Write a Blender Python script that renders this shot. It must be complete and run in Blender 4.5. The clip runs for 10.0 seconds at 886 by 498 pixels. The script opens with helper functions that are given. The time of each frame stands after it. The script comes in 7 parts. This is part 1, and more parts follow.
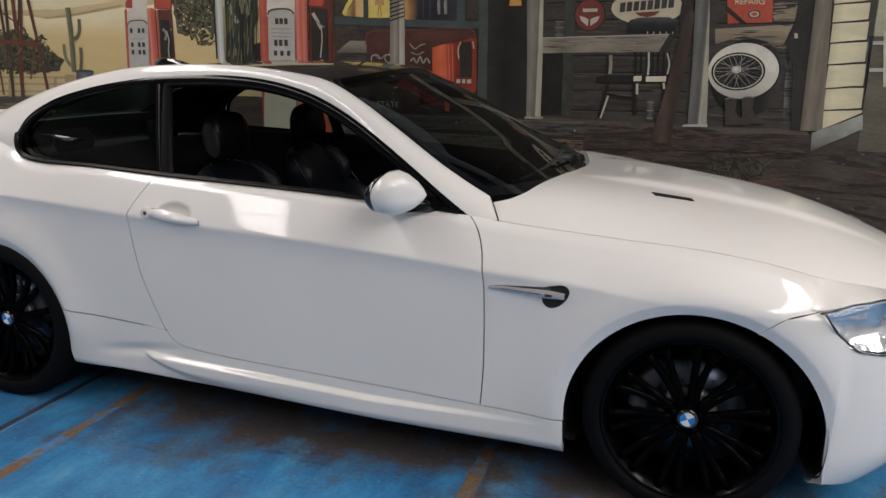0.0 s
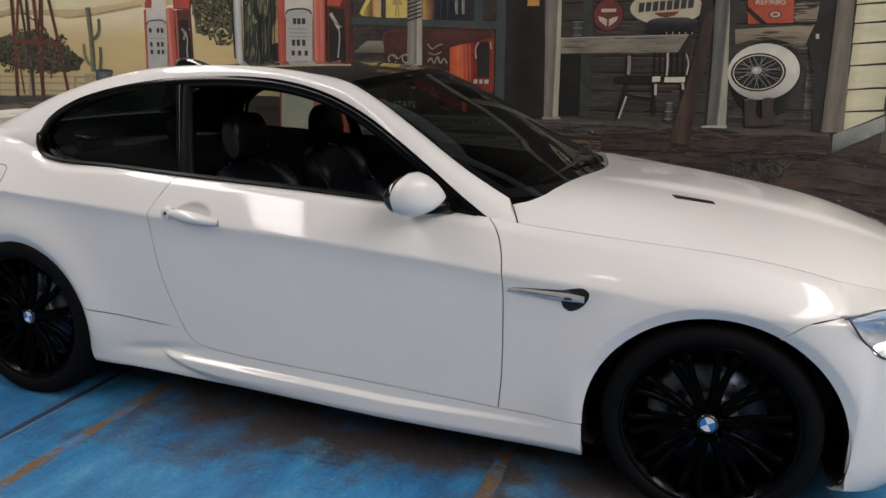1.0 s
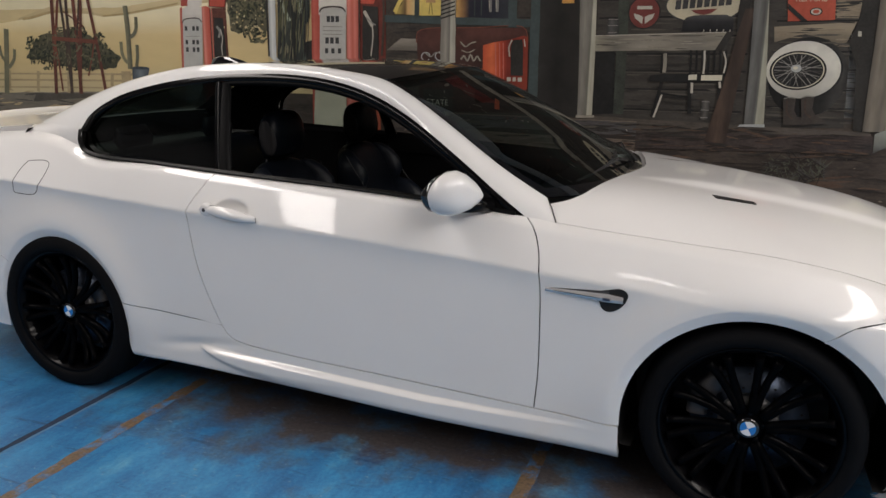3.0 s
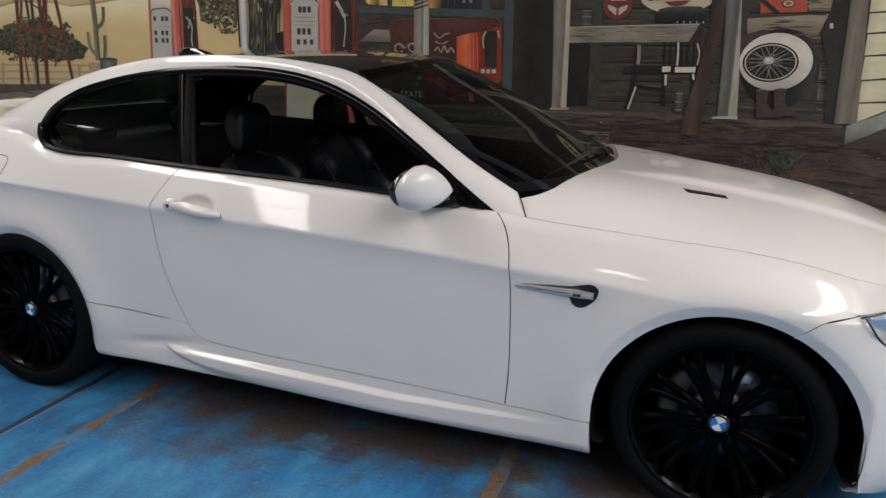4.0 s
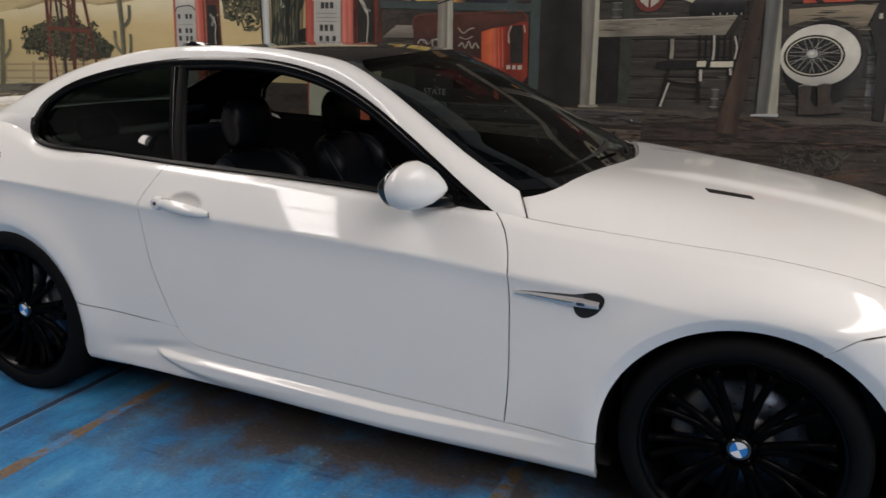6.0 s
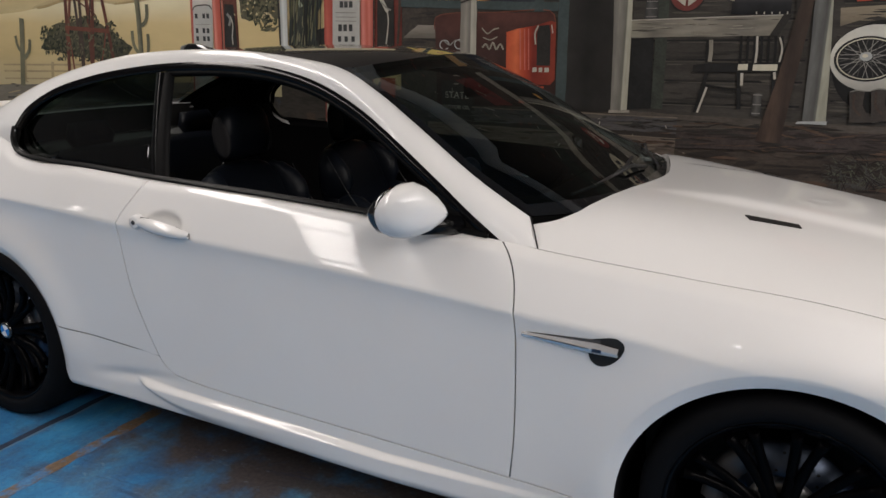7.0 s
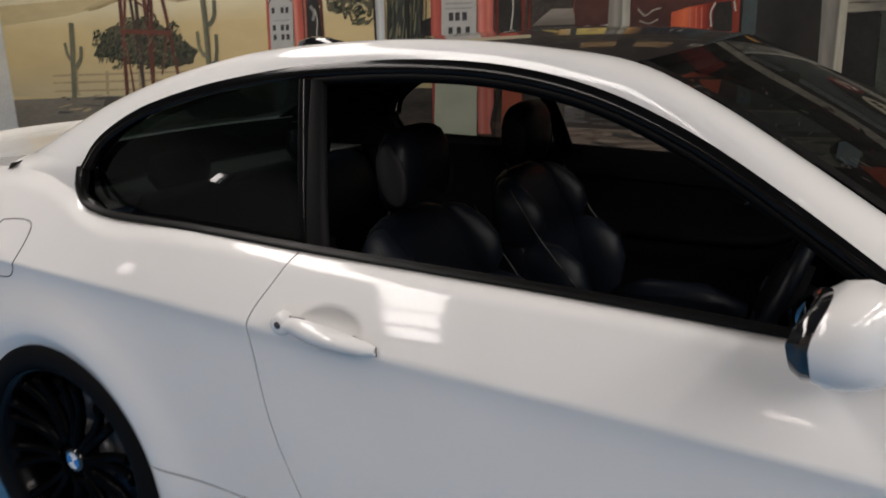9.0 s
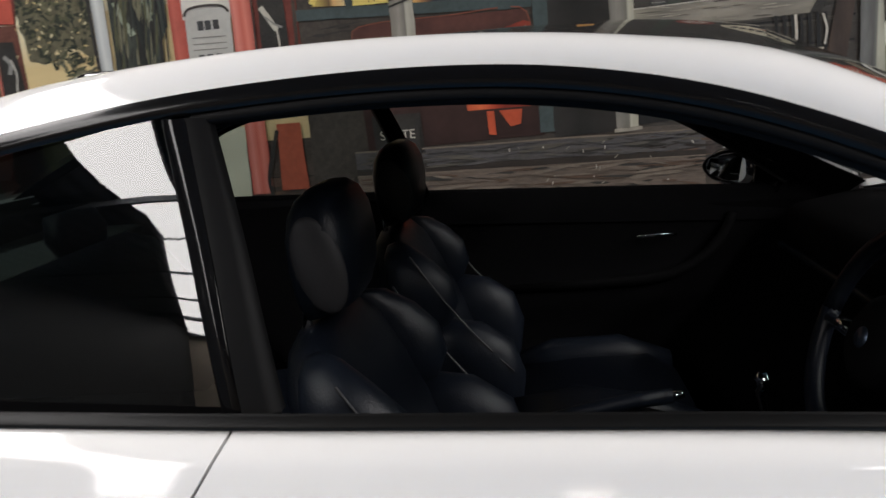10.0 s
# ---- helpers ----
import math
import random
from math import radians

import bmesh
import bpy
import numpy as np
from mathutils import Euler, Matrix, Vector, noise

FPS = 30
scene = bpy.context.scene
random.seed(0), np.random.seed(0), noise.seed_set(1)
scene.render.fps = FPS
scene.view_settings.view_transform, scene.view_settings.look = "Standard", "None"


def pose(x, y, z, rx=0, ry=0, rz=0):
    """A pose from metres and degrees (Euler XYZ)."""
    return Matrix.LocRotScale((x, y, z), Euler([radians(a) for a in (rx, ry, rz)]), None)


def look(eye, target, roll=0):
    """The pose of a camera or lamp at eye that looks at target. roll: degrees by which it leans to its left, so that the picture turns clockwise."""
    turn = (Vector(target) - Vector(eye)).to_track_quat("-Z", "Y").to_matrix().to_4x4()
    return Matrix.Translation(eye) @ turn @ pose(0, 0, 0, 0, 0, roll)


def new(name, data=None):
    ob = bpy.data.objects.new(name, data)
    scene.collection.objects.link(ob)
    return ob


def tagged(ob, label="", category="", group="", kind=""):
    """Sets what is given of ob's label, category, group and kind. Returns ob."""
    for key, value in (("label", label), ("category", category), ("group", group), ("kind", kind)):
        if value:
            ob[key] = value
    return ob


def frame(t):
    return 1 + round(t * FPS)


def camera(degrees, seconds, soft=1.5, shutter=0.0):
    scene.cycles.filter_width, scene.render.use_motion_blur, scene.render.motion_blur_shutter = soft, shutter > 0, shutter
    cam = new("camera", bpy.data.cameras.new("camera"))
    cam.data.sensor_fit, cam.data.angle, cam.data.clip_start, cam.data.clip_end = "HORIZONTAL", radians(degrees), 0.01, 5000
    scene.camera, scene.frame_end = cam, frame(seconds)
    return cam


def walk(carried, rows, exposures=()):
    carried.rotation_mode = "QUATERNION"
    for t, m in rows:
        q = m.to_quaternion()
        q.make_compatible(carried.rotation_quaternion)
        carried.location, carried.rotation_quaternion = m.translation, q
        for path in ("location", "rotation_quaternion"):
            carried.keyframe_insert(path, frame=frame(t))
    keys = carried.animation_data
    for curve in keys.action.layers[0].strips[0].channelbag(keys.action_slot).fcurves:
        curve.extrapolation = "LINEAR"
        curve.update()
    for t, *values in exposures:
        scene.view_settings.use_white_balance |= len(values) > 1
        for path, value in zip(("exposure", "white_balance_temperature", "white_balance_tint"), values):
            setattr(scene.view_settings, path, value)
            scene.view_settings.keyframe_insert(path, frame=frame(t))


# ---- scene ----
cam = camera(60.1, 10.0, 1.5, 0.2)
PATH = [
    (0, (2.692, -3.224, 1.442), (2.102, -1.376, 0.955), 0.83),
    (0.5, (2.682, -3.220, 1.444), (2.083, -1.375, 0.958), 0.90),
    (1, (2.673, -3.223, 1.450), (2.049, -1.387, 0.960), 0.90),
    (1.5, (2.671, -3.233, 1.450), (2.015, -1.408, 0.962), 0.80),
    (2, (2.647, -3.248, 1.449), (1.969, -1.431, 0.961), 0.95),
    (3.5, (2.638, -3.202, 1.454), (1.949, -1.393, 0.949), 0.86),
    (4, (2.655, -3.175, 1.456), (2.019, -1.351, 0.938), 1.00),
    (4.5, (2.682, -3.163, 1.459), (2.096, -1.326, 0.928), 1.10),
    (5, (2.728, -3.128, 1.449), (2.172, -1.285, 0.910), 1.18),
    (5.5, (2.718, -3.057, 1.430), (2.130, -1.220, 0.900), 1.40),
    (6, (2.734, -2.943, 1.409), (1.990, -1.159, 0.896), 0.69),
    (6.2, (2.743, -2.888, 1.450), (1.929, -1.140, 0.918), 0.34),
    (7.3, (2.655, -2.553, 1.426), (1.827, -0.807, 0.910), 0.77),
    (7.5, (2.581, -2.499, 1.429), (1.753, -0.758, 0.897), 0.79),
    (8, (2.349, -2.321, 1.407), (1.499, -0.604, 0.832), 0.60),
    (8.2, (2.246, -2.249, 1.398), (1.392, -0.543, 0.800), 0.38),
    (8.5, (2.074, -2.125, 1.388), (1.186, -0.450, 0.749), -0.39),
    (8.8, (1.872, -2.033, 1.408), (0.907, -0.391, 0.796), -1.33),
    (9, (1.747, -1.995, 1.397), (0.833, -0.296, 0.871), -1.45),
    (9.2, (1.624, -1.908, 1.354), (0.819, -0.127, 0.934), -0.69),
    (9.5, (1.405, -1.790, 1.354), (0.819, 0.080, 0.954), -2.43),
    (9.7, (1.277, -1.710, 1.361), (0.840, 0.194, 0.933), -2.79),
    (10, (1.105, -1.552, 1.345), (0.891, 0.388, 0.910), -4.89),
]
walk(cam, [(t, look(eye, target, roll)) for t, eye, target, roll in PATH], [(0, 0.0, 6650, 14), (8.8, 0.0, 6650, 14), (9.5, 0.15, 6600, 13), (10, 0.44, 6300, 12)])

# ---------------------------------------------------------------- world and light
world = bpy.data.worlds.new("world")
scene.world = world
world.use_nodes = True
world.node_tree.nodes["Background"].inputs[0].default_value = (0.75, 0.85, 1.0, 1)
world.node_tree.nodes["Background"].inputs[1].default_value = 0.25

SKYLIGHT = 11.3
TUBE = 20.0


# ---------------------------------------------------------------- materials
def nodes_of(name):
    m = bpy.data.materials.new(name)
    m.use_nodes = True
    nt = m.node_tree
    return m, nt, nt.nodes["Principled BSDF"]


def noise_node(nt, scale, detail=4.0, rough=0.55, coord="Object", stretch=(1, 1, 1)):
    tc = nt.nodes.new("ShaderNodeTexCoord")
    mp = nt.nodes.new("ShaderNodeMapping")
    mp.inputs["Scale"].default_value = stretch
    nz = nt.nodes.new("ShaderNodeTexNoise")
    nz.inputs["Scale"].default_value = scale
    nz.inputs["Detail"].default_value = detail
    nz.inputs["Roughness"].default_value = rough
    nt.links.new(tc.outputs[coord], mp.inputs["Vector"])
    nt.links.new(mp.outputs["Vector"], nz.inputs["Vector"])
    return nz


def ramp(nt, src, stops):
    r = nt.nodes.new("ShaderNodeValToRGB")
    while len(r.color_ramp.elements) < len(stops):
        r.color_ramp.elements.new(0.5)
    for el, (p, c) in zip(r.color_ramp.elements, stops):
        el.position = p
        el.color = (*c, 1)
    nt.links.new(src, r.inputs["Fac"])
    return r


def mix(nt, fac, a, b, kind="MIX"):
    n = nt.nodes.new("ShaderNodeMix")
    n.data_type = "RGBA"
    n.blend_type = kind
    for sock, v in ((n.inputs[0], fac), (n.inputs[6], a), (n.inputs[7], b)):
        if isinstance(v, (int, float)):
            sock.default_value = v
        elif isinstance(v, tuple):
            sock.default_value = (*v, 1)
        else:
            nt.links.new(v, sock)
    return n.outputs[2]


def bump(nt, bsdf, height, strength, dist=0.002):
    b = nt.nodes.new("ShaderNodeBump")
    b.inputs["Strength"].default_value = strength
    b.inputs["Distance"].default_value = dist
    nt.links.new(height, b.inputs["Height"])
    nt.links.new(b.outputs["Normal"], bsdf.inputs["Normal"])


def plain(name, color, rough=0.5, metal=0.0, coat=0.0, vary=0.12, scale=30.0, relief=0.0, coat_rough=0.03, spec=0.5):
    """A surface of one colour with fine and broad variation."""
    m, nt, b = nodes_of(name)
    nz = noise_node(nt, scale)
    nz2 = noise_node(nt, scale * 0.12, 3)
    lo = tuple(c * (1 - vary) for c in color)
    hi = tuple(min(1, c * (1 + vary)) for c in color)
    c1 = ramp(nt, nz.outputs["Fac"], [(0.3, lo), (0.7, hi)])
    c2 = ramp(nt, nz2.outputs["Fac"], [(0.3, lo), (0.7, hi)])
    nt.links.new(mix(nt, 0.5, c1.outputs["Color"], c2.outputs["Color"]), b.inputs["Base Color"])
    b.inputs["Roughness"].default_value = rough
    b.inputs["Metallic"].default_value = metal
    b.inputs["Specular IOR Level"].default_value = spec
    b.inputs["Coat Weight"].default_value = coat
    b.inputs["Coat Roughness"].default_value = coat_rough
    if relief:
        bump(nt, b, nz.outputs["Fac"], relief)
    return m


def glass(name, tint, base=0.05, gain=0.75):
    """A thin pane: tinted see-through with a gloss that grows at grazing angles."""
    m = bpy.data.materials.new(name)
    m.use_nodes = True
    nt = m.node_tree
    nt.nodes.clear()
    out = nt.nodes.new("ShaderNodeOutputMaterial")
    tr = nt.nodes.new("ShaderNodeBsdfTransparent")
    tr.inputs[0].default_value = (*tint, 1)
    gl = nt.nodes.new("ShaderNodeBsdfGlossy")
    gl.inputs["Roughness"].default_value = 0.0
    lw = nt.nodes.new("ShaderNodeLayerWeight")
    lw.inputs["Blend"].default_value = 0.5
    pw = nt.nodes.new("ShaderNodeMath")
    pw.operation = "POWER"
    pw.inputs[1].default_value = 4.0
    ma = nt.nodes.new("ShaderNodeMath")
    ma.operation = "MULTIPLY_ADD"
    ma.inputs[1].default_value = gain
    ma.inputs[2].default_value = base
    mx = nt.nodes.new("ShaderNodeMixShader")
    nt.links.new(lw.outputs["Facing"], pw.inputs[0])
    nt.links.new(pw.outputs[0], ma.inputs[0])
    nt.links.new(ma.outputs[0], mx.inputs[0])
    nt.links.new(tr.outputs[0], mx.inputs[1])
    nt.links.new(gl.outputs[0], mx.inputs[2])
    nt.links.new(mx.outputs[0], out.inputs["Surface"])
    return m


def glow(name, color, strength):
    m = bpy.data.materials.new(name)
    m.use_nodes = True
    nt = m.node_tree
    nt.nodes.clear()
    out = nt.nodes.new("ShaderNodeOutputMaterial")
    em = nt.nodes.new("ShaderNodeEmission")
    em.inputs[0].default_value = (*color, 1)
    em.inputs[1].default_value = strength
    nt.links.new(em.outputs[0], out.inputs["Surface"])
    return m


def paint_material():
    m, nt, b = nodes_of("white_car_paint")
    nz = noise_node(nt, 2.0, 3)
    c = ramp(nt, nz.outputs["Fac"], [(0.3, (0.755, 0.75, 0.74)), (0.7, (0.79, 0.785, 0.775))])
    nt.links.new(c.outputs["Color"], b.inputs["Base Color"])
    b.inputs["Roughness"].default_value = 0.45
    b.inputs["Coat Weight"].default_value = 1.0
    b.inputs["Coat Roughness"].default_value = 0.028
    fine = noise_node(nt, 900.0, 2)
    bp = nt.nodes.new("ShaderNodeBump")
    bp.inputs["Strength"].default_value = 0.02
    bp.inputs["Distance"].default_value = 0.0005
    nt.links.new(fine.outputs["Fac"], bp.inputs["Height"])
    nt.links.new(bp.outputs["Normal"], b.inputs["Coat Normal"])
    return m


def carbon_material():
    m, nt, b = nodes_of("carbon_weave")
    tc = nt.nodes.new("ShaderNodeTexCoord")
    ck = nt.nodes.new("ShaderNodeTexChecker")
    ck.inputs["Scale"].default_value = 240.0
    ck.inputs["Color1"].default_value = (0.006, 0.006, 0.0065, 1)
    ck.inputs["Color2"].default_value = (0.014, 0.014, 0.015, 1)
    nt.links.new(tc.outputs["Object"], ck.inputs["Vector"])
    nt.links.new(ck.outputs["Color"], b.inputs["Base Color"])
    b.inputs["Roughness"].default_value = 0.3
    b.inputs["Specular IOR Level"].default_value = 0.2
    b.inputs["Coat Weight"].default_value = 1.0
    b.inputs["Coat Roughness"].default_value = 0.008
    return m


def floor_material():
    m, nt, b = nodes_of("worn_blue_floor_paint")
    big = noise_node(nt, 0.9, 5, 0.6)
    mid = noise_node(nt, 4.0, 7, 0.68, stretch=(1, 0.35, 1))
    fine = noise_node(nt, 60.0, 5, 0.7)
    blue = ramp(nt, mid.outputs["Fac"], [(0.32, (0.008, 0.045, 0.14)), (0.45, (0.015, 0.120, 0.31)), (0.57, (0.032, 0.225, 0.46)), (0.70, (0.17, 0.42, 0.56))])
    wash = mix(nt, 0.35, blue.outputs["Color"], ramp(nt, fine.outputs["Fac"], [(0.3, (0.008, 0.085, 0.25)), (0.7, (0.065, 0.32, 0.55))]).outputs["Color"])
    brown = ramp(nt, fine.outputs["Fac"], [(0.25, (0.030, 0.024, 0.022)), (0.75, (0.115, 0.088, 0.072))])
    # paint worn off along the parking strip, with the car's shade in the brown
    tc = nt.nodes.new("ShaderNodeTexCoord")
    sep = nt.nodes.new("ShaderNodeSeparateXYZ")
    nt.links.new(tc.outputs["Object"], sep.inputs[0])
    band = nt.nodes.new("ShaderNodeMapRange")
    band.inputs[1].default_value, band.inputs[2].default_value = -1.22, -0.80
    band.inputs[3].default_value, band.inputs[4].default_value = 0.0, 0.24
    nt.links.new(sep.outputs[1], band.inputs[0])
    along = nt.nodes.new("ShaderNodeMapRange")
    along.inputs[1].default_value, along.inputs[2].default_value = -0.05, 0.75
    nt.links.new(sep.outputs[0], along.inputs[0])
    ahead = nt.nodes.new("ShaderNodeMapRange")
    ahead.inputs[1].default_value, ahead.inputs[2].default_value = 2.9, 4.1
    ahead.inputs[3].default_value, ahead.inputs[4].default_value = 1.0, 0.0
    nt.links.new(sep.outputs[0], ahead.inputs[0])
    ends = nt.nodes.new("ShaderNodeMath")
    ends.operation = "MULTIPLY"
    nt.links.new(along.outputs[0], ends.inputs[0])
    nt.links.new(ahead.outputs[0], ends.inputs[1])
    strip = nt.nodes.new("ShaderNodeMath")
    strip.operation = "MULTIPLY"
    nt.links.new(band.outputs[0], strip.inputs[0])
    nt.links.new(ends.outputs[0], strip.inputs[1])
    add = nt.nodes.new("ShaderNodeMath")
    add.operation = "ADD"
    wear = noise_node(nt, 2.3, 7, 0.7)
    nt.links.new(wear.outputs["Fac"], add.inputs[0])
    nt.links.new(strip.outputs[0], add.inputs[1])
    mask = ramp(nt, add.outputs[0], [(0.56, (0, 0, 0)), (0.76, (0.95, 0.95, 0.95))])
    col = mix(nt, mask.outputs["Color"], wash, brown.outputs["Color"])
    # scuffs dragged across the paint
    scuff = noise_node(nt, 7.0, 8, 0.75, stretch=(0.25, 1.6, 1))
    scuffs = ramp(nt, scuff.outputs["Fac"], [(0.57, (0, 0, 0)), (0.66, (0.75, 0.75, 0.75))])
    col = mix(nt, scuffs.outputs["Color"], col, (0.012, 0.035, 0.10))
    pale = noise_node(nt, 11.0, 8, 0.8, stretch=(0.4, 1.2, 1))
    pales = ramp(nt, pale.outputs["Fac"], [(0.62, (0, 0, 0)), (0.72, (0.6, 0.6, 0.6))])
    col = mix(nt, pales.outputs["Color"], col, (0.26, 0.42, 0.55))
    chip = noise_node(nt, 14.0, 6, 0.7)
    chips = ramp(nt, chip.outputs["Fac"], [(0.66, (0, 0, 0)), (0.70, (1, 1, 1))])
    col = mix(nt, chips.outputs["Color"], col, (0.09, 0.10, 0.12))
    # small flakes where the paint has lifted, and dark grit
    flake = noise_node(nt, 38.0, 6, 0.75, stretch=(0.6, 1.0, 1))
    flakes = ramp(nt, flake.outputs["Fac"], [(0.60, (0, 0, 0)), (0.68, (0.7, 0.7, 0.7))])
    col = mix(nt, flakes.outputs["Color"], col, (0.24, 0.33, 0.40))
    grit = noise_node(nt, 24.0, 7, 0.8, stretch=(1.0, 0.5, 1))
    grits = ramp(nt, grit.outputs["Fac"], [(0.60, (0, 0, 0)), (0.70, (0.7, 0.7, 0.7))])
    col = mix(nt, grits.outputs["Color"], col, (0.010, 0.030, 0.085))
    # unseen floor behind the camera, greyed to keep blue bounce off the car
    bare = nt.nodes.new("ShaderNodeMapRange")
    bare.inputs[1].default_value, bare.inputs[2].default_value = -4.2, -3.0
    bare.inputs[3].default_value, bare.inputs[4].default_value = 0.85, 0.0
    nt.links.new(sep.outputs[1], bare.inputs[0])
    col = mix(nt, bare.outputs[0], col, (0.23, 0.205, 0.18))
    nt.links.new(col, b.inputs["Base Color"])
    rg = ramp(nt, big.outputs["Fac"], [(0.3, (0.28, 0.28, 0.28)), (0.7, (0.5, 0.5, 0.5))])
    nt.links.new(rg.outputs["Color"], b.inputs["Roughness"])
    bump(nt, b, fine.outputs["Fac"], 0.4, 0.004)
    return m


WHITE = paint_material()
CARBON = carbon_material()
FLOOR = floor_material()
GLOSSBLACK = plain("gloss_black_trim", (0.008, 0.008, 0.009), 0.08, coat=1.0)
MATTEBLACK = plain("matte_black_rubber", (0.018, 0.018, 0.019), 0.55, relief=0.05, scale=120)
FRAMEBLACK = plain("satin_black_frame", (0.0052, 0.0052, 0.0055), 0.5, spec=0.08, scale=60)
FELT = plain("black_felt_lining", (0.004, 0.004, 0.0045), 0.95, spec=0.05, relief=0.2, scale=300)
DARKWALL = plain("dark_grey_wall_paint", (0.09, 0.092, 0.095), 0.85, relief=0.15, scale=20)
TYRE = plain("tyre_rubber", (0.0034, 0.0037, 0.0046), 0.72, relief=0.2, scale=200, spec=0.09)
SPOKE = plain("black_wheel_spoke", (0.0012, 0.0012, 0.0016), 0.42, coat=0.025, coat_rough=0.10, spec=0.02)
RIM = plain("gloss_black_wheel", (0.0015, 0.0015, 0.002), 0.28, coat=0.12, coat_rough=0.05, spec=0.06)
# steel tinted blue, with the floor's reflection put into the colour
STEEL = plain("brake_steel", (0.075, 0.095, 0.135), 0.36, metal=0.9, scale=80)
BELL = plain("bare_disc_bell", (0.20, 0.20, 0.21), 0.42, metal=0.6, scale=80)
SHELFCLOTH = plain("grey_parcel_shelf_cloth", (0.085, 0.09, 0.088), 0.9, relief=0.3, scale=300, spec=0.1)
CALIPER = plain("brake_caliper_grey", (0.05, 0.05, 0.055), 0.5)
CHROME = plain("chrome", (0.75, 0.75, 0.76), 0.08, metal=1.0, vary=0.03)
DARKHOLE = plain("dark_plastic_recess", (0.006, 0.006, 0.006), 0.6)
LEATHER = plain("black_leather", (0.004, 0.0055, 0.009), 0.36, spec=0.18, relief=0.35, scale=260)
LEATHERSIDE = plain("leather_panel_grey", (0.006, 0.0085, 0.014), 0.38, spec=0.32, relief=0.35, scale=260)
PIPING = plain("seat_piping", (0.045, 0.045, 0.047), 0.5)
HEADFACE = plain("headrest_grey", (0.016, 0.016, 0.018), 0.6, spec=0.3, relief=0.2, scale=260)
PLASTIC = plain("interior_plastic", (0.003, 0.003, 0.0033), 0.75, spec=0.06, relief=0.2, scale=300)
HEADLINER = plain("dark_headliner", (0.012, 0.012, 0.012), 0.9, relief=0.2, scale=300)
CARPET = plain("black_carpet", (0.006, 0.006, 0.0065), 0.95, relief=0.5, scale=400, spec=0.05)
WAISTBLACK = plain("black_waist_strip", (0.005, 0.005, 0.005), 0.36, spec=0.14)
BADGEWHITE = plain("badge_white", (0.75, 0.76, 0.78), 0.2, coat=1.0)
BADGEBLUE = plain("badge_blue", (0.02, 0.18, 0.55), 0.2, coat=1.0)
LAMPCLEAR = glass("headlamp_lens", (0.96, 0.97, 0.98), 0.03, 0.25)
LAMPRED = plain("tail_lamp_red", (0.30, 0.008, 0.008), 0.12, coat=1.0)
REFLECTOR = plain("lamp_reflector", (0.66, 0.67, 0.70), 0.22, metal=0.85, vary=0.30, scale=34, relief=1.0)
TRIMBLACK = plain("black_window_trim", (0.004, 0.004, 0.0045), 0.12, spec=0.18)
BLADE = plain("bright_vent_blade", (0.82, 0.82, 0.83), 0.20, metal=0.7, vary=0.04)
WINDSCREEN = glass("windscreen_glass", (0.24, 0.31, 0.30), 0.10, 0.85)
TINTED = glass("tinted_car_glass", (0.13, 0.175, 0.16), 0.06, 0.7)
REARGLASS = glass("rear_window_glass", (0.13, 0.15, 0.145), 0.05, 0.8)
PRIVACY = glass("rear_car_glass", (0.52, 0.55, 0.54), 0.04, 0.8)
MIRROR = plain("mirror_glass", (0.26, 0.27, 0.29), 0.02, metal=1.0, vary=0.01)
SOUTHWALL = plain("beige_plaster", (0.40, 0.345, 0.28), 0.85, relief=0.15, scale=20)
WALLPAINT = plain("white_wall_paint", (0.68, 0.69, 0.67), 0.8, relief=0.15, scale=40)
GREYWALL = plain("grey_wall_paint", (0.30, 0.31, 0.31), 0.85, relief=0.15, scale=20)
ROOFSHEET = plain("galvanised_roof_sheet", (0.13, 0.135, 0.14), 0.5, metal=0.3, scale=6)
BEAM = plain("steel_beam_paint", (0.10, 0.11, 0.12), 0.6)
def worn_line_material():
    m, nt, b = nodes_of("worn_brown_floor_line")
    wear = noise_node(nt, 9.0, 6, 0.7)
    fine = noise_node(nt, 70.0, 4, 0.6)
    brown = ramp(nt, fine.outputs["Fac"], [(0.3, (0.085, 0.058, 0.036)), (0.7, (0.20, 0.135, 0.08))])
    blue = ramp(nt, fine.outputs["Fac"], [(0.3, (0.03, 0.12, 0.28)), (0.7, (0.07, 0.23, 0.44))])
    mask = ramp(nt, wear.outputs["Fac"], [(0.47, (1, 1, 1)), (0.60, (0, 0, 0))])
    nt.links.new(mix(nt, mask.outputs["Color"], blue.outputs["Color"], brown.outputs["Color"]), b.inputs["Base Color"])
    b.inputs["Roughness"].default_value = 0.6
    bump(nt, b, fine.outputs["Fac"], 0.3, 0.002)
    return m


JOINTBROWN = worn_line_material()
JOINTDARK = plain("dark_floor_joint", (0.012, 0.025, 0.055), 0.8, vary=0.4)
JOINTPALE = plain("pale_floor_chips", (0.12, 0.22, 0.33), 0.7, vary=0.3)
SKY = glow("skylight_sheet", (0.99, 0.945, 0.895), SKYLIGHT)
TUBEGLOW = glow("fluorescent_tube", (1.0, 0.94, 0.82), TUBE)


# ---------------------------------------------------------------- mesh helpers
def thing(name, label, category, group="", kind="", at=(0, 0, 0)):
    ob = new(name)
    ob.location = at
    ob.empty_display_size = 0.1
    bpy.context.view_layer.update()
    return tagged(ob, label, category, group, kind)


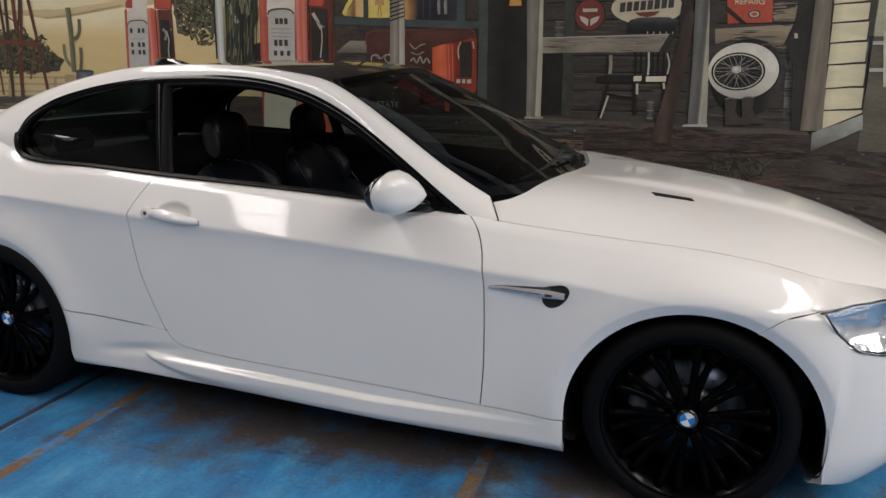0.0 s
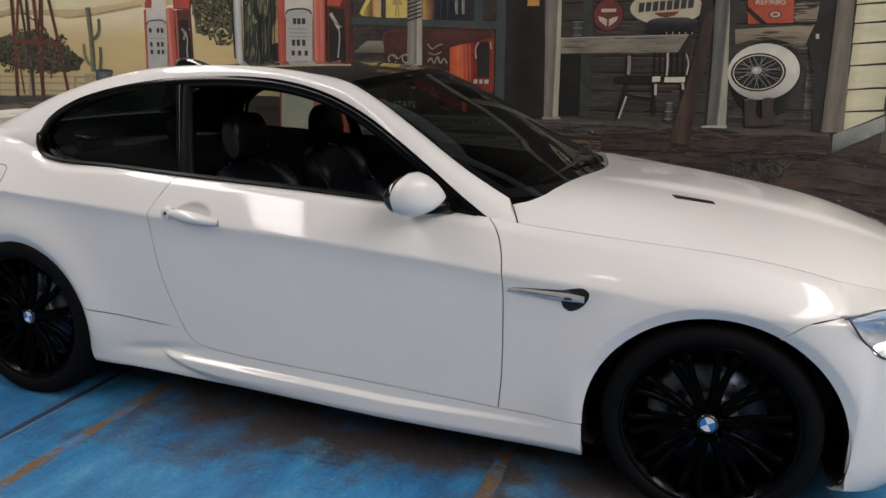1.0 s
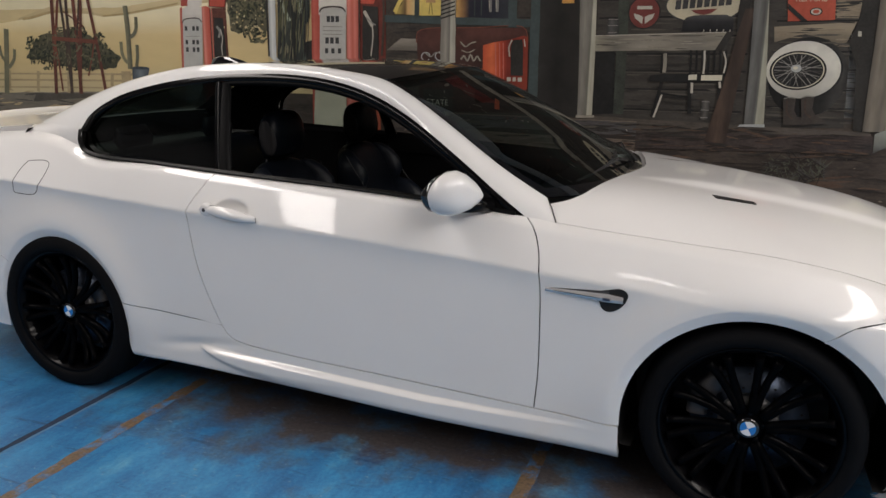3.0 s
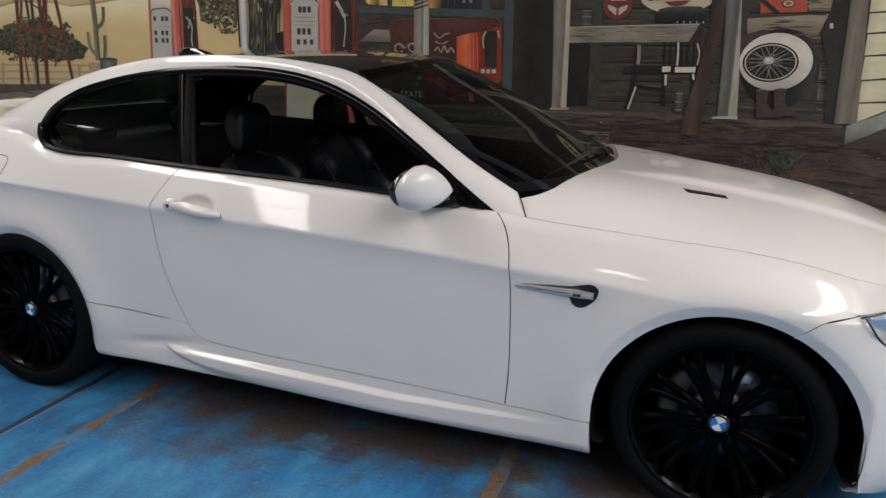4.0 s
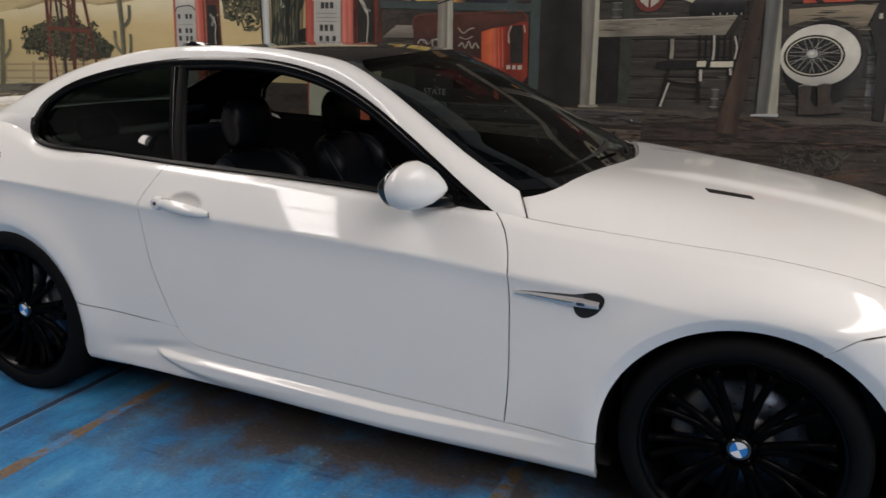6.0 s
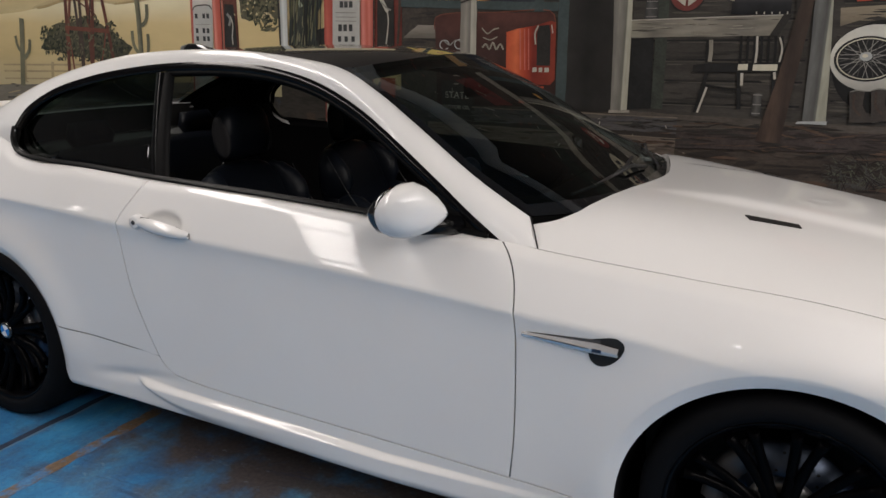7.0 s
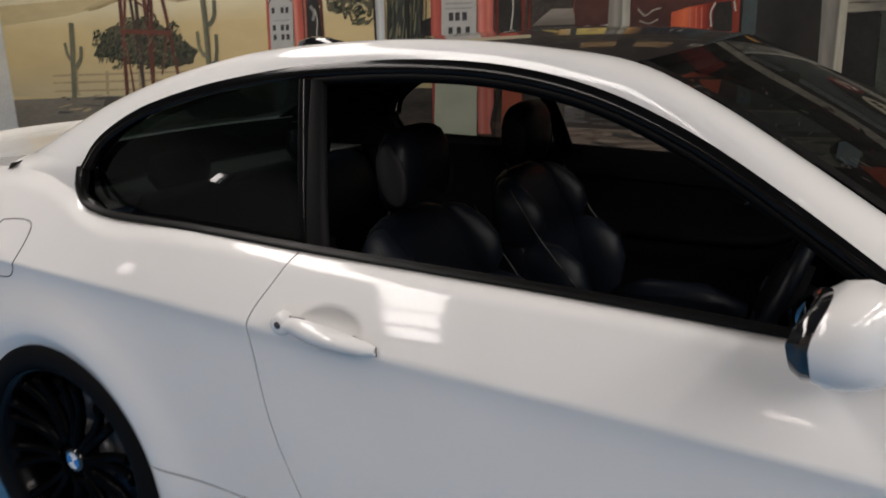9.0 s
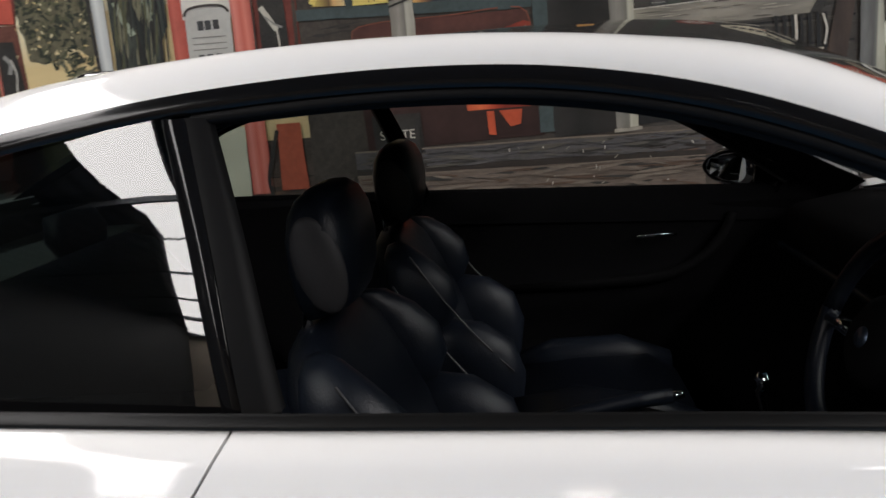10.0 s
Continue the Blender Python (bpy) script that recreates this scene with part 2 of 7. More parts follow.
def part(name, bm, material, parent=None, label=""):
    me = bpy.data.meshes.new(name)
    bm.to_mesh(me)
    bm.free()
    for m in material if isinstance(material, (list, tuple)) else [material]:
        me.materials.append(m)
    ob = new(name, me)
    if parent is not None:
        ob.parent = parent
        ob.matrix_parent_inverse = parent.matrix_world.inverted()
    if label:
        tagged(ob, label)
    return ob


def spline(pts, n):
    """n points at even distance along a smooth curve through pts."""
    P = [np.array(p, float) for p in pts]
    if len(P) == 2:
        dense = [P[0] + (P[1] - P[0]) * i / 60 for i in range(61)]
    else:
        P = [2 * P[0] - P[1], *P, 2 * P[-1] - P[-2]]
        dense = []
        for i in range(1, len(P) - 2):
            p0, p1, p2, p3 = P[i - 1:i + 3]
            d = lambda a, b: max(1e-6, np.linalg.norm(b - a) ** 0.5)
            t0, t1 = 0.0, d(p0, p1)
            t2 = t1 + d(p1, p2)
            t3 = t2 + d(p2, p3)
            for k in range(24):
                t = t1 + (t2 - t1) * k / 24
                a1 = (t1 - t) / (t1 - t0) * p0 + (t - t0) / (t1 - t0) * p1
                a2 = (t2 - t) / (t2 - t1) * p1 + (t - t1) / (t2 - t1) * p2
                a3 = (t3 - t) / (t3 - t2) * p2 + (t - t2) / (t3 - t2) * p3
                b1 = (t2 - t) / (t2 - t0) * a1 + (t - t0) / (t2 - t0) * a2
                b2 = (t3 - t) / (t3 - t1) * a2 + (t - t1) / (t3 - t1) * a3
                dense.append((t2 - t) / (t2 - t1) * b1 + (t - t1) / (t2 - t1) * b2)
        dense.append(P[-2])
    dense = np.array(dense)
    seg = np.r_[0, np.cumsum(np.linalg.norm(np.diff(dense, axis=0), axis=1))]
    at = np.linspace(0, seg[-1], n)
    return np.stack([np.interp(at, seg, dense[:, k]) for k in range(dense.shape[1])], 1)


def poly(pts, n):
    """n points at even distance along straight pieces."""
    P = np.array(pts, float)
    seg = np.r_[0, np.cumsum(np.linalg.norm(np.diff(P, axis=0), axis=1))]
    at = np.linspace(0, seg[-1], n)
    return np.stack([np.interp(at, seg, P[:, k]) for k in range(P.shape[1])], 1)


def table(rows):
    R = np.array(rows, float)
    return lambda x: [float(np.interp(x, R[:, 0], R[:, k])) for k in range(1, R.shape[1])]


def smooth_table(rows):
    """Like table, but with smooth slopes between the rows."""
    R = np.array(rows, float)
    X = R[:, 0]

    def f(x):
        x = min(max(x, X[0]), X[-1])
        i = int(min(max(np.searchsorted(X, x) - 1, 0), len(X) - 2))
        h = X[i + 1] - X[i]
        t = (x - X[i]) / h
        res = []
        for k in range(1, R.shape[1]):
            y = R[:, k]
            sl = np.gradient(y, X)
            m0, m1 = sl[i] * h, sl[i + 1] * h
            res.append(float((2 * t ** 3 - 3 * t ** 2 + 1) * y[i] + (t ** 3 - 2 * t ** 2 + t) * m0 + (-2 * t ** 3 + 3 * t ** 2) * y[i + 1] + (t ** 3 - t ** 2) * m1))
        return res
    return f


def coons(B, T, L, R):
    """A grid of plan points between four edges: B and T run one way, L and R the other."""
    nu, nv = len(B), len(L)
    G = []
    for j in range(nv):
        v = j / (nv - 1)
        row = []
        for i in range(nu):
            u = i / (nu - 1)
            p = (1 - v) * B[i] + v * T[i] + (1 - u) * L[j] + u * R[j]
            p = p - ((1 - u) * (1 - v) * B[0] + u * (1 - v) * B[-1] + (1 - u) * v * T[0] + u * v * T[-1])
            row.append(p)
        G.append(row)
    return G


def sheet(G, out, edge=0.0, closed=False, bm=None):
    """A smooth sheet over a grid of points, facing the way out points to; edge: depth of the returned lip round it."""
    bm = bm or bmesh.new()
    V = [[bm.verts.new(Vector(p)) for p in row] for row in G]
    faces = []
    n = len(G[0])
    for a, b in zip(V[:-1], V[1:]):
        for i in range(n if closed else n - 1):
            k = (i + 1) % n
            try:
                faces.append(bm.faces.new((a[i], a[k], b[k], b[i])))
            except ValueError:
                pass
    bm.normal_update()
    tot = Vector()
    for f in faces:
        tot += f.normal * f.calc_area()
    if out is not None and tot.dot(Vector(out)) < 0:
        bmesh.ops.reverse_faces(bm, faces=faces)
        bm.normal_update()
    for f in faces:
        f.smooth = True
    if edge:
        lip(bm, edge)
    return bm


def lip(bm, edge):
    """Turn the free edges of a sheet inwards."""
    if edge:
        rim = [e for e in bm.edges if e.is_boundary]
        normals = {v: v.normal.copy() for e in rim for v in e.verts}
        made = bmesh.ops.extrude_edge_only(bm, edges=rim)
        newv = [g for g in made["geom"] if isinstance(g, bmesh.types.BMVert)]
        old = {}
        for v in newv:
            for e in v.link_edges:
                o = e.other_vert(v)
                if o in normals:
                    old[v] = o
        for v in newv:
            if v in old:
                v.co = v.co - normals[old[v]] * edge
        for e in rim:
            e.smooth = False
    return bm


def ring(bm, center, axis, prof, n=48, start=0.0):
    """A turned body: prof holds (radius, offset along axis)."""
    ax = Vector(axis).normalized()
    u = ax.orthogonal().normalized()
    v = ax.cross(u)
    c = Vector(center)
    rows = []
    for r, h in prof:
        rows.append([bm.verts.new(c + ax * h + (u * math.cos(start + 2 * math.pi * i / n) + v * math.sin(start + 2 * math.pi * i / n)) * r) for i in range(n)])
    for a, b in zip(rows[:-1], rows[1:]):
        for i in range(n):
            f = bm.faces.new((a[i], a[(i + 1) % n], b[(i + 1) % n], b[i]))
            f.smooth = True
    return rows


def disc(bm, center, axis, r, n=48, a0=0.0, a1=2 * math.pi):
    ax = Vector(axis).normalized()
    u = Vector((1, 0, 0)) if abs(ax.x) < 0.9 else Vector((0, 1, 0))
    v = ax.cross(u)
    c = Vector(center)
    full = abs(a1 - a0 - 2 * math.pi) < 1e-6
    k = n if full else n + 1
    vs = [bm.verts.new(c + (u * math.cos(a0 + (a1 - a0) * i / n) + v * math.sin(a0 + (a1 - a0) * i / n)) * r) for i in range(k)]
    if not full:
        vs.append(bm.verts.new(c))
    bm.faces.new(vs)


def tube(pts, r, n=10, bm=None, flat=1.0):
    """A round bar along points."""
    bm = bm or bmesh.new()
    P = [Vector(p) for p in pts]
    rows = []
    up = Vector((0, 0, 1))
    for i, p in enumerate(P):
        d = (P[min(i + 1, len(P) - 1)] - P[max(i - 1, 0)]).normalized()
        a = d.cross(up)
        if a.length < 0.05:
            a = d.cross(Vector((0, 1, 0)))
        a.normalize()
        b = a.cross(d)
        rr = r[i] if isinstance(r, (list, tuple)) else r
        rows.append([bm.verts.new(p + (a * math.cos(2 * math.pi * k / n) * flat + b * math.sin(2 * math.pi * k / n)) * rr) for k in range(n)])
    for a, b in zip(rows[:-1], rows[1:]):
        for k in range(n):
            bm.faces.new((a[k], a[(k + 1) % n], b[(k + 1) % n], b[k])).smooth = True
    bm.faces.new(rows[0][::-1])
    bm.faces.new(rows[-1])
    return bm


def block(bm, lo, hi, bev=0.0, segs=2):
    r = bmesh.ops.create_cube(bm, size=1.0)
    lo, hi = Vector(lo), Vector(hi)
    for v in r["verts"]:
        v.co = Vector([(lo[k] + hi[k]) / 2 + v.co[k] * (hi[k] - lo[k]) for k in range(3)])
    if bev:
        es = {e for v in r["verts"] for e in v.link_edges}
        bmesh.ops.bevel(bm, geom=list(es), offset=bev, segments=segs, affect="EDGES", profile=0.5)
    return bm


def cushion(rows, n=20):
    """A padded body lofted through oval sections: (centre, half width, half depth, squareness, depth axis)."""
    bm = bmesh.new()
    V = []
    for c, hw, hd, sq, ax in rows:
        c, ax = Vector(c), Vector(ax).normalized()
        side = Vector((0, 1, 0))
        ring_v = []
        for i in range(n):
            t = 2 * math.pi * i / n
            ct, st = math.cos(t), math.sin(t)
            ring_v.append(bm.verts.new(c + side * hw * math.copysign(abs(ct) ** sq, ct) + ax * hd * math.copysign(abs(st) ** sq, st)))
        V.append(ring_v)
    for a, b in zip(V[:-1], V[1:]):
        for i in range(n):
            bm.faces.new((a[i], a[(i + 1) % n], b[(i + 1) % n], b[i])).smooth = True
    bm.faces.new(V[0][::-1]).smooth = True
    bm.faces.new(V[-1]).smooth = True
    bmesh.ops.recalc_face_normals(bm, faces=bm.faces)
    return bm


# ---------------------------------------------------------------- the hall
X0, X1, YN, YS, ROOF = -4.67, 9.0, 2.197, -10.6, 4.6

floor = part("floor", sheet([[(X0 + (X1 - X0) * i / 20, YS + (YN - YS) * j / 20, 0) for i in range(21)] for j in range(21)], (0, 0, 1)), FLOOR)
tagged(floor, "concrete floor with worn, stained blue paint", "floor", kind="structure")

bm = block(bmesh.new(), (X0, YN + 0.03, 0), (X1, YN + 0.25, ROOF))
tagged(part("wall_north", bm, GREYWALL), "long wall that carries the painted mural", "wall", kind="structure")
# unseen pale band, added as the blue-grey strip that the windscreen mirrors
bm = block(bmesh.new(), (X0, YN - 0.032, 4.02), (X1, YN + 0.03, ROOF - 0.02), 0.004)
tagged(part("wall_north", bm, WALLPAINT), "unseen pale band added along the top of the mural wall", "wall", kind="structure")
# the west wall has one small high window
WA, WB2, WZ0, WZ1 = -5.19, -4.99, 2.95, 3.40
bm = block(bmesh.new(), (X0 - 0.2, -1.2, 0), (X0, YN + 0.25, ROOF))
tagged(part("wall_west", bm, WALLPAINT), "plain white painted wall beside the mural", "wall", kind="structure")
bm = block(bmesh.new(), (X0 - 0.2, YS, 0), (X0, WA, ROOF))
block(bm, (X0 - 0.2, WB2, 0), (X0, -1.2, ROOF))
block(bm, (X0 - 0.2, WA, 0), (X0, WB2, WZ0))
block(bm, (X0 - 0.2, WA, WZ1), (X0, WB2, ROOF))
tagged(part("wall_west", bm, DARKWALL), "dark grey hall wall with a small high window", "wall", kind="structure")
bm = block(bmesh.new(), (X1, YS, 0), (X1 + 0.2, YN + 0.25, ROOF))
tagged(part("wall_east", bm, GREYWALL), "plain grey hall wall", "wall", kind="structure")
bm = block(bmesh.new(), (X0, YS - 0.2, 0), (X1, YS, ROOF))
tagged(part("wall_south", bm, SOUTHWALL), "plain beige plastered hall wall", "wall", kind="structure")

win = thing("window_1", "small high window in the white wall, bright with daylight", "window", kind="structure", at=(X0 - 0.05, (WA + WB2) / 2, WZ0))
bm = block(bmesh.new(), (X0 - 0.11, WA + 0.03, WZ0 + 0.03), (X0 - 0.10, WB2 - 0.03, WZ1 - 0.03))
part("pane", bm, SKY, win, "bright pane")
for lo, hi in (((WA, WZ0), (WA + 0.04, WZ1)), ((WB2 - 0.04, WZ0), (WB2, WZ1)), ((WA + 0.04, WZ0), (WB2 - 0.04, WZ0 + 0.04)), ((WA + 0.04, WZ1 - 0.04), (WB2 - 0.04, WZ1))):
    part("window_frame", block(bmesh.new(), (X0 - 0.14, lo[0], lo[1]), (X0 - 0.04, hi[0], hi[1]), 0.004), BEAM, win)

# corrugated roof with translucent sheets let into it
# the last tiny sheet is added only for a glint on the front wing
PANES = [(-2.25, -1.4, -5.0, 0.35), (4.6, 5.1, -7.6, 0.25), (6.5, 8.0, -7.6, 0.25), (1.94, 2.06, -5.30, -5.02)]


def corrugated(bm, x0, x1, y0, y1):
    n = max(2, int((x1 - x0) / 0.03))
    xs = [x0 + (x1 - x0) * i / n for i in range(n + 1)]
    return sheet([[(x, y, ROOF + 0.014 * math.sin(2 * math.pi * x / 0.18)) for x in xs] for y in (y0, y1)], None, bm=bm)


ceiling_bm = bmesh.new()
cuts = sorted({X0, X1, *(p[0] for p in PANES), *(p[1] for p in PANES)})
for a, b in zip(cuts[:-1], cuts[1:]):
    holes = sorted((p[2], p[3]) for p in PANES if p[0] <= a + 1e-6 and p[1] >= b - 1e-6)
    y = YS
    for h0, h1 in [*holes, (YN + 0.2, None)]:
        if h0 > y + 1e-6:
            corrugated(ceiling_bm, a, b, y, h0)
        y = h1 if h1 is not None else y
tagged(part("ceiling", ceiling_bm, ROOFSHEET), "corrugated metal roof over the hall", "ceiling", kind="structure")
for x0, x1, y0, y1 in PANES:
    tagged(part("skylight", corrugated(bmesh.new(), x0, x1, y0, y1), SKY), "unseen translucent corrugated roof sheet letting daylight in", "skylight", group="roof lights", kind="structure")
for y in (-10.45, -8.9, -3.9, -1.9, 0.45, 2.1):
    bm = bmesh.new()
    block(bm, (X0, y - 0.02, ROOF - 0.13), (X1, y + 0.02, ROOF - 0.014))
    tagged(part("roof_purlin", bm, BEAM), "dark steel roof purlin", "beam", group="roof purlins", kind="structure")


# made-up slanting length of the same sheet under the roof, for the door's reflection
G = [[(x - 0.42 * max(0.0, -5.0 - y), y, ROOF - 0.06 + 0.014 * math.sin(2 * math.pi * x / 0.18)) for x in np.linspace(-2.25, -1.4, 60)] for y in np.linspace(-5.0, -10.3, 24)]
for y in (-6.2, -7.6, -9.0):
    tagged(part("sheet_batten", block(bmesh.new(), (-4.6, y - 0.02, ROOF - 0.13), (-1.0, y + 0.02, ROOF - 0.08)), BEAM), "dark steel bar across the translucent sheet", "beam", group="sheet battens", kind="structure")
tagged(part("skylight", sheet(G, (0, 0, -1)), SKY), "unseen translucent corrugated roof sheet letting daylight in", "skylight", group="roof lights", kind="structure")


def batten(x, y, half=0.62):
    lamp = thing("ceiling_light", "unseen twin-tube fluorescent batten fixed under the roof", "light", "ceiling battens", at=(x, y, ROOF - 0.07))
    bm = bmesh.new()
    block(bm, (x - half, y - 0.07, ROOF - 0.08), (x + half, y + 0.07, ROOF - 0.005), 0.01)
    part("housing", bm, WALLPAINT, lamp)
    for s in (-0.04, 0.04):
        part("tube", tube([(x - half + 0.02, y + s, ROOF - 0.098), (x + half - 0.02, y + s, ROOF - 0.098)], 0.016), TUBEGLOW, lamp, "lit white fluorescent tube")
    return lamp


# out of view; the last of these is added for sparkles on the paint
for x, y in ((-3.9, 1.25), (-0.9, 1.25), (6.4, 1.25), (5.9, -5.2)):
    batten(x, y)
# short lamp made up for one glint on the door crease
batten(2.0, -10.3, 0.32)

# floor lines and joints
for (xa, ya), (xb, yb), w, mat, nm, lb in (
        ((0.49, 2.1), (0.50, -1.9), 0.055, JOINTBROWN, "floor_line", "worn brown line on the blue floor"),
        ((2.07, 2.1), (2.07, -3.0), 0.055, JOINTBROWN, "floor_line", "worn brown line on the blue floor"),
        ((3.65, 2.1), (3.65, -3.0), 0.055, JOINTBROWN, "floor_line", "worn brown line on the blue floor"),
        ((0.20, 2.1), (0.215, -2.4), 0.03, JOINTDARK, "floor_joint", "dark saw-cut joint in the floor"),
        ((0.222, 2.1), (0.237, -2.4), 0.008, JOINTPALE, "floor_joint", "pale chipped edge of the floor joint")):
    G = []
    for j in range(90):
        t = j / 89
        wob = 0.006 * noise.noise(Vector((xa, t * 40, 3)))
        ww = w * (1 + 0.35 * noise.noise(Vector((xb, t * 60, 7))))
        x, y = xa + (xb - xa) * t + wob, ya + (yb - ya) * t
        G.append([(x - ww / 2, y, 0.0008), (x + ww / 2, y, 0.0008)])
    tagged(part(nm, sheet(G, (0, 0, 1)), mat), lb, "floor marking", kind="structure")


# ---------------------------------------------------------------- the mural on the north wall
def brush(name, color, vary=0.28, scale=5.0, stretch=(1, 1, 1), rough=0.62):
    """Wall paint laid on with a brush: broad and fine changes of tone."""
    m, nt, b = nodes_of("mural_" + name)
    big = noise_node(nt, scale, 5, 0.6, stretch=stretch)
    fine = noise_node(nt, scale * 9, 4, 0.6, stretch=stretch)
    lo = tuple(c * (1 - vary) for c in color)
    hi = tuple(min(1, c * (1 + vary)) for c in color)
    a = ramp(nt, big.outputs["Fac"], [(0.3, lo), (0.7, hi)])
    c = ramp(nt, fine.outputs["Fac"], [(0.3, lo), (0.7, hi)])
    nt.links.new(mix(nt, 0.4, a.outputs["Color"], c.outputs["Color"]), b.inputs["Base Color"])
    b.inputs["Roughness"].default_value = rough
    b.inputs["Specular IOR Level"].default_value = 0.3
    return m


OCHRE = brush("ochre", (0.42, 0.31, 0.15))
SKYPAINT = brush("desert_sky", (0.62, 0.49, 0.26), 0.14, 1.2, (0.5, 1, 2))
SKYHIGH = brush("pale_sky", (0.78, 0.69, 0.46), 0.12, 1.2, (0.5, 1, 2))
DIRT = brush("dirt", (0.20, 0.175, 0.135), 0.3, 3, (0.5, 1, 2))
DIRTDK = brush("dark_dirt", (0.085, 0.075, 0.06), 0.3)
ROCKS = brush("rocky_ground", (0.060, 0.047, 0.038), 0.65, 6, (0.5, 1, 1.6))
OLIVE = brush("olive", (0.085, 0.085, 0.045), 0.5, 14)
OLIVEDK = brush("dark_olive", (0.10, 0.105, 0.075), 0.4, 14)
TAN = brush("tan", (0.42, 0.32, 0.18))
TANDK = brush("lamp_tan", (0.48, 0.30, 0.14))
RUST = brush("rust", (0.125, 0.046, 0.032), 0.4, 8)
CACT = brush("cactus_green", (0.17, 0.16, 0.10), 0.3, 10)
TUBDK = brush("tub_dark", (0.06, 0.07, 0.08))
PUMPRED = brush("pump_red", (0.46, 0.085, 0.055), 0.25, 6, (2, 1, 0.5))
PUMPLT = brush("pump_light_red", (0.58, 0.17, 0.13), 0.2)
PUMPDK = brush("pump_dark_red", (0.15, 0.035, 0.025), 0.35)
PALE = brush("pale_grey", (0.50, 0.47, 0.40), 0.15)
PALEGREEN = brush("pale_green", (0.47, 0.47, 0.36), 0.15)
PANEL = brush("dial_panel", (0.47, 0.46, 0.42), 0.12, 12)
DARKPANEL = brush("dark_line", (0.06, 0.05, 0.045))
INK = brush("ink", (0.05, 0.05, 0.05), 0.4, 30)
GREY = brush("grey", (0.24, 0.23, 0.21))
DKGREY = brush("dark_grey", (0.075, 0.07, 0.065), 0.4)
DARK = brush("dark", (0.028, 0.026, 0.023), 0.5, 8)
NIGHT = brush("near_black", (0.014, 0.014, 0.014), 0.5)
POLE = brush("pole_grey", (0.40, 0.41, 0.40), 0.2)
DKGREEN = brush("dark_green", (0.045, 0.052, 0.042), 0.5, 9)
SHOP = brush("shop_wall", (0.055, 0.046, 0.038), 0.5, 5)
GREYWOOD = brush("grey_wood", (0.30, 0.275, 0.225), 0.4, 8, (3, 1, 0.5))
WINY = brush("window_yellow", (0.72, 0.56, 0.16), 0.15)
WINO = brush("window_orange", (0.58, 0.30, 0.08), 0.2)
TEAL = brush("teal_jamb", (0.055, 0.075, 0.075), 0.3)
TEALDK = brush("dark_teal", (0.045, 0.06, 0.058), 0.3)
ORANGE = brush("cooler_orange", (0.50, 0.085, 0.035), 0.2)
ORANGEDK = brush("can_orange", (0.36, 0.085, 0.045), 0.25)
CREAM = brush("cream", (0.64, 0.60, 0.47), 0.15)
BOARD = brush("weathered_boards", (0.052, 0.047, 0.041), 0.45, 7, (0.5, 1, 3))
TANWOOD = brush("tan_boards", (0.27, 0.22, 0.155), 0.35, 7, (0.6, 1, 2))
SIGNRED = brush("sign_red", (0.17, 0.045, 0.038), 0.25)
SIGNORANGE = brush("sign_orange", (0.42, 0.085, 0.05), 0.25)
BROWN = brush("brown", (0.065, 0.045, 0.035), 0.45, 8)
BROWNDK = brush("dark_brown", (0.05, 0.042, 0.036), 0.4, 10)
STONE = brush("stone", (0.20, 0.20, 0.18), 0.3)
PORCH = brush("porch_boards", (0.085, 0.072, 0.06), 0.5, 8, (0.5, 1, 2))
PORCHDK = brush("porch_edge", (0.055, 0.042, 0.038), 0.5, 8)

mural = thing("mural", "painted wall mural of a desert filling station and timber porch", "mural", at=(0, YN, 0))
LAYER = 0.0022
_count = [0]


def depth(lay):
    _count[0] += 1
    return YN - LAYER * lay - 0.00001 * (_count[0] % 160)


def flat(name, material, pts, lay, seed=0):
    """A painted shape on the wall."""
    bm = bmesh.new()
    y = depth(lay)
    f = bm.faces.new([bm.verts.new((p[0], y, p[1])) for p in pts])
    f.normal_update()
    if f.normal.y > 0:
        f.normal_flip()
    return part(name, bm, material, mural)


def quad(name, material, a, b, c, d, lay):
    """A four-sided painted shape whose edges waver a little, as by hand."""
    P = [a, b, c, d]
    out = []
    for k in range(4):
        p, q = P[k], P[(k + 1) % 4]
        n = max(1, int(math.hypot(q[0] - p[0], q[1] - p[1]) / 0.06))
        for i in range(n):
            t = i / n
            x, z = p[0] + (q[0] - p[0]) * t, p[1] + (q[1] - p[1]) * t
            w = 0.004 if i else 0.0
            out.append((x + w * noise.noise(Vector((x * 9, z * 9, 1))), z + w * noise.noise(Vector((x * 9, z * 9, 5)))))
    flat(name, material, out, lay)


def oval(name, material, c, rx, rz, lay):
    rough = 0.16 if material in (OLIVE, OLIVEDK) else 0.0
    pts = []
    for i in range(30):
        a = 2 * math.pi * i / 30
        k = 1 + rough * noise.noise(Vector((c[0] * 7 + math.cos(a) * 2.5, c[1] * 7 + math.sin(a) * 2.5, 2))) * 2
        pts.append((c[0] + rx * k * math.cos(a), c[1] + rz * k * math.sin(a)))
    flat(name, material, pts, lay)


def stroke(name, material, pts, width, lay):
    P = spline(pts, 4 * len(pts))
    left, right = [], []
    for i in range(len(P)):
        d = P[min(i + 1, len(P) - 1)] - P[max(i - 1, 0)]
        n = np.array((-d[1], d[0])) / max(1e-9, np.hypot(*d)) * width / 2
        left.append(P[i] + n)
        right.append(P[i] - n)
    flat(name, material, left + right[::-1], lay)


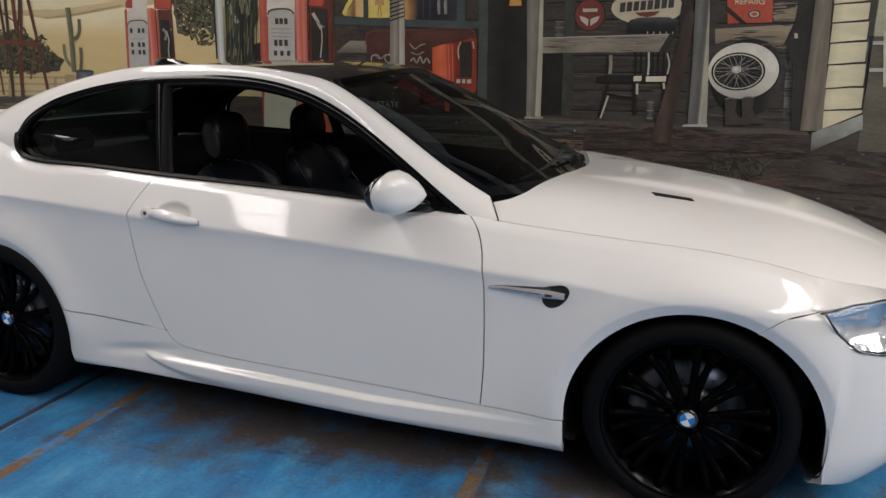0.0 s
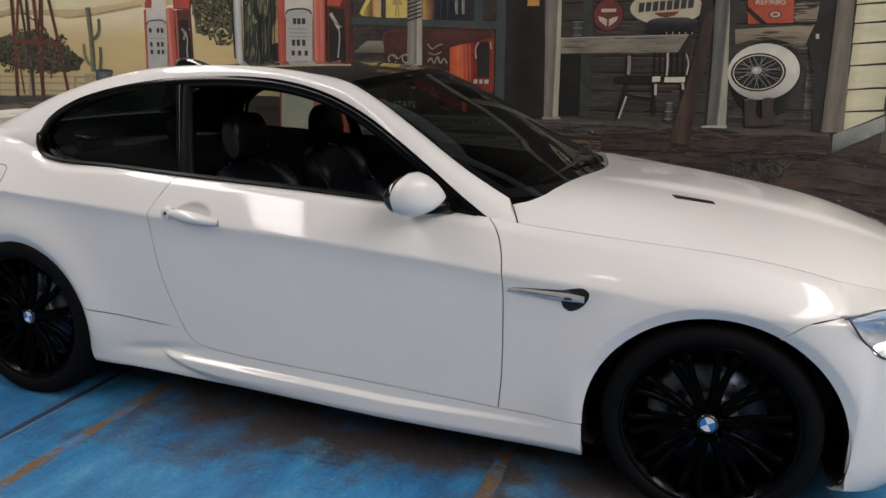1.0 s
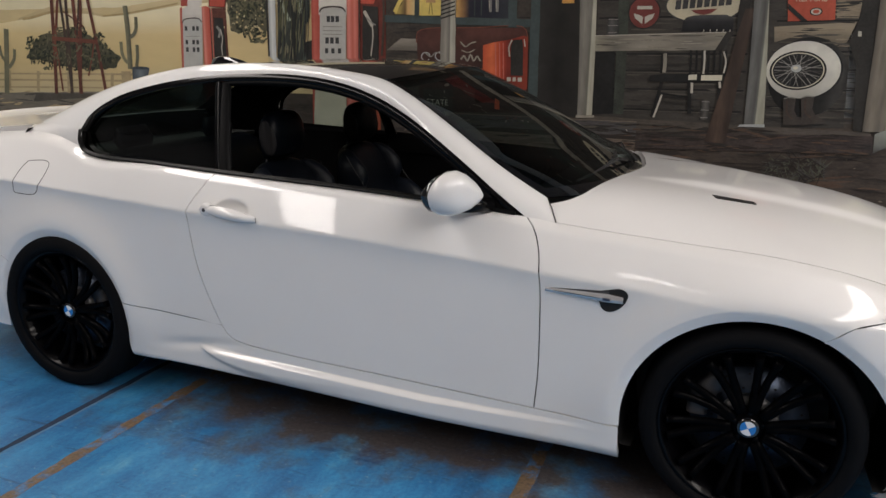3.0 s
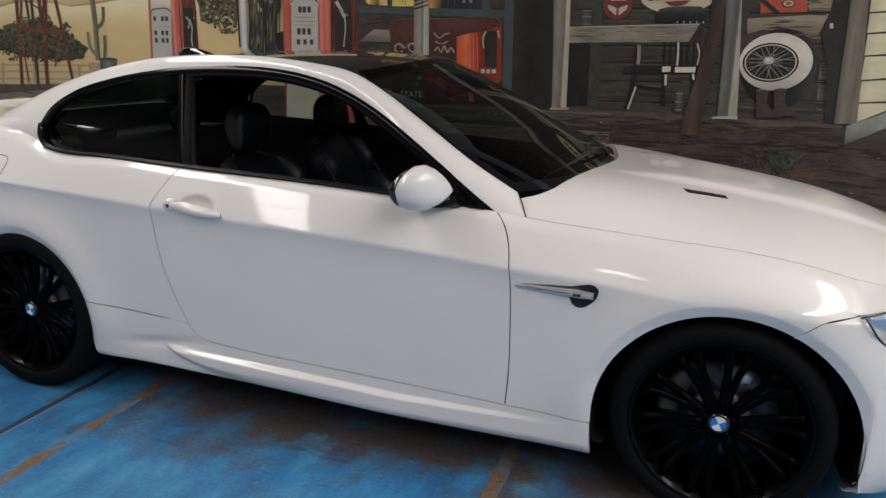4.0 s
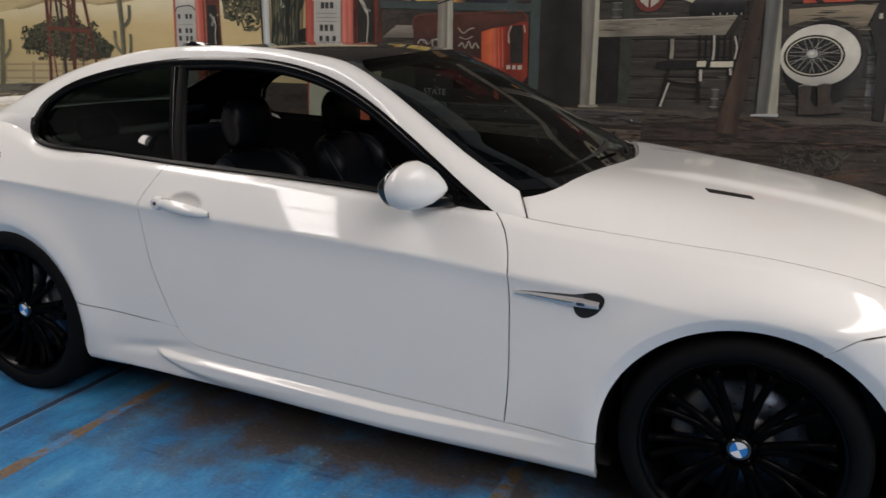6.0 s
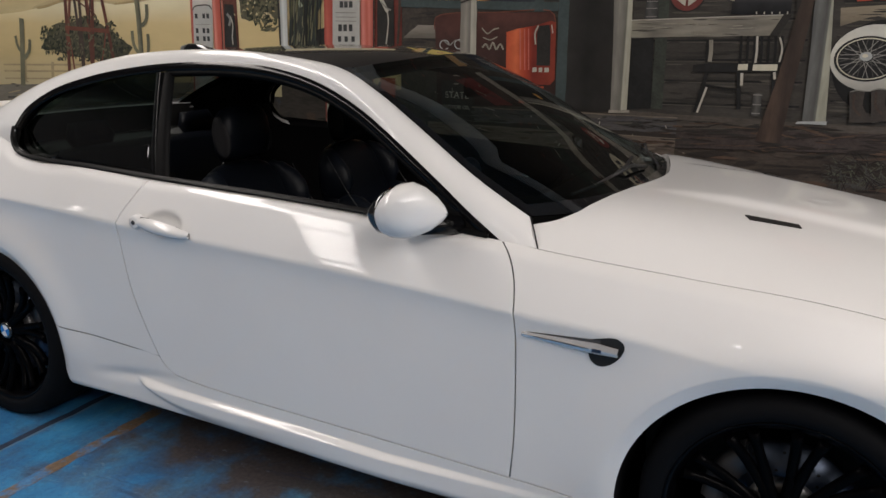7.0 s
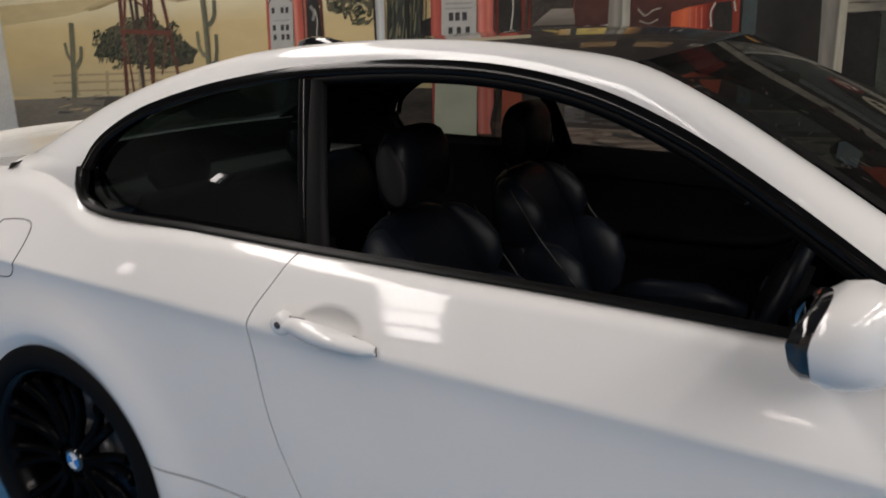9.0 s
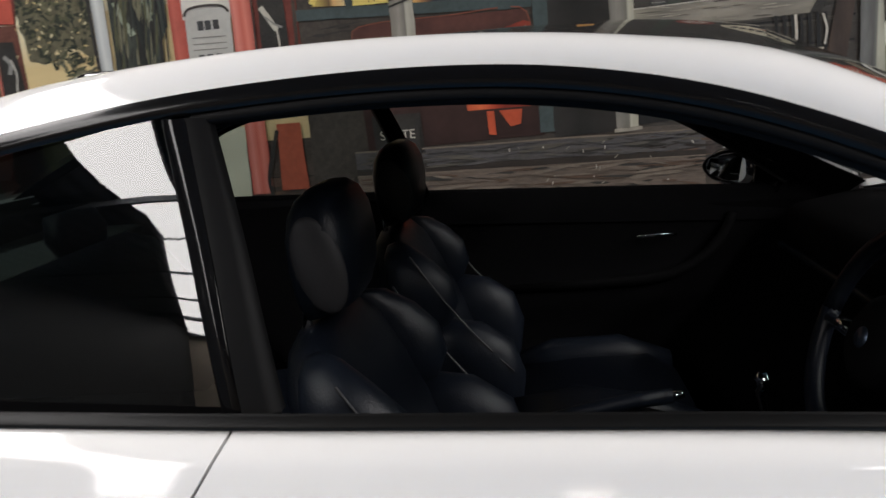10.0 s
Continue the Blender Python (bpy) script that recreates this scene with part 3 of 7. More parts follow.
def lettering(name, text, x, z, size, material, lay):
    """Painted letters on the wall."""
    cu = bpy.data.curves.new(name, "FONT")
    cu.body, cu.size, cu.align_x, cu.align_y = text, size, "CENTER", "CENTER"
    tmp = bpy.data.objects.new(name, cu)
    me = bpy.data.meshes.new_from_object(tmp)
    bpy.data.objects.remove(tmp)
    me.transform(pose(x, YN - LAYER * lay, z, 90))
    me.materials.append(material)
    ob = new(name, me)
    ob.parent = mural
    ob.matrix_parent_inverse = mural.matrix_world.inverted()
    return ob


def shade(name, axis, stops, vary=0.16, scale=9.0, stretch=(1, 1, 1)):
    """Wall paint that runs from tone to tone across the picture: stops hold (metres along the axis, colour)."""
    m, nt, b = nodes_of("mural_" + name)
    tc = nt.nodes.new("ShaderNodeTexCoord")
    sep = nt.nodes.new("ShaderNodeSeparateXYZ")
    nt.links.new(tc.outputs["Object"], sep.inputs[0])
    lo, hi = stops[0][0], stops[-1][0]
    mr = nt.nodes.new("ShaderNodeMapRange")
    mr.inputs[1].default_value, mr.inputs[2].default_value = lo, hi
    soft = noise_node(nt, scale, 4, 0.6, stretch=stretch)
    nt.links.new(sep.outputs["xyz".index(axis)], mr.inputs[0])
    tone = ramp(nt, mr.outputs[0], [((p - lo) / (hi - lo), c) for p, c in stops])
    flick = ramp(nt, soft.outputs["Fac"], [(0.3, (1 - vary,) * 3), (0.7, (1 + vary,) * 3)])
    nt.links.new(mix(nt, 1.0, tone.outputs["Color"], flick.outputs["Color"], "MULTIPLY"), b.inputs["Base Color"])
    b.inputs["Roughness"].default_value = 0.62
    b.inputs["Specular IOR Level"].default_value = 0.3
    return m


def blob(name, material, pts, lay, wave=0.03, seed=0):
    """A painted shape with a ragged edge."""
    P = spline([*pts, pts[0]], 90)[:-1]
    c = P.mean(0)
    out = []
    for p in P:
        k = 1 + wave * 6 * noise.noise(Vector((p[0] * 16, p[1] * 16, seed))) * 0.5
        out.append(tuple(c + (p - c) * k))
    flat(name, material, out, lay)


def marks(xs, zs, lay, w=0.026, h=0.036):
    """Small figures on a pump's dial, as plain bars."""
    for z in zs:
        for x in xs:
            quad("dial_mark", INK, (x, z), (x + w, z), (x + w, z + h), (x, z + h), lay)


BOARDEDGE = brush("board_edge", (0.085, 0.078, 0.066), 0.4, 14, (0.4, 1, 3))
SIGNCREAM = brush("sign_cream", (0.52, 0.47, 0.34), 0.15, 14)
JARSH2 = shade("jar_dark", "x", [(2.385, (0.03, 0.03, 0.03)), (2.415, (0.10, 0.095, 0.085)), (2.445, (0.03, 0.03, 0.03))], 0.3, 20)

# grounds of the picture: sky, earth
quad("painted_sky", SKYPAINT, (X0, 0.9), (0.9, 0.9), (0.9, 1.85), (X0, 1.80), 0)
quad("painted_sky", SKYHIGH, (X0, 1.76), (0.9, 1.82), (0.9, 4.4), (X0, 4.4), 0.5)
quad("painted_earth", ROCKS, (-1.4, 0.0), (X1, 0.0), (X1, 1.06), (-1.4, 1.12), 1)
quad("painted_earth", DIRT, (X0, 0.0), (-1.35, 0.0), (-1.35, 1.12), (X0, 0.99), 0.8)
quad("shop_front", SHOP, (0.2, 0.95), (1.8, 0.95), (1.8, 4.4), (0.2, 4.4), 1.5)
quad("porch_upper", BOARD, (1.75, 1.6), (3.7, 1.6), (3.7, 4.4), (1.75, 4.4), 1.6)
quad("porch_roof", BROWNDK, (-0.1, 2.7), (4.1, 2.7), (3.8, 4.4), (0.2, 4.4), 2.2)
YARD = brush("far_yard", (0.11, 0.10, 0.075), 0.4, 4, (0.5, 1, 2))
YARDSKY = brush("far_yard_sky", (0.36, 0.36, 0.26), 0.2, 2, (0.5, 1, 2))
quad("painted_yard", YARD, (3.7, 0.9), (X1, 0.9), (X1, 1.62), (3.7, 1.62), 1.2)
quad("painted_yard", YARDSKY, (3.7, 1.6), (X1, 1.6), (X1, 4.4), (3.7, 4.4), 1.3)
# desert: hill, fence, derrick, bush, cactus
HILL = shade("sand_hill", "z", [(1.05, (0.55, 0.45, 0.26)), (1.30, (0.64, 0.49, 0.24)), (1.56, (0.70, 0.54, 0.27)), (1.68, (0.80, 0.69, 0.44)), (1.80, (0.84, 0.76, 0.53))], 0.07, 2.5, (0.5, 1, 1.5))
FARHILL = shade("far_hill", "z", [(1.60, (0.46, 0.36, 0.19)), (1.78, (0.62, 0.49, 0.27)), (1.95, (0.76, 0.65, 0.40))], 0.10, 3, (0.4, 1, 1.5))
flat("far_hill", FARHILL, [(-3.70, 1.60), (-3.60, 1.70), (-3.20, 1.80), (-2.90, 1.77), (-2.56, 1.72), (-2.3, 1.80), (-1.75, 1.86), (-1.3, 1.90), (-1.3, 1.55)], 1.4)
flat("sand_hill", HILL, [(-4.66, 1.02), (-4.66, 1.60), (-3.79, 1.655), (-3.53, 1.690), (-3.2, 1.742), (-2.8, 1.732), (-2.60, 1.705), (-2.35, 1.722), (-1.81, 1.795), (-1.3, 1.83), (-0.95, 1.84), (-0.95, 1.02)], 1.8)
stroke("hill_crest", OCHRE, [(-3.56, 1.688), (-3.45, 1.70), (-3.2, 1.748), (-3.0, 1.75)], 0.022, 2.2)
stroke("hill_crest", OCHRE, [(-2.62, 1.712), (-2.35, 1.735), (-1.81, 1.812)], 0.014, 2.2)
quad("painted_ground", DIRT, (-4.66, 0.26), (-1.36, 0.45), (-1.31, 1.12), (-4.66, 0.99), 2)
quad("shadow_patch", DIRTDK, (-3.54, 0.95), (-2.71, 1.02), (-2.71, 1.05), (-3.49, 1.03), 3)
BUSHDK = shade("bush_shade", "z", [(1.26, (0.055, 0.052, 0.034)), (1.45, (0.080, 0.078, 0.050)), (1.62, (0.11, 0.10, 0.062))], 0.35, 22)
blob("painted_bush", BUSHDK, [(-3.576, 1.34), (-3.45, 1.47), (-3.306, 1.555), (-3.14, 1.57), (-2.985, 1.60), (-2.83, 1.56), (-2.692, 1.52), (-2.60, 1.45), (-2.544, 1.42), (-2.452, 1.345), (-2.585, 1.275), (-2.80, 1.26), (-3.103, 1.275), (-3.391, 1.325)], 3, 0.035)
for za, zb, w in ((1.198, 1.222, 0.016), (1.141, 1.167, 0.016), (1.074, 1.105, 0.014)):
    stroke("fence_rail", TAN, [(-4.1, za - 0.006), (-3.2, (za + zb) / 2), (-2.18, zb + 0.006)], w, 3)
for x in (-3.80, -3.44, -3.07, -2.57):
    stroke("fence_post", TAN, [(x, 1.23), (x - 0.025, 1.045)], 0.034, 3)
RUSTLT = brush("rust_light", (0.17, 0.058, 0.038), 0.35, 10)
for xa, za, xb, zb, w, mat in ((-3.182, 1.95, -3.243, 1.03, 0.040, RUST), (-3.10, 1.95, -3.215, 1.40, 0.028, RUSTLT), (-3.095, 1.95, -3.05, 1.04, 0.030, BROWN), (-3.02, 1.95, -3.055, 1.04, 0.034, BROWN),
                              (-2.94, 1.95, -2.945, 1.04, 0.040, RUST), (-2.97, 1.95, -2.90, 1.53, 0.022, RUSTLT), (-2.846, 1.95, -2.954, 1.05, 0.034, RUST), (-2.86, 1.95, -2.93, 1.55, 0.020, BROWN),
                              (-2.788, 1.95, -2.656, 1.06, 0.034, RUST), (-3.20, 1.52, -3.16, 1.06, 0.020, RUSTLT), (-2.74, 1.50, -2.84, 1.20, 0.016, RUSTLT), (-3.06, 1.75, -2.84, 1.62, 0.014, RUST)):
    stroke("derrick_leg", mat, [(xa, za), ((xa + xb) / 2 + 0.006, (za + zb) / 2), (xb, zb)], w, 4)
stroke("derrick_bar", RUSTLT, [(-3.225, 1.522), (-2.97, 1.508), (-2.70, 1.495)], 0.034, 5)
CACTSH = shade("cactus_shade", "x", [(-2.46, (0.22, 0.20, 0.12)), (-2.375, (0.20, 0.185, 0.115)), (-2.34, (0.10, 0.095, 0.065)), (-2.25, (0.15, 0.14, 0.09))], 0.2, 20)
stroke("painted_cactus", CACTSH, [(-2.364, 1.797), (-2.356, 1.57), (-2.362, 1.27)], 0.052, 4)
stroke("painted_cactus", CACTSH, [(-2.257, 1.705), (-2.268, 1.60), (-2.305, 1.553), (-2.348, 1.538)], 0.034, 4)
stroke("painted_cactus", CACTSH, [(-2.441, 1.50), (-2.437, 1.40), (-2.41, 1.345), (-2.37, 1.32)], 0.034, 4)
stroke("painted_cactus", CACTSH, [(-2.268, 1.475), (-2.272, 1.38), (-2.29, 1.29)], 0.034, 4)
stroke("painted_cactus", CACT, [(-3.775, 1.60), (-3.81, 1.35), (-3.865, 1.01)], 0.06, 4)
stroke("painted_cactus", CACT, [(-3.70, 1.42), (-3.72, 1.33), (-3.80, 1.25)], 0.036, 4)
stroke("painted_cactus", CACT, [(-3.885, 1.45), (-3.87, 1.36), (-3.82, 1.30)], 0.034, 4)
quad("painted_barrel", TAN, (-2.47, 1.13), (-2.36, 1.13), (-2.36, 1.25), (-2.462, 1.248), 5)
TUBSH = shade("tub_shade", "x", [(-2.345, (0.05, 0.06, 0.07)), (-2.26, (0.16, 0.18, 0.19)), (-2.15, (0.07, 0.08, 0.09))], 0.15, 20)
quad("painted_tub", TUBSH, (-2.345, 1.15), (-2.19, 1.16), (-2.152, 1.281), (-2.338, 1.277), 5)
oval("painted_tub_rim", TUBDK, (-2.245, 1.282), 0.094, 0.012, 6)

# first pump
PUMPSIDE = shade("pump_left", "x", [(-1.82, (0.30, 0.06, 0.04)), (-1.79, (0.50, 0.13, 0.09)), (-1.755, (0.36, 0.07, 0.05))], 0.12, 12)
PUMPCAP = shade("pump_cap", "z", [(1.67, (0.50, 0.46, 0.40)), (1.73, (0.64, 0.60, 0.54)), (1.80, (0.66, 0.62, 0.56))], 0.07, 10)
PUMPFRONT = shade("pump_front", "x", [(-1.575, (0.42, 0.09, 0.065)), (-1.555, (0.66, 0.25, 0.19)), (-1.53, (0.54, 0.13, 0.09)), (-1.485, (0.42, 0.075, 0.05))], 0.10, 14, (1, 1, 0.3))
quad("pump_side", RUST, (-1.48, 0.62), (-1.33, 0.62), (-1.335, 1.775), (-1.47, 1.775), 3)
quad("pump_shoulder", PUMPDK, (-1.50, 1.785), (-1.335, 1.775), (-1.315, 1.95), (-1.49, 1.95), 4)
flat("pump_shoulder", PUMPRED, [(-1.492, 1.79), (-1.345, 1.78), (-1.335, 1.90), (-1.36, 1.93), (-1.48, 1.935)], 4.5)
flat("pump_left", PUMPSIDE, [(-1.83, 0.62), (-1.76, 0.62), (-1.755, 1.75), (-1.775, 1.785), (-1.792, 1.77)], 4)
flat("pump_left", PUMPSIDE, [(-1.778, 1.79), (-1.776, 1.835), (-1.745, 1.862), (-1.70, 1.862), (-1.705, 1.79)], 4.3)
flat("pump_cap", PUMPCAP, [(-1.71, 1.79), (-1.692, 1.95), (-1.545, 1.95), (-1.568, 1.79)], 5)
flat("pump_cap", PUMPCAP, [(-1.772, 1.66), (-1.765, 1.765), (-1.70, 1.797), (-1.60, 1.795), (-1.568, 1.775), (-1.570, 1.66)], 5.4)
flat("pump_face", PANEL, [(-1.80, 0.90), (-1.612, 0.90), (-1.570, 1.655), (-1.60, 1.684), (-1.705, 1.688), (-1.766, 1.665)], 6)
stroke("pump_arch", DARKPANEL, [(-1.767, 1.655), (-1.755, 1.678), (-1.70, 1.692), (-1.60, 1.689), (-1.572, 1.662)], 0.009, 7)
marks((-1.748, -1.672, -1.632), (1.595,), 7)
marks((-1.748, -1.680, -1.638), (1.485, 1.425), 7)
stroke("dial_line", GREY, [(-1.75, 1.548), (-1.60, 1.55)], 0.004, 7)
flat("pump_front", PUMPFRONT, [(-1.585, 0.62), (-1.49, 0.62), (-1.488, 1.775), (-1.52, 1.79), (-1.568, 1.785)], 6)
stroke("pump_edge", DARKPANEL, [(-1.484, 1.77), (-1.486, 1.3), (-1.49, 0.7)], 0.008, 7)
stroke("pump_edge", PUMPLT, [(-1.472, 1.77), (-1.474, 1.3)], 0.010, 6)
flat("pump_recess", DARK, [(-1.452, 1.70), (-1.366, 1.695), (-1.345, 1.38), (-1.470, 1.38)], 5)
stroke("painted_nozzle", GREY, [(-1.43, 1.63), (-1.40, 1.59), (-1.415, 1.54)], 0.022, 6)
stroke("painted_hose", PALE, [(-1.395, 1.61), (-1.378, 1.54), (-1.39, 1.46), (-1.385, 1.40)], 0.009, 6.4)

# leaves, rock, pole and the big cactus between the pumps
blob("painted_bush", BUSHDK, [(-1.28, 1.60), (-1.32, 1.75), (-1.31, 2.1), (-1.12, 2.24), (-0.95, 2.1), (-0.94, 1.75), (-0.97, 1.60), (-1.10, 1.66), (-1.20, 1.585)], 2.8, 0.05, 3)
POLESH = shade("pole_shade", "x", [(-0.935, (0.30, 0.31, 0.30)), (-0.905, (0.62, 0.63, 0.60)), (-0.86, (0.42, 0.43, 0.42))], 0.10, 12, (1, 1, 0.3))
flat("painted_pole", POLESH, [(-0.933, 1.40), (-0.90, 1.37), (-0.83, 1.36), (-0.872, 1.40), (-0.861, 1.96), (-0.930, 1.96)], 5)
stroke("pole_edge", DARK, [(-0.943, 1.96), (-0.945, 1.7), (-0.94, 1.40)], 0.018, 4)
SAGUARO = shade("saguaro", "x", [(-0.88, (0.022, 0.026, 0.024)), (-0.76, (0.055, 0.062, 0.050)), (-0.70, (0.020, 0.024, 0.022)), (-0.60, (0.055, 0.066, 0.056)), (-0.54, (0.030, 0.034, 0.030))], 0.4, 14, (1, 1, 0.2))
flat("painted_saguaro", SAGUARO, [(-0.865, 1.36), (-0.595, 1.36), (-0.615, 1.50), (-0.615, 1.60), (-0.560, 1.70), (-0.552, 1.95), (-0.845, 1.95), (-0.85, 1.60)], 4)
CACTPALE = brush("cactus_pale", (0.30, 0.34, 0.25), 0.25, 16)
for p, w in (([(-0.808, 1.835), (-0.78, 1.75), (-0.738, 1.672)], 0.030), ([(-0.662, 1.93), (-0.655, 1.80), (-0.64, 1.73)], 0.022), ([(-0.628, 1.93), (-0.622, 1.82), (-0.628, 1.76)], 0.012), ([(-0.79, 1.95), (-0.775, 1.88)], 0.014)):
    stroke("cactus_light", CACTPALE, p, w, 5)
for x in (-0.82, -0.79, -0.72, -0.69, -0.60, -0.575):
    stroke("cactus_rib", NIGHT, [(x, 1.95), (x + 0.004, 1.7), (x - 0.012, 1.40)], 0.008, 4.8)
quad("painted_bush_dark", DARK, (-0.63, 1.37), (-0.545, 1.37), (-0.545, 1.53), (-0.62, 1.51), 3)

# second pump
PUMPSIDE2 = shade("pump_left_two", "x", [(-0.552, (0.28, 0.05, 0.035)), (-0.52, (0.50, 0.12, 0.085)), (-0.47, (0.38, 0.07, 0.05))], 0.12, 12)
PUMPFRONT2 = shade("pump_front_two", "x", [(-0.245, (0.40, 0.08, 0.06)), (-0.215, (0.64, 0.23, 0.18)), (-0.185, (0.52, 0.12, 0.085)), (-0.165, (0.62, 0.20, 0.15)), (-0.13, (0.42, 0.08, 0.055))], 0.10, 14, (1, 1, 0.3))
quad("pump_left", PUMPSIDE2, (-0.552, 0.83), (-0.474, 0.83), (-0.463, 1.96), (-0.540, 1.96), 5)
quad("pump_cap", PUMPCAP, (-0.476, 1.72), (-0.234, 1.715), (-0.230, 1.96), (-0.468, 1.96), 6)
flat("pump_face", PANEL, [(-0.476, 1.35), (-0.246, 1.35), (-0.238, 1.735), (-0.265, 1.763), (-0.415, 1.769), (-0.464, 1.745)], 7)
stroke("pump_arch", DARKPANEL, [(-0.466, 1.735), (-0.455, 1.758), (-0.41, 1.774), (-0.27, 1.768), (-0.242, 1.74)], 0.012, 8)
marks((-0.405, -0.368, -0.328), (1.665,), 8, 0.030, 0.044)
marks((-0.420, -0.378, -0.332), (1.505,), 8, 0.030, 0.046)
marks((-0.425, -0.370, -0.312), (1.432,), 8, 0.028, 0.038)
for z in (1.632, 1.602, 1.575):
    stroke("dial_line", GREY, [(-0.44, z), (-0.27, z - 0.002)], 0.005, 8)
quad("pump_front", PUMPFRONT2, (-0.244, 0.85), (-0.138, 0.85), (-0.130, 1.96), (-0.230, 1.96), 7)
stroke("pump_edge", DARKPANEL, [(-0.124, 1.95), (-0.128, 1.6), (-0.132, 1.38)], 0.009, 8)
quad("pump_side", PUMPDK, (-0.13, 1.38), (0.09, 1.39), (0.09, 1.96), (-0.12, 1.96), 4)
flat("pump_shoulder", PUMPRED, [(-0.115, 1.80), (-0.01, 1.795), (0.01, 1.83), (0.01, 1.96), (-0.115, 1.96)], 5)
quad("pump_recess", DARK, (-0.105, 1.39), (0.035, 1.39), (0.030, 1.775), (-0.098, 1.785), 6)
stroke("painted_nozzle", PALE, [(-0.085, 1.745), (-0.05, 1.69), (-0.018, 1.635)], 0.026, 7)
stroke("painted_nozzle", GREY, [(-0.07, 1.70), (-0.02, 1.66), (0.01, 1.645)], 0.010, 7.3)
stroke("painted_hose", PALE, [(-0.018, 1.64), (-0.012, 1.57), (-0.02, 1.49), (-0.03, 1.42)], 0.009, 7)
stroke("painted_hose", BROWN, [(0.02, 1.95), (0.065, 1.88), (0.075, 1.65), (0.06, 1.42)], 0.018, 6)

# shop front: window, shelf, cooler, door
quad("shop_wall", SHOP, (0.08, 0.86), (1.62, 0.93), (1.54, 2.27), (0.09, 2.33), 2)
SHELF = shade("shelf_top", "z", [(1.46, (0.13, 0.115, 0.095)), (1.55, (0.27, 0.245, 0.205))], 0.2, 14, (0.4, 1, 2))
quad("shop_shelf", SHELF, (0.097, 1.461), (0.515, 1.464), (0.513, 1.545), (0.216, 1.549), 4)
PANEWARM = shade("pane_warm", "x", [(0.16, (0.70, 0.52, 0.14)), (0.25, (0.16, 0.10, 0.05)), (0.27, (0.66, 0.40, 0.16)), (0.325, (0.62, 0.48, 0.24))], 0.15, 10)
flat("shop_window", PANEWARM, [(0.165, 1.725), (0.325, 1.715), (0.33, 2.05), (0.24, 2.05), (0.225, 1.80)], 4)
stroke("lamp_glow", WINY, [(0.165, 1.735), (0.20, 1.80), (0.27, 1.90)], 0.03, 4.5)
quad("shop_window", WINY, (0.362, 1.712), (0.535, 1.712), (0.54, 2.05), (0.364, 2.05), 4)
flat("window_lamp", TANDK, [(0.415, 1.800), (0.492, 1.800), (0.476, 1.90), (0.434, 1.90)], 5)
for dx in (-0.014, 0.014):
    stroke("window_lamp_stem", BROWN, [(0.454 + dx * 0.3, 1.80), (0.454 + dx, 1.722)], 0.004, 5)
DARKPANE = shade("dark_pane", "x", [(0.65, (0.60, 0.36, 0.12)), (0.69, (0.30, 0.16, 0.06)), (0.75, (0.022, 0.022, 0.035)), (0.88, (0.018, 0.018, 0.030)), (1.04, (0.035, 0.040, 0.050))], 0.25, 10)
quad("dark_window", DARKPANE, (0.65, 1.70), (1.045, 1.69), (1.04, 2.04), (0.65, 2.05), 4)
for x in (0.79, 0.84):
    stroke("pane_bar", TEALDK, [(x, 2.03), (x + 0.002, 1.71)], 0.008, 5)
for x, w in ((0.905, 0.018), (0.955, 0.020)):
    stroke("painted_bottle", GREY, [(x, 1.86), (x + 0.005, 1.80), (x + 0.005, 1.735)], w, 6)
    stroke("bottle_shine", PALE, [(x - 0.004, 1.82), (x - 0.002, 1.76)], 0.005, 7)
quad("window_frame", TEAL, (0.085, 1.665), (1.20, 1.632), (1.205, 1.685), (0.085, 1.716), 5)
quad("window_frame", TEAL, (1.045, 1.63), (1.105, 1.63), (1.10, 2.07), (1.035, 2.07), 5.2)
quad("window_frame", TEALDK, (0.325, 1.70), (0.362, 1.70), (0.364, 2.05), (0.33, 2.05), 5)
COOLSH = shade("cooler_shade", "z", [(1.05, (0.030, 0.014, 0.012)), (1.40, (0.050, 0.022, 0.018)), (1.62, (0.095, 0.036, 0.028))], 0.3, 8)
flat("cooler_box", COOLSH, [(0.37, 1.02), (1.23, 1.04), (1.19, 1.59), (1.16, 1.628), (0.41, 1.618), (0.35, 1.60), (0.345, 1.55)], 4)
stroke("cooler_edge", RUSTLT, [(0.343, 1.52), (0.348, 1.595), (0.41, 1.617), (0.80, 1.628), (1.155, 1.632), (1.182, 1.60), (1.19, 1.50)], 0.007, 5)
COOLPANEL = shade("cooler_panel", "x", [(0.86, (0.50, 0.085, 0.035)), (0.93, (0.66, 0.15, 0.06)), (1.00, (0.44, 0.06, 0.028)), (1.05, (0.20, 0.028, 0.018)), (1.20, (0.26, 0.045, 0.025))], 0.15, 10)
flat("cooler_panel", COOLPANEL, [(0.868, 1.18), (1.17, 1.18), (1.20, 1.215), (1.192, 1.565), (1.16, 1.575), (1.05, 1.545), (0.94, 1.527), (0.862, 1.505)], 5)
for x in (0.955, 0.985, 1.012):
    stroke("cooler_stripe", PUMPLT, [(x, 1.525), (x + 0.006, 1.40), (x + 0.012, 1.27)], 0.007, 6)
flat("cooler_bottle", DARK, [(1.075, 1.30), (1.165, 1.30), (1.16, 1.50), (1.15, 1.55), (1.085, 1.545), (1.07, 1.50)], 6)
stroke("bottle_shine", PALE, [(1.078, 1.545), (1.058, 1.50), (1.064, 1.43)], 0.009, 7)
stroke("bottle_shine", PALE, [(1.165, 1.55), (1.175, 1.50)], 0.008, 7)
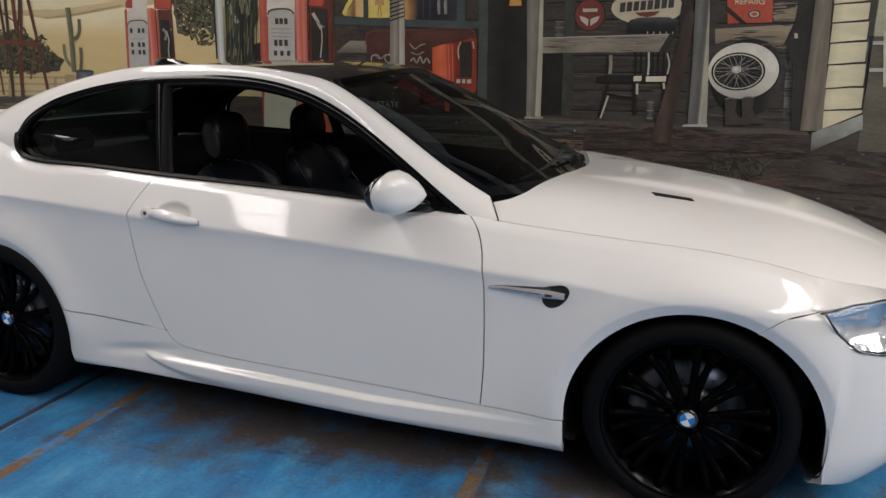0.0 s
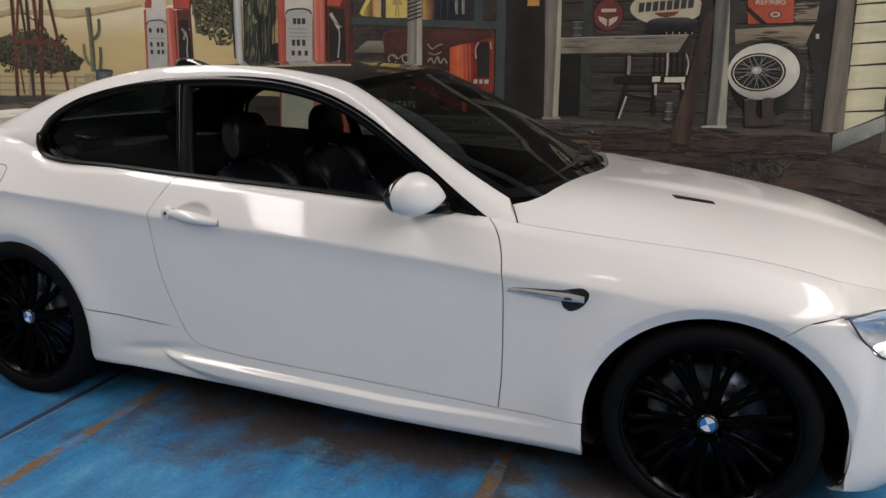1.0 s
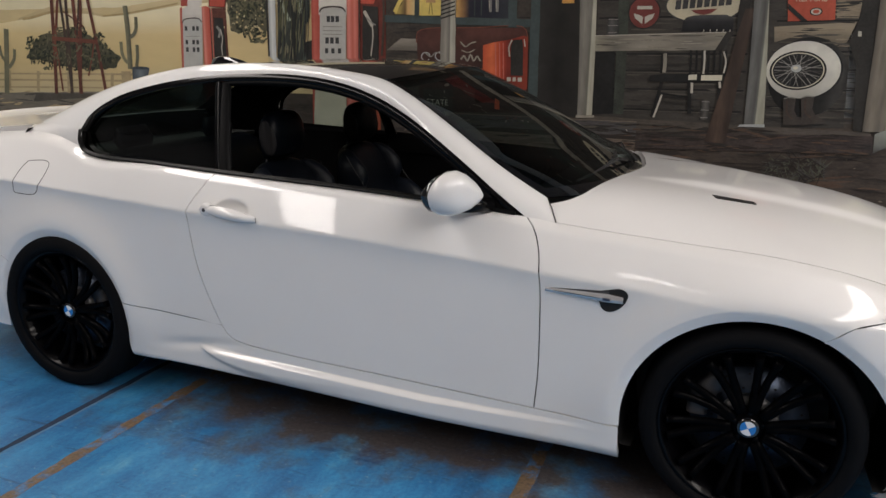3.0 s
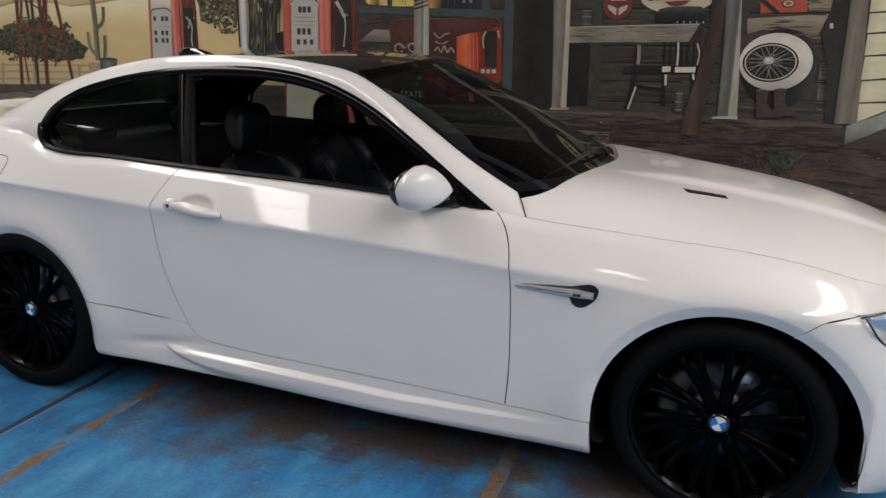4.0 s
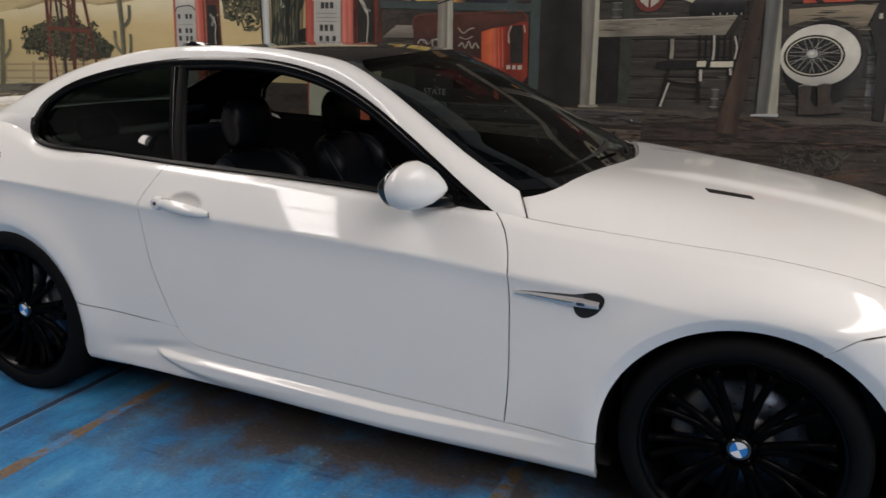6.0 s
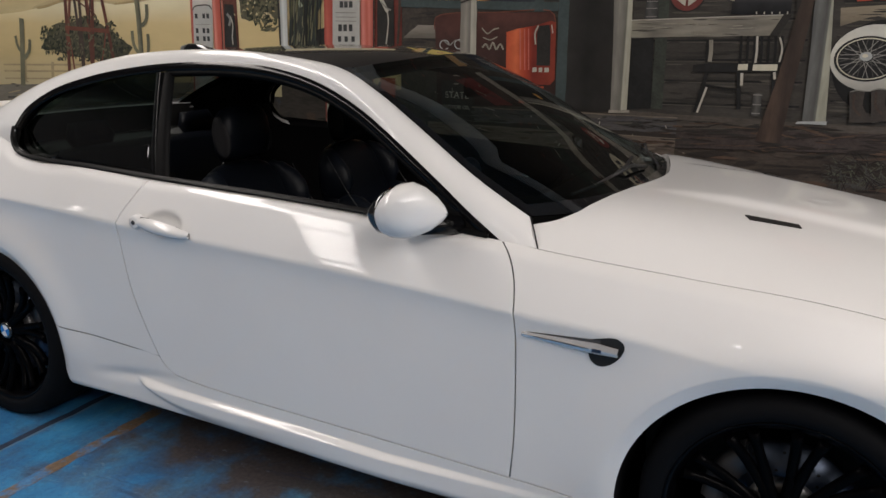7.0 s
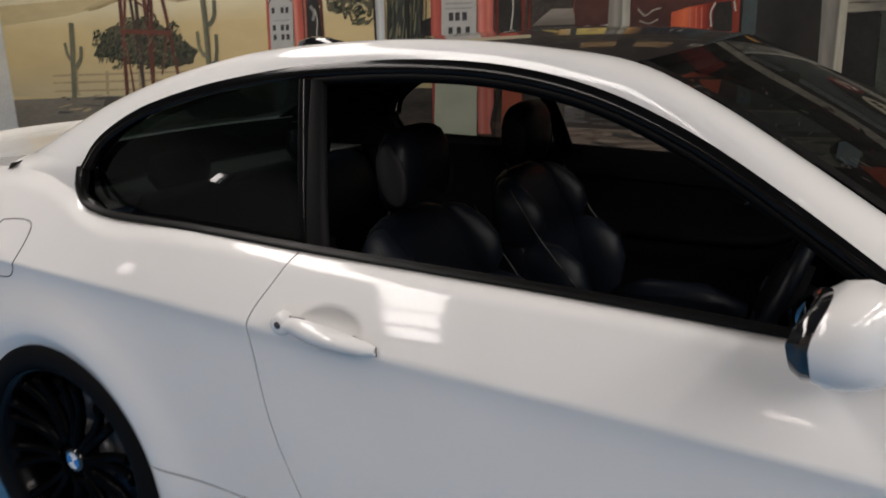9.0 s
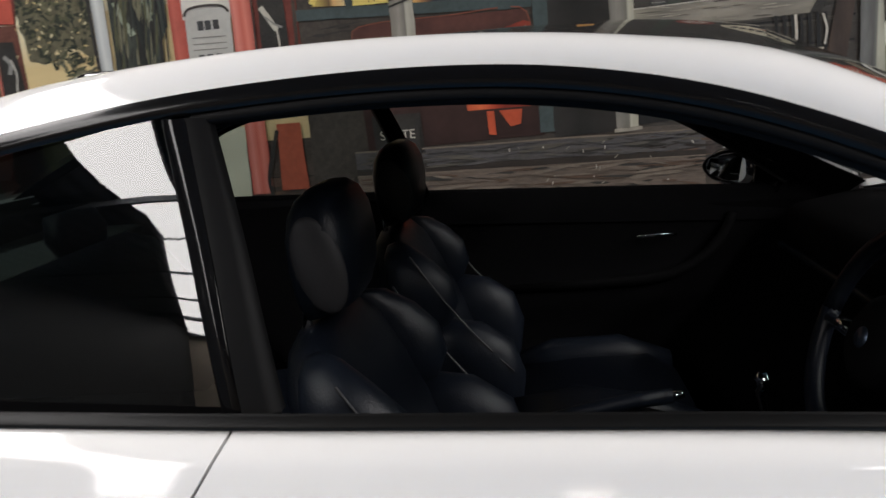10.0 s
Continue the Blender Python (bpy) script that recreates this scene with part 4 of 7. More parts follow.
for x, w in ((1.05, 0.028), (1.092, 0.024), (1.13, 0.030)):
    quad("cooler_mark", PALE, (x, 1.258), (x + w, 1.26), (x + w, 1.288), (x, 1.286), 7)
for p, w in (([(0.695, 1.405), (0.72, 1.43), (0.745, 1.395), (0.77, 1.44), (0.795, 1.395), (0.82, 1.43), (0.845, 1.395)], 0.012), ([(0.69, 1.53), (0.73, 1.495), (0.77, 1.52), (0.81, 1.53)], 0.009), ([(0.70, 1.47), (0.75, 1.455), (0.80, 1.475)], 0.007)):
    stroke("script_shape", GREYWOOD, p, w, 6)
for c in ((0.42, 1.42), (0.53, 1.425)):
    stroke("painted_bike", POLE, [(c[0] + 0.035 * math.cos(a), c[1] + 0.030 * math.sin(a)) for a in np.linspace(0, 5.6, 9)], 0.007, 6)
stroke("painted_bike", GREY, [(0.41, 1.45), (0.46, 1.42), (0.50, 1.45), (0.56, 1.44)], 0.008, 6.5)
for quad_pts in (((0.965, 1.06), (1.0, 1.055), (0.995, 1.17), (0.96, 1.17)), ((1.07, 1.09), (1.12, 1.10), (1.13, 1.17), (1.02, 1.17))):
    quad("cooler_script", ORANGE, *quad_pts, 6)
POSTSH = shade("shop_post", "x", [(0.535, (0.198, 0.1845, 0.1575)), (0.575, (0.306, 0.2835, 0.243)), (0.605, (0.18, 0.171, 0.1485)), (0.612, (0.468, 0.45, 0.378)), (0.655, (0.396, 0.378, 0.315))], 0.16, 12, (2, 1, 0.4))
quad("shop_post", POSTSH, (0.535, 1.36), (0.652, 1.36), (0.645, 2.05), (0.535, 2.05), 6)
for k in range(7):
    z = 1.685 + 0.028 * k
    quad("post_band", DARK, (0.535, z), (0.645, z + 0.032), (0.645, z + 0.042), (0.535, z + 0.010), 8)
quad("door_jamb", TEAL, (1.21, 1.05), (1.278, 1.05), (1.265, 2.28), (1.20, 2.28), 5)
DOORSH = shade("doorway", "x", [(1.28, (0.028, 0.026, 0.024)), (1.40, (0.014, 0.013, 0.012)), (1.56, (0.022, 0.020, 0.018))], 0.3, 6)
quad("shop_doorway", DOORSH, (1.278, 1.02), (1.585, 1.03), (1.52, 2.27), (1.265, 2.28), 4)
quad("door_lamp", WINO, (1.42, 1.79), (1.505, 1.79), (1.50, 1.86), (1.425, 1.86), 5)
PORCHPOST = shade("porch_post", "x", [(1.54, (0.1248, 0.117, 0.1014)), (1.585, (0.234, 0.2223, 0.1911)), (1.63, (0.156, 0.1482, 0.1248)), (1.638, (0.4524, 0.4368, 0.351)), (1.68, (0.3744, 0.3588, 0.2808))], 0.18, 14, (2, 1, 0.4))
flat("porch_post", PORCHPOST, [(1.570, 1.04), (1.672, 1.045), (1.668, 1.45), (1.660, 1.75), (1.645, 2.27), (1.525, 2.27), (1.548, 1.70), (1.560, 1.45)], 6)
quad("post_foot", GREYWOOD, (1.56, 1.022), (1.69, 1.03), (1.69, 1.045), (1.56, 1.04), 7)

# porch
quad("porch_wall", BOARD, (1.7, 0.96), (3.25, 1.03), (3.18, 2.2), (1.64, 2.27), 2)
for k, z in enumerate((1.10, 1.235, 1.355, 1.465, 1.58, 1.70, 1.815, 1.92, 2.02, 2.12)):
    stroke("board_gap", NIGHT, [(1.68, z - 0.008), (2.1, z), (2.64, z + 0.006)], 0.010, 3)
    stroke("board_edge", BOARDEDGE, [(1.86, z - 0.012), (2.1, z - 0.011), (2.62, z - 0.006)], 0.006, 3.2)
for z in (1.145, 1.258, 1.382, 1.49, 1.675, 1.815, 1.915, 2.01):
    stroke("board_gap", NIGHT, [(2.79, z), (3.0, z + 0.002), (3.30, z + 0.004)], 0.010, 3)
    stroke("board_edge", BOARDEDGE, [(2.80, z - 0.012), (3.0, z - 0.010), (3.28, z - 0.008)], 0.006, 3.2)
quad("porch_gap", NIGHT, (1.675, 1.05), (1.815, 1.06), (1.80, 1.48), (1.672, 1.47), 4)
quad("inner_jamb", DKGREEN, (1.815, 1.06), (1.885, 1.06), (1.868, 2.2), (1.80, 2.2), 4)
JARSH = shade("jar_glass", "x", [(1.735, (0.03, 0.03, 0.03)), (1.765, (0.09, 0.09, 0.085)), (1.82, (0.025, 0.025, 0.025))], 0.3, 20)
quad("painted_jar", JARSH, (1.737, 1.588), (1.818, 1.586), (1.812, 1.69), (1.742, 1.69), 5)
for z in (1.598, 1.645, 1.685):
    stroke("jar_rim", GREY, [(1.745, z), (1.808, z)], 0.004, 6)
TANSH = shade("tan_boards_lit", "z", [(1.52, (0.12, 0.10, 0.075)), (1.62, (0.27, 0.225, 0.16)), (1.68, (0.25, 0.21, 0.15))], 0.22, 8, (0.4, 1, 2))
flat("tan_board", TANSH, [(2.79, 1.545), (2.95, 1.60), (3.10, 1.565), (3.135, 1.53), (3.20, 1.55), (3.24, 1.67), (2.78, 1.64)], 3.4)
quad("tan_board", TANWOOD, (3.125, 1.69), (3.26, 1.69), (3.25, 1.80), (3.115, 1.80), 3.6)
quad("tan_board", TANWOOD, (3.125, 1.825), (3.25, 1.825), (3.24, 1.91), (3.11, 1.91), 3.6)
RAILSH = shade("rail_shade", "x", [(1.65, (0.306, 0.289, 0.221)), (1.8, (0.17, 0.1573, 0.1318)), (2.0, (0.2805, 0.255, 0.2082)), (2.3, (0.1955, 0.1785, 0.1487)), (2.5, (0.255, 0.2338, 0.187))], 0.2, 10, (0.6, 1, 3))
quad("porch_rail", RAILSH, (1.660, 1.476), (2.487, 1.494), (2.530, 1.606), (1.655, 1.578), 5)
stroke("rail_edge", PALE, [(1.66, 1.577), (2.1, 1.592), (2.50, 1.605)], 0.005, 6)
quad("rail_shadow", DARK, (2.44, 1.493), (2.487, 1.494), (2.545, 1.606), (2.50, 1.606), 6)
oval("round_sign", DARK, (1.975, 1.727), 0.105, 0.106, 4.6)
oval("round_sign", SIGNRED, (1.975, 1.728), 0.097, 0.099, 5)
quad("round_sign_bar", PALE, (1.928, 1.748), (2.025, 1.748), (2.025, 1.769), (1.928, 1.769), 6)
for sg in (-1, 1):
    flat("round_sign_wing", PALE, [(1.975 + sg * 0.008, 1.655), (1.975 + sg * 0.055, 1.690), (1.975 + sg * 0.068, 1.722), (1.975 + sg * 0.030, 1.712), (1.975 + sg * 0.006, 1.70)], 6)
oval("oval_sign", INK, (2.345, 1.772), 0.240, 0.113, 4.6)
oval("oval_sign", SIGNCREAM, (2.345, 1.772), 0.230, 0.104, 5)
for k in range(8):
    x = 2.170 + 0.044 * k
    z = 1.745 + 0.0035 * k
    quad("oval_sign_bar", INK, (x, z), (x + 0.034, z + 0.003), (x + 0.036, z + 0.062), (x + 0.002, z + 0.059), 6)
flat("oval_sign_badge", SIGNRED, [(2.27, 1.742), (2.43, 1.750), (2.40, 1.725), (2.35, 1.712), (2.30, 1.722)], 7)
CUSHSH = shade("cushion_shade", "z", [(1.605, (0.010, 0.010, 0.012)), (1.67, (0.022, 0.022, 0.024)), (1.715, (0.075, 0.075, 0.075))], 0.3, 12)
flat("chair_back_top", CUSHSH, [(2.223, 1.609), (2.226, 1.672), (2.245, 1.696), (2.29, 1.708), (2.40, 1.713), (2.49, 1.713), (2.53, 1.695), (2.537, 1.65), (2.535, 1.61)], 7)
for x in np.linspace(2.36, 2.52, 5):
    stroke("chair_bead", PALE, [(x, 1.622), (x, 1.608)], 0.006, 8)
for x in (2.292, 2.328, 2.364, 2.402, 2.438, 2.474, 2.508):
    stroke("chair_spindle", NIGHT, [(x, 1.492), (x + 0.006, 1.42), (x + 0.008, 1.335)], 0.014, 6)
stroke("chair_spindle_light", PALE, [(2.378, 1.49), (2.384, 1.40), (2.380, 1.30)], 0.012, 7)
stroke("chair_spindle_light", PALE, [(2.496, 1.485), (2.515, 1.42), (2.508, 1.35)], 0.010, 7)
stroke("chair_spindle_light", GREYWOOD, [(2.130, 1.468), (2.136, 1.40), (2.133, 1.345)], 0.022, 6)
stroke("chair_spindle", NIGHT, [(2.112, 1.468), (2.116, 1.34)], 0.014, 6)
flat("chair_seat", NIGHT, [(2.042, 1.285), (2.044, 1.325), (2.13, 1.336), (2.50, 1.345), (2.505, 1.30), (2.29, 1.288)], 7)
for a, b in ((2.292, 2.345), (2.372, 2.502)):
    quad("seat_light", CREAM, (a, 1.300), (b, 1.303), (b, 1.338), (a, 1.334), 8)
for p, w in (([(2.125, 1.29), (2.105, 1.18), (2.076, 1.05)], 0.022), ([(2.30, 1.29), (2.31, 1.19), (2.318, 1.08)], 0.024), ([(2.48, 1.30), (2.492, 1.22), (2.50, 1.12)], 0.020), ([(2.10, 1.215), (2.20, 1.20), (2.31, 1.19)], 0.012)):
    stroke("chair_leg", NIGHT, p, w, 7)
for p, w in (([(2.132, 1.20), (2.11, 1.12), (2.090, 1.05)], 0.012), ([(2.318, 1.285), (2.322, 1.215)], 0.016), ([(2.488, 1.295), (2.496, 1.255)], 0.014)):
    stroke("chair_leg_light", PALE, p, w, 8)
quad("painted_jar", JARSH2, (2.385, 1.045), (2.445, 1.045), (2.435, 1.175), (2.392, 1.175), 6)
for z in (1.06, 1.11, 1.165):
    stroke("jar_rim", GREY, [(2.392, z), (2.438, z)], 0.005, 7)
PLANKSH = shade("plank_shade", "x", [(2.42, (0.030, 0.020, 0.016)), (2.50, (0.085, 0.056, 0.042)), (2.56, (0.040, 0.028, 0.022)), (2.65, (0.065, 0.044, 0.034))], 0.3, 10, (2, 1, 0.5))
flat("leaning_plank", PLANKSH, [(2.430, 0.905), (2.562, 0.895), (2.60, 1.25), (2.642, 1.60), (2.655, 1.75), (2.600, 1.75), (2.565, 1.60), (2.51, 1.27), (2.46, 1.05)], 7)
flat("plank_dark", DARK, [(2.565, 1.60), (2.60, 1.585), (2.625, 1.75), (2.63, 1.86), (2.565, 1.84), (2.555, 1.70)], 6.6)
POST2 = shade("blue_grey_post", "x", [(2.61, (0.054, 0.054, 0.0518)), (2.68, (0.144, 0.144, 0.1368)), (2.715, (0.0936, 0.0936, 0.0864)), (2.728, (0.144, 0.144, 0.1296)), (2.735, (0.3888, 0.3816, 0.3024)), (2.79, (0.3312, 0.324, 0.252))], 0.22, 12, (2, 1, 0.4))
flat("porch_post", POST2, [(2.664, 1.025), (2.784, 1.032), (2.770, 1.30), (2.730, 1.83), (2.715, 2.23), (2.615, 2.23), (2.645, 1.80), (2.660, 1.40)], 8)
quad("post_foot", POLE, (2.63, 1.012), (2.79, 1.014), (2.79, 1.034), (2.64, 1.026), 9)
quad("red_sign", SIGNORANGE, (2.853, 1.672), (3.117, 1.682), (3.095, 1.95), (2.825, 1.95), 5)
flat("sign_stripe", DARK, [(2.845, 1.745), (2.93, 1.674), (2.965, 1.676), (2.843, 1.780)], 7)
oval("red_sign_badge", DARK, (3.006, 1.730), 0.036, 0.024, 6)
oval("red_sign_badge", PALE, (3.006, 1.730), 0.029, 0.018, 7)
oval("red_sign_badge", SIGNORANGE, (3.006, 1.730), 0.018, 0.011, 8)
TYRESH = shade("tyre_shade", "x", [(2.80, (0.010, 0.010, 0.010)), (3.10, (0.016, 0.016, 0.015)), (3.20, (0.050, 0.048, 0.044)), (3.235, (0.016, 0.015, 0.014))], 0.3, 14)
oval("painted_tyre", TYRESH, (3.005, 1.335), 0.226, 0.245, 4)
WALLSH = shade("whitewall_shade", "z", [(1.20, (0.34, 0.33, 0.30)), (1.30, (0.56, 0.54, 0.47)), (1.45, (0.68, 0.66, 0.58)), (1.56, (0.58, 0.56, 0.50))], 0.08, 14)
oval("whitewall", NIGHT, (2.978, 1.379), 0.222, 0.183, 4.6)
oval("whitewall", WALLSH, (2.975, 1.380), 0.214, 0.176, 5)
oval("tyre_dark_ring", NIGHT, (2.945, 1.376), 0.164, 0.120, 6)
oval("wire_wheel", CREAM, (2.945, 1.376), 0.152, 0.110, 7)
oval("wire_wheel_dark", NIGHT, (2.945, 1.376), 0.145, 0.104, 8)
oval("wire_hub", POLE, (2.935, 1.388), 0.030, 0.024, 10)
oval("wire_hub", CREAM, (2.930, 1.392), 0.014, 0.010, 11)
for dx, dz in ((0.0, 0.0), (0.104, 0.012)):
    BOOT = [(2.880, 1.198), (2.915, 1.206), (2.955, 1.205), (2.952, 1.13), (2.975, 1.092), (3.030, 1.062), (3.044, 1.040), (2.90, 1.034), (2.893, 1.10)]
    flat("painted_boot", BROWNDK, [(x + dx, z + dz) for x, z in BOOT], 10)
    stroke("boot_light", BROWN, [(2.905 + dx, 1.19 + dz), (2.915 + dx, 1.11 + dz), (2.95 + dx, 1.075 + dz)], 0.012, 11)
    stroke("boot_top", STONE, [(2.884 + dx, 1.200 + dz), (2.915 + dx, 1.209 + dz), (2.952 + dx, 1.206 + dz)], 0.006, 11)
flat("corner_shadow", DARK, [(3.30, 1.02), (3.36, 1.01), (3.352, 2.02), (3.27, 2.02), (3.245, 1.66), (3.21, 1.55), (3.27, 1.40)], 5)
quad("lantern_light", PALE, (3.255, 1.585), (3.275, 1.585), (3.270, 1.615), (3.252, 1.615), 6)
CORNERSH = shade("corner_post", "x", [(3.345, (0.09, 0.0788, 0.0638)), (3.39, (0.2025, 0.1762, 0.1387)), (3.44, (0.15, 0.1312, 0.105)), (3.49, (0.2175, 0.1913, 0.15))], 0.2, 12, (2, 1, 0.4))
quad("corner_post", CORNERSH, (3.354, 1.013), (3.483, 1.019), (3.432, 2.02), (3.345, 2.02), 8)
SIDESH = shade("siding_tone", "x", [(3.44, (0.46, 0.42, 0.27)), (3.52, (0.66, 0.61, 0.42)), (3.60, (0.62, 0.57, 0.39)), (3.70, (0.52, 0.48, 0.33))], 0.10, 8, (0.6, 1, 2))
for lo, hi in ((1.79, 1.905), (1.68, 1.782), (1.56, 1.672), (1.43, 1.552), (1.285, 1.422), (1.15, 1.277), (1.03, 1.142)):
    t0 = (lo - 1.0) * 0.06
    quad("siding_board", SIDESH, (3.478 - t0 * 0.5, lo), (3.695 - t0, lo + 0.02 if lo > 1.1 else lo + 0.11), (3.695 - t0, hi + 0.014), (3.478 - t0 * 0.5, hi), 7)
quad("siding_gap", DARK, (3.46, 1.0), (3.70, 1.13), (3.64, 2.02), (3.44, 2.02), 5)
STONESH = shade("step_stone", "z", [(0.89, (0.10, 0.10, 0.09)), (1.0, (0.24, 0.25, 0.22)), (1.10, (0.30, 0.31, 0.27))], 0.2, 10)
quad("step_stone", STONESH, (3.43, 0.885), (3.71, 1.04), (3.70, 1.13), (3.425, 1.003), 8)
quad("porch_floor", PORCH, (1.86, 0.91), (3.44, 0.92), (3.40, 1.01), (1.57, 1.04), 4)
quad("porch_edge", PORCHDK, (1.58, 0.82), (3.43, 0.88), (3.43, 0.99), (1.57, 0.94), 5)
for x, zt in ((3.79, 1.63), (3.91, 1.63), (4.03, 1.64)):
    quad("back_fence_post", PALEGREEN, (x, 1.30), (x + 0.028, 1.30), (x - 0.012, zt), (x - 0.040, zt), 4)
for z in (1.40, 1.56):
    stroke("back_fence_rail", POLE, [(3.70, z), (3.9, z + 0.004), (4.2, z + 0.006)], 0.022, 3.6)
quad("pump_base", PALEGREEN, (-0.54, 0.82), (-0.25, 0.82), (-0.24, 1.19), (-0.52, 1.2), 8)
quad("orange_can", ORANGEDK, (-0.09, 0.86), (0.05, 0.86), (0.04, 1.19), (-0.08, 1.19), 6)
stroke("painted_hose", DARK, [(-0.08, 1.16), (-0.15, 0.92), (-0.14, 0.83)], 0.02, 7)
quad("oil_can", DARK, (0.41, 0.89), (0.65, 0.9), (0.64, 1.19), (0.4, 1.19), 6)
quad("oil_can_face", DARK, (0.42, 0.96), (0.63, 0.96), (0.63, 1.15), (0.42, 1.15), 9)
lettering("sign_letters", "STATE", 0.52, 1.09, 0.062, PALE, 10)
lettering("sign_letters", "MOTOR OIL", 0.52, 1.01, 0.036, PALE, 10)

lettering("sign_letters", "REPAIRS", 2.972, 1.805, 0.050, CREAM, 8)
for k in range(34):
    a = 2 * math.pi * k / 34
    b = a + (0.5 if k % 2 else -0.5)
    stroke("wire_spoke", GREY if k % 3 else DKGREY, [(2.938 + 0.030 * math.cos(b), 1.384 + 0.024 * math.sin(b)), (2.945 + 0.140 * math.cos(a), 1.376 + 0.100 * math.sin(a))], 0.0042, 9)


def dabs(name, materials, box, n, length, width, lay, slope=0.0, spread=0.12, seed=1, keep=None):
    """Loose strokes of a brush inside a box, one mesh for each paint."""
    rng = random.Random(seed)
    x0, z0, x1, z1 = box
    for m, mat in enumerate(materials):
        bm = bmesh.new()
        for k in range(n // len(materials)):
            for _ in range(40):
                x, z = rng.uniform(x0, x1), rng.uniform(z0, z1)
                if keep is None or keep(x, z):
                    break
            l, w = rng.uniform(*length) / 2, rng.uniform(*width) / 2
            a = slope + rng.gauss(0, spread)
            c, sn = math.cos(a), math.sin(a)
            y = YN - LAYER * lay - 0.000004 * k - 0.0004 * m
            ring_pts = ((-1, 0.0), (-0.6, rng.uniform(0.5, 1.0)), (0.1, 1.0), (0.7, rng.uniform(0.4, 0.9)), (1, 0.1), (0.65, -rng.uniform(0.4, 0.9)), (0.0, -1.0), (-0.6, -rng.uniform(0.5, 1.0)))
            pts = [(x + u * l * c - v * w * sn, z + u * l * sn + v * w * c) for u, v in ring_pts]
            pts = [(min(max(p[0], x0), x1), min(max(p[1], z0), z1)) for p in pts]
            f = bm.faces.new([bm.verts.new((p[0], y, p[1])) for p in pts])
            f.normal_update()
            if f.normal.y > 0:
                f.normal_flip()
        tagged(part(name, bm, mat, mural), kind="stuff")


EARTHDK = brush("earth_dark", (0.030, 0.024, 0.020), 0.4, 10, (0.5, 1, 2))
EARTHRED = brush("earth_red_brown", (0.095, 0.060, 0.042), 0.4, 10, (0.5, 1, 2))
EARTHLT = brush("earth_light", (0.17, 0.14, 0.11), 0.3, 12)
BOARDDK = brush("board_dark", (0.034, 0.032, 0.028), 0.4, 12, (0.4, 1, 3))
BOARDLT = brush("board_light", (0.088, 0.080, 0.067), 0.3, 12, (0.4, 1, 3))
LEAFDK = brush("leaf_dark", (0.030, 0.034, 0.022), 0.4, 20)
LEAF = brush("leaf_olive", (0.085, 0.085, 0.045), 0.4, 20)
LEAFLT = brush("leaf_light", (0.135, 0.122, 0.072), 0.3, 20)
SKYWARM = brush("sky_warm", (0.60, 0.45, 0.21), 0.10, 2, (0.5, 1, 2))
SKYCOOL = brush("sky_cool", (0.58, 0.50, 0.30), 0.10, 2, (0.5, 1, 2))
# earth, stones and straw
dabs("earth_texture", (EARTHDK, EARTHRED, EARTHDK, ROCKS), (-1.3, 0.03, 5.6, 0.93), 620, (0.08, 0.42), (0.010, 0.040), 2.5, 0.0, 0.10, 3)
STEPGREY = brush("step_grey", (0.085, 0.080, 0.080), 0.45, 7, (0.4, 1, 2))
MUD = brush("pale_mud", (0.125, 0.098, 0.078), 0.5, 6, (0.4, 1, 2.5))
# dark area made up above view, so the car's roof mirrors dark
quad("unseen_dark_upper", BROWNDK, (-1.25, 2.16), (0.25, 2.10), (0.25, 4.4), (-1.45, 4.4), 2.4)
# made-up upper porch, out of view, for the windscreen and the roof to mirror
for x0, x1, z0, z1, mat in ((1.15, 4.1, 2.30, 2.42, GREYWOOD), (1.75, 1.86, 2.42, 2.75, BOARDDK), (2.75, 2.86, 2.42, 2.9, BOARDDK), (3.55, 3.66, 2.02, 2.9, BROWN), (1.2, 1.7, 2.62, 2.95, SIGNRED), (2.05, 2.60, 2.55, 2.80, DKGREEN), (3.05, 3.45, 2.50, 2.92, ORANGEDK), (4.2, 4.9, 2.1, 2.7, DKGREEN), (5.0, 5.15, 1.6, 2.6, BOARDDK), (4.3, 6.2, 2.9, 3.05, BROWN)):
    quad("mirrored_upper_shape", mat, (x0, z0), (x1, z0 + 0.02), (x1, z1 + 0.02), (x0, z1), 4)
dabs("mirrored_upper_texture", (RUST, DKGREEN, BOARDDK, GREYWOOD, BROWN), (0.2, 2.0, 6.5, 4.0), 420, (0.04, 0.18), (0.012, 0.035), 5, 0.2, 0.9, 41, lambda x, z: z > 2.35 or x > 3.9)
quad("lit_window", TANDK, (0.42, 2.36), (0.66, 2.36), (0.66, 2.54), (0.42, 2.54), 3)
quad("lit_window", TANDK, (0.80, 2.36), (1.06, 2.36), (1.06, 2.54), (0.80, 2.54), 3)
quad("porch_step", STEPGREY, (0.30, 0.905), (1.98, 0.895), (1.98, 1.012), (0.30, 1.022), 6)
quad("step_shadow", EARTHDK, (0.30, 0.905), (1.98, 0.885), (1.98, 0.915), (0.30, 0.935), 7)
stroke("step_edge", EARTHLT, [(0.30, 1.020), (0.9, 1.014), (1.3, 1.016), (1.7, 1.010), (1.98, 1.012)], 0.008, 7)
quad("mud_patch", MUD, (0.30, 0.70), (1.98, 0.70), (1.98, 0.890), (0.30, 0.905), 6)
stroke("mud_edge", EARTHLT, [(0.30, 0.902), (0.8, 0.893), (1.25, 0.884), (1.6, 0.890), (1.98, 0.886)], 0.006, 7)
dabs("step_texture", (BOARDDK, STEPGREY, DKGREY, STEPGREY, BOARDLT), (0.32, 0.92, 1.96, 1.01), 120, (0.06, 0.22), (0.005, 0.016), 8.5, 0.0, 0.07, 31)
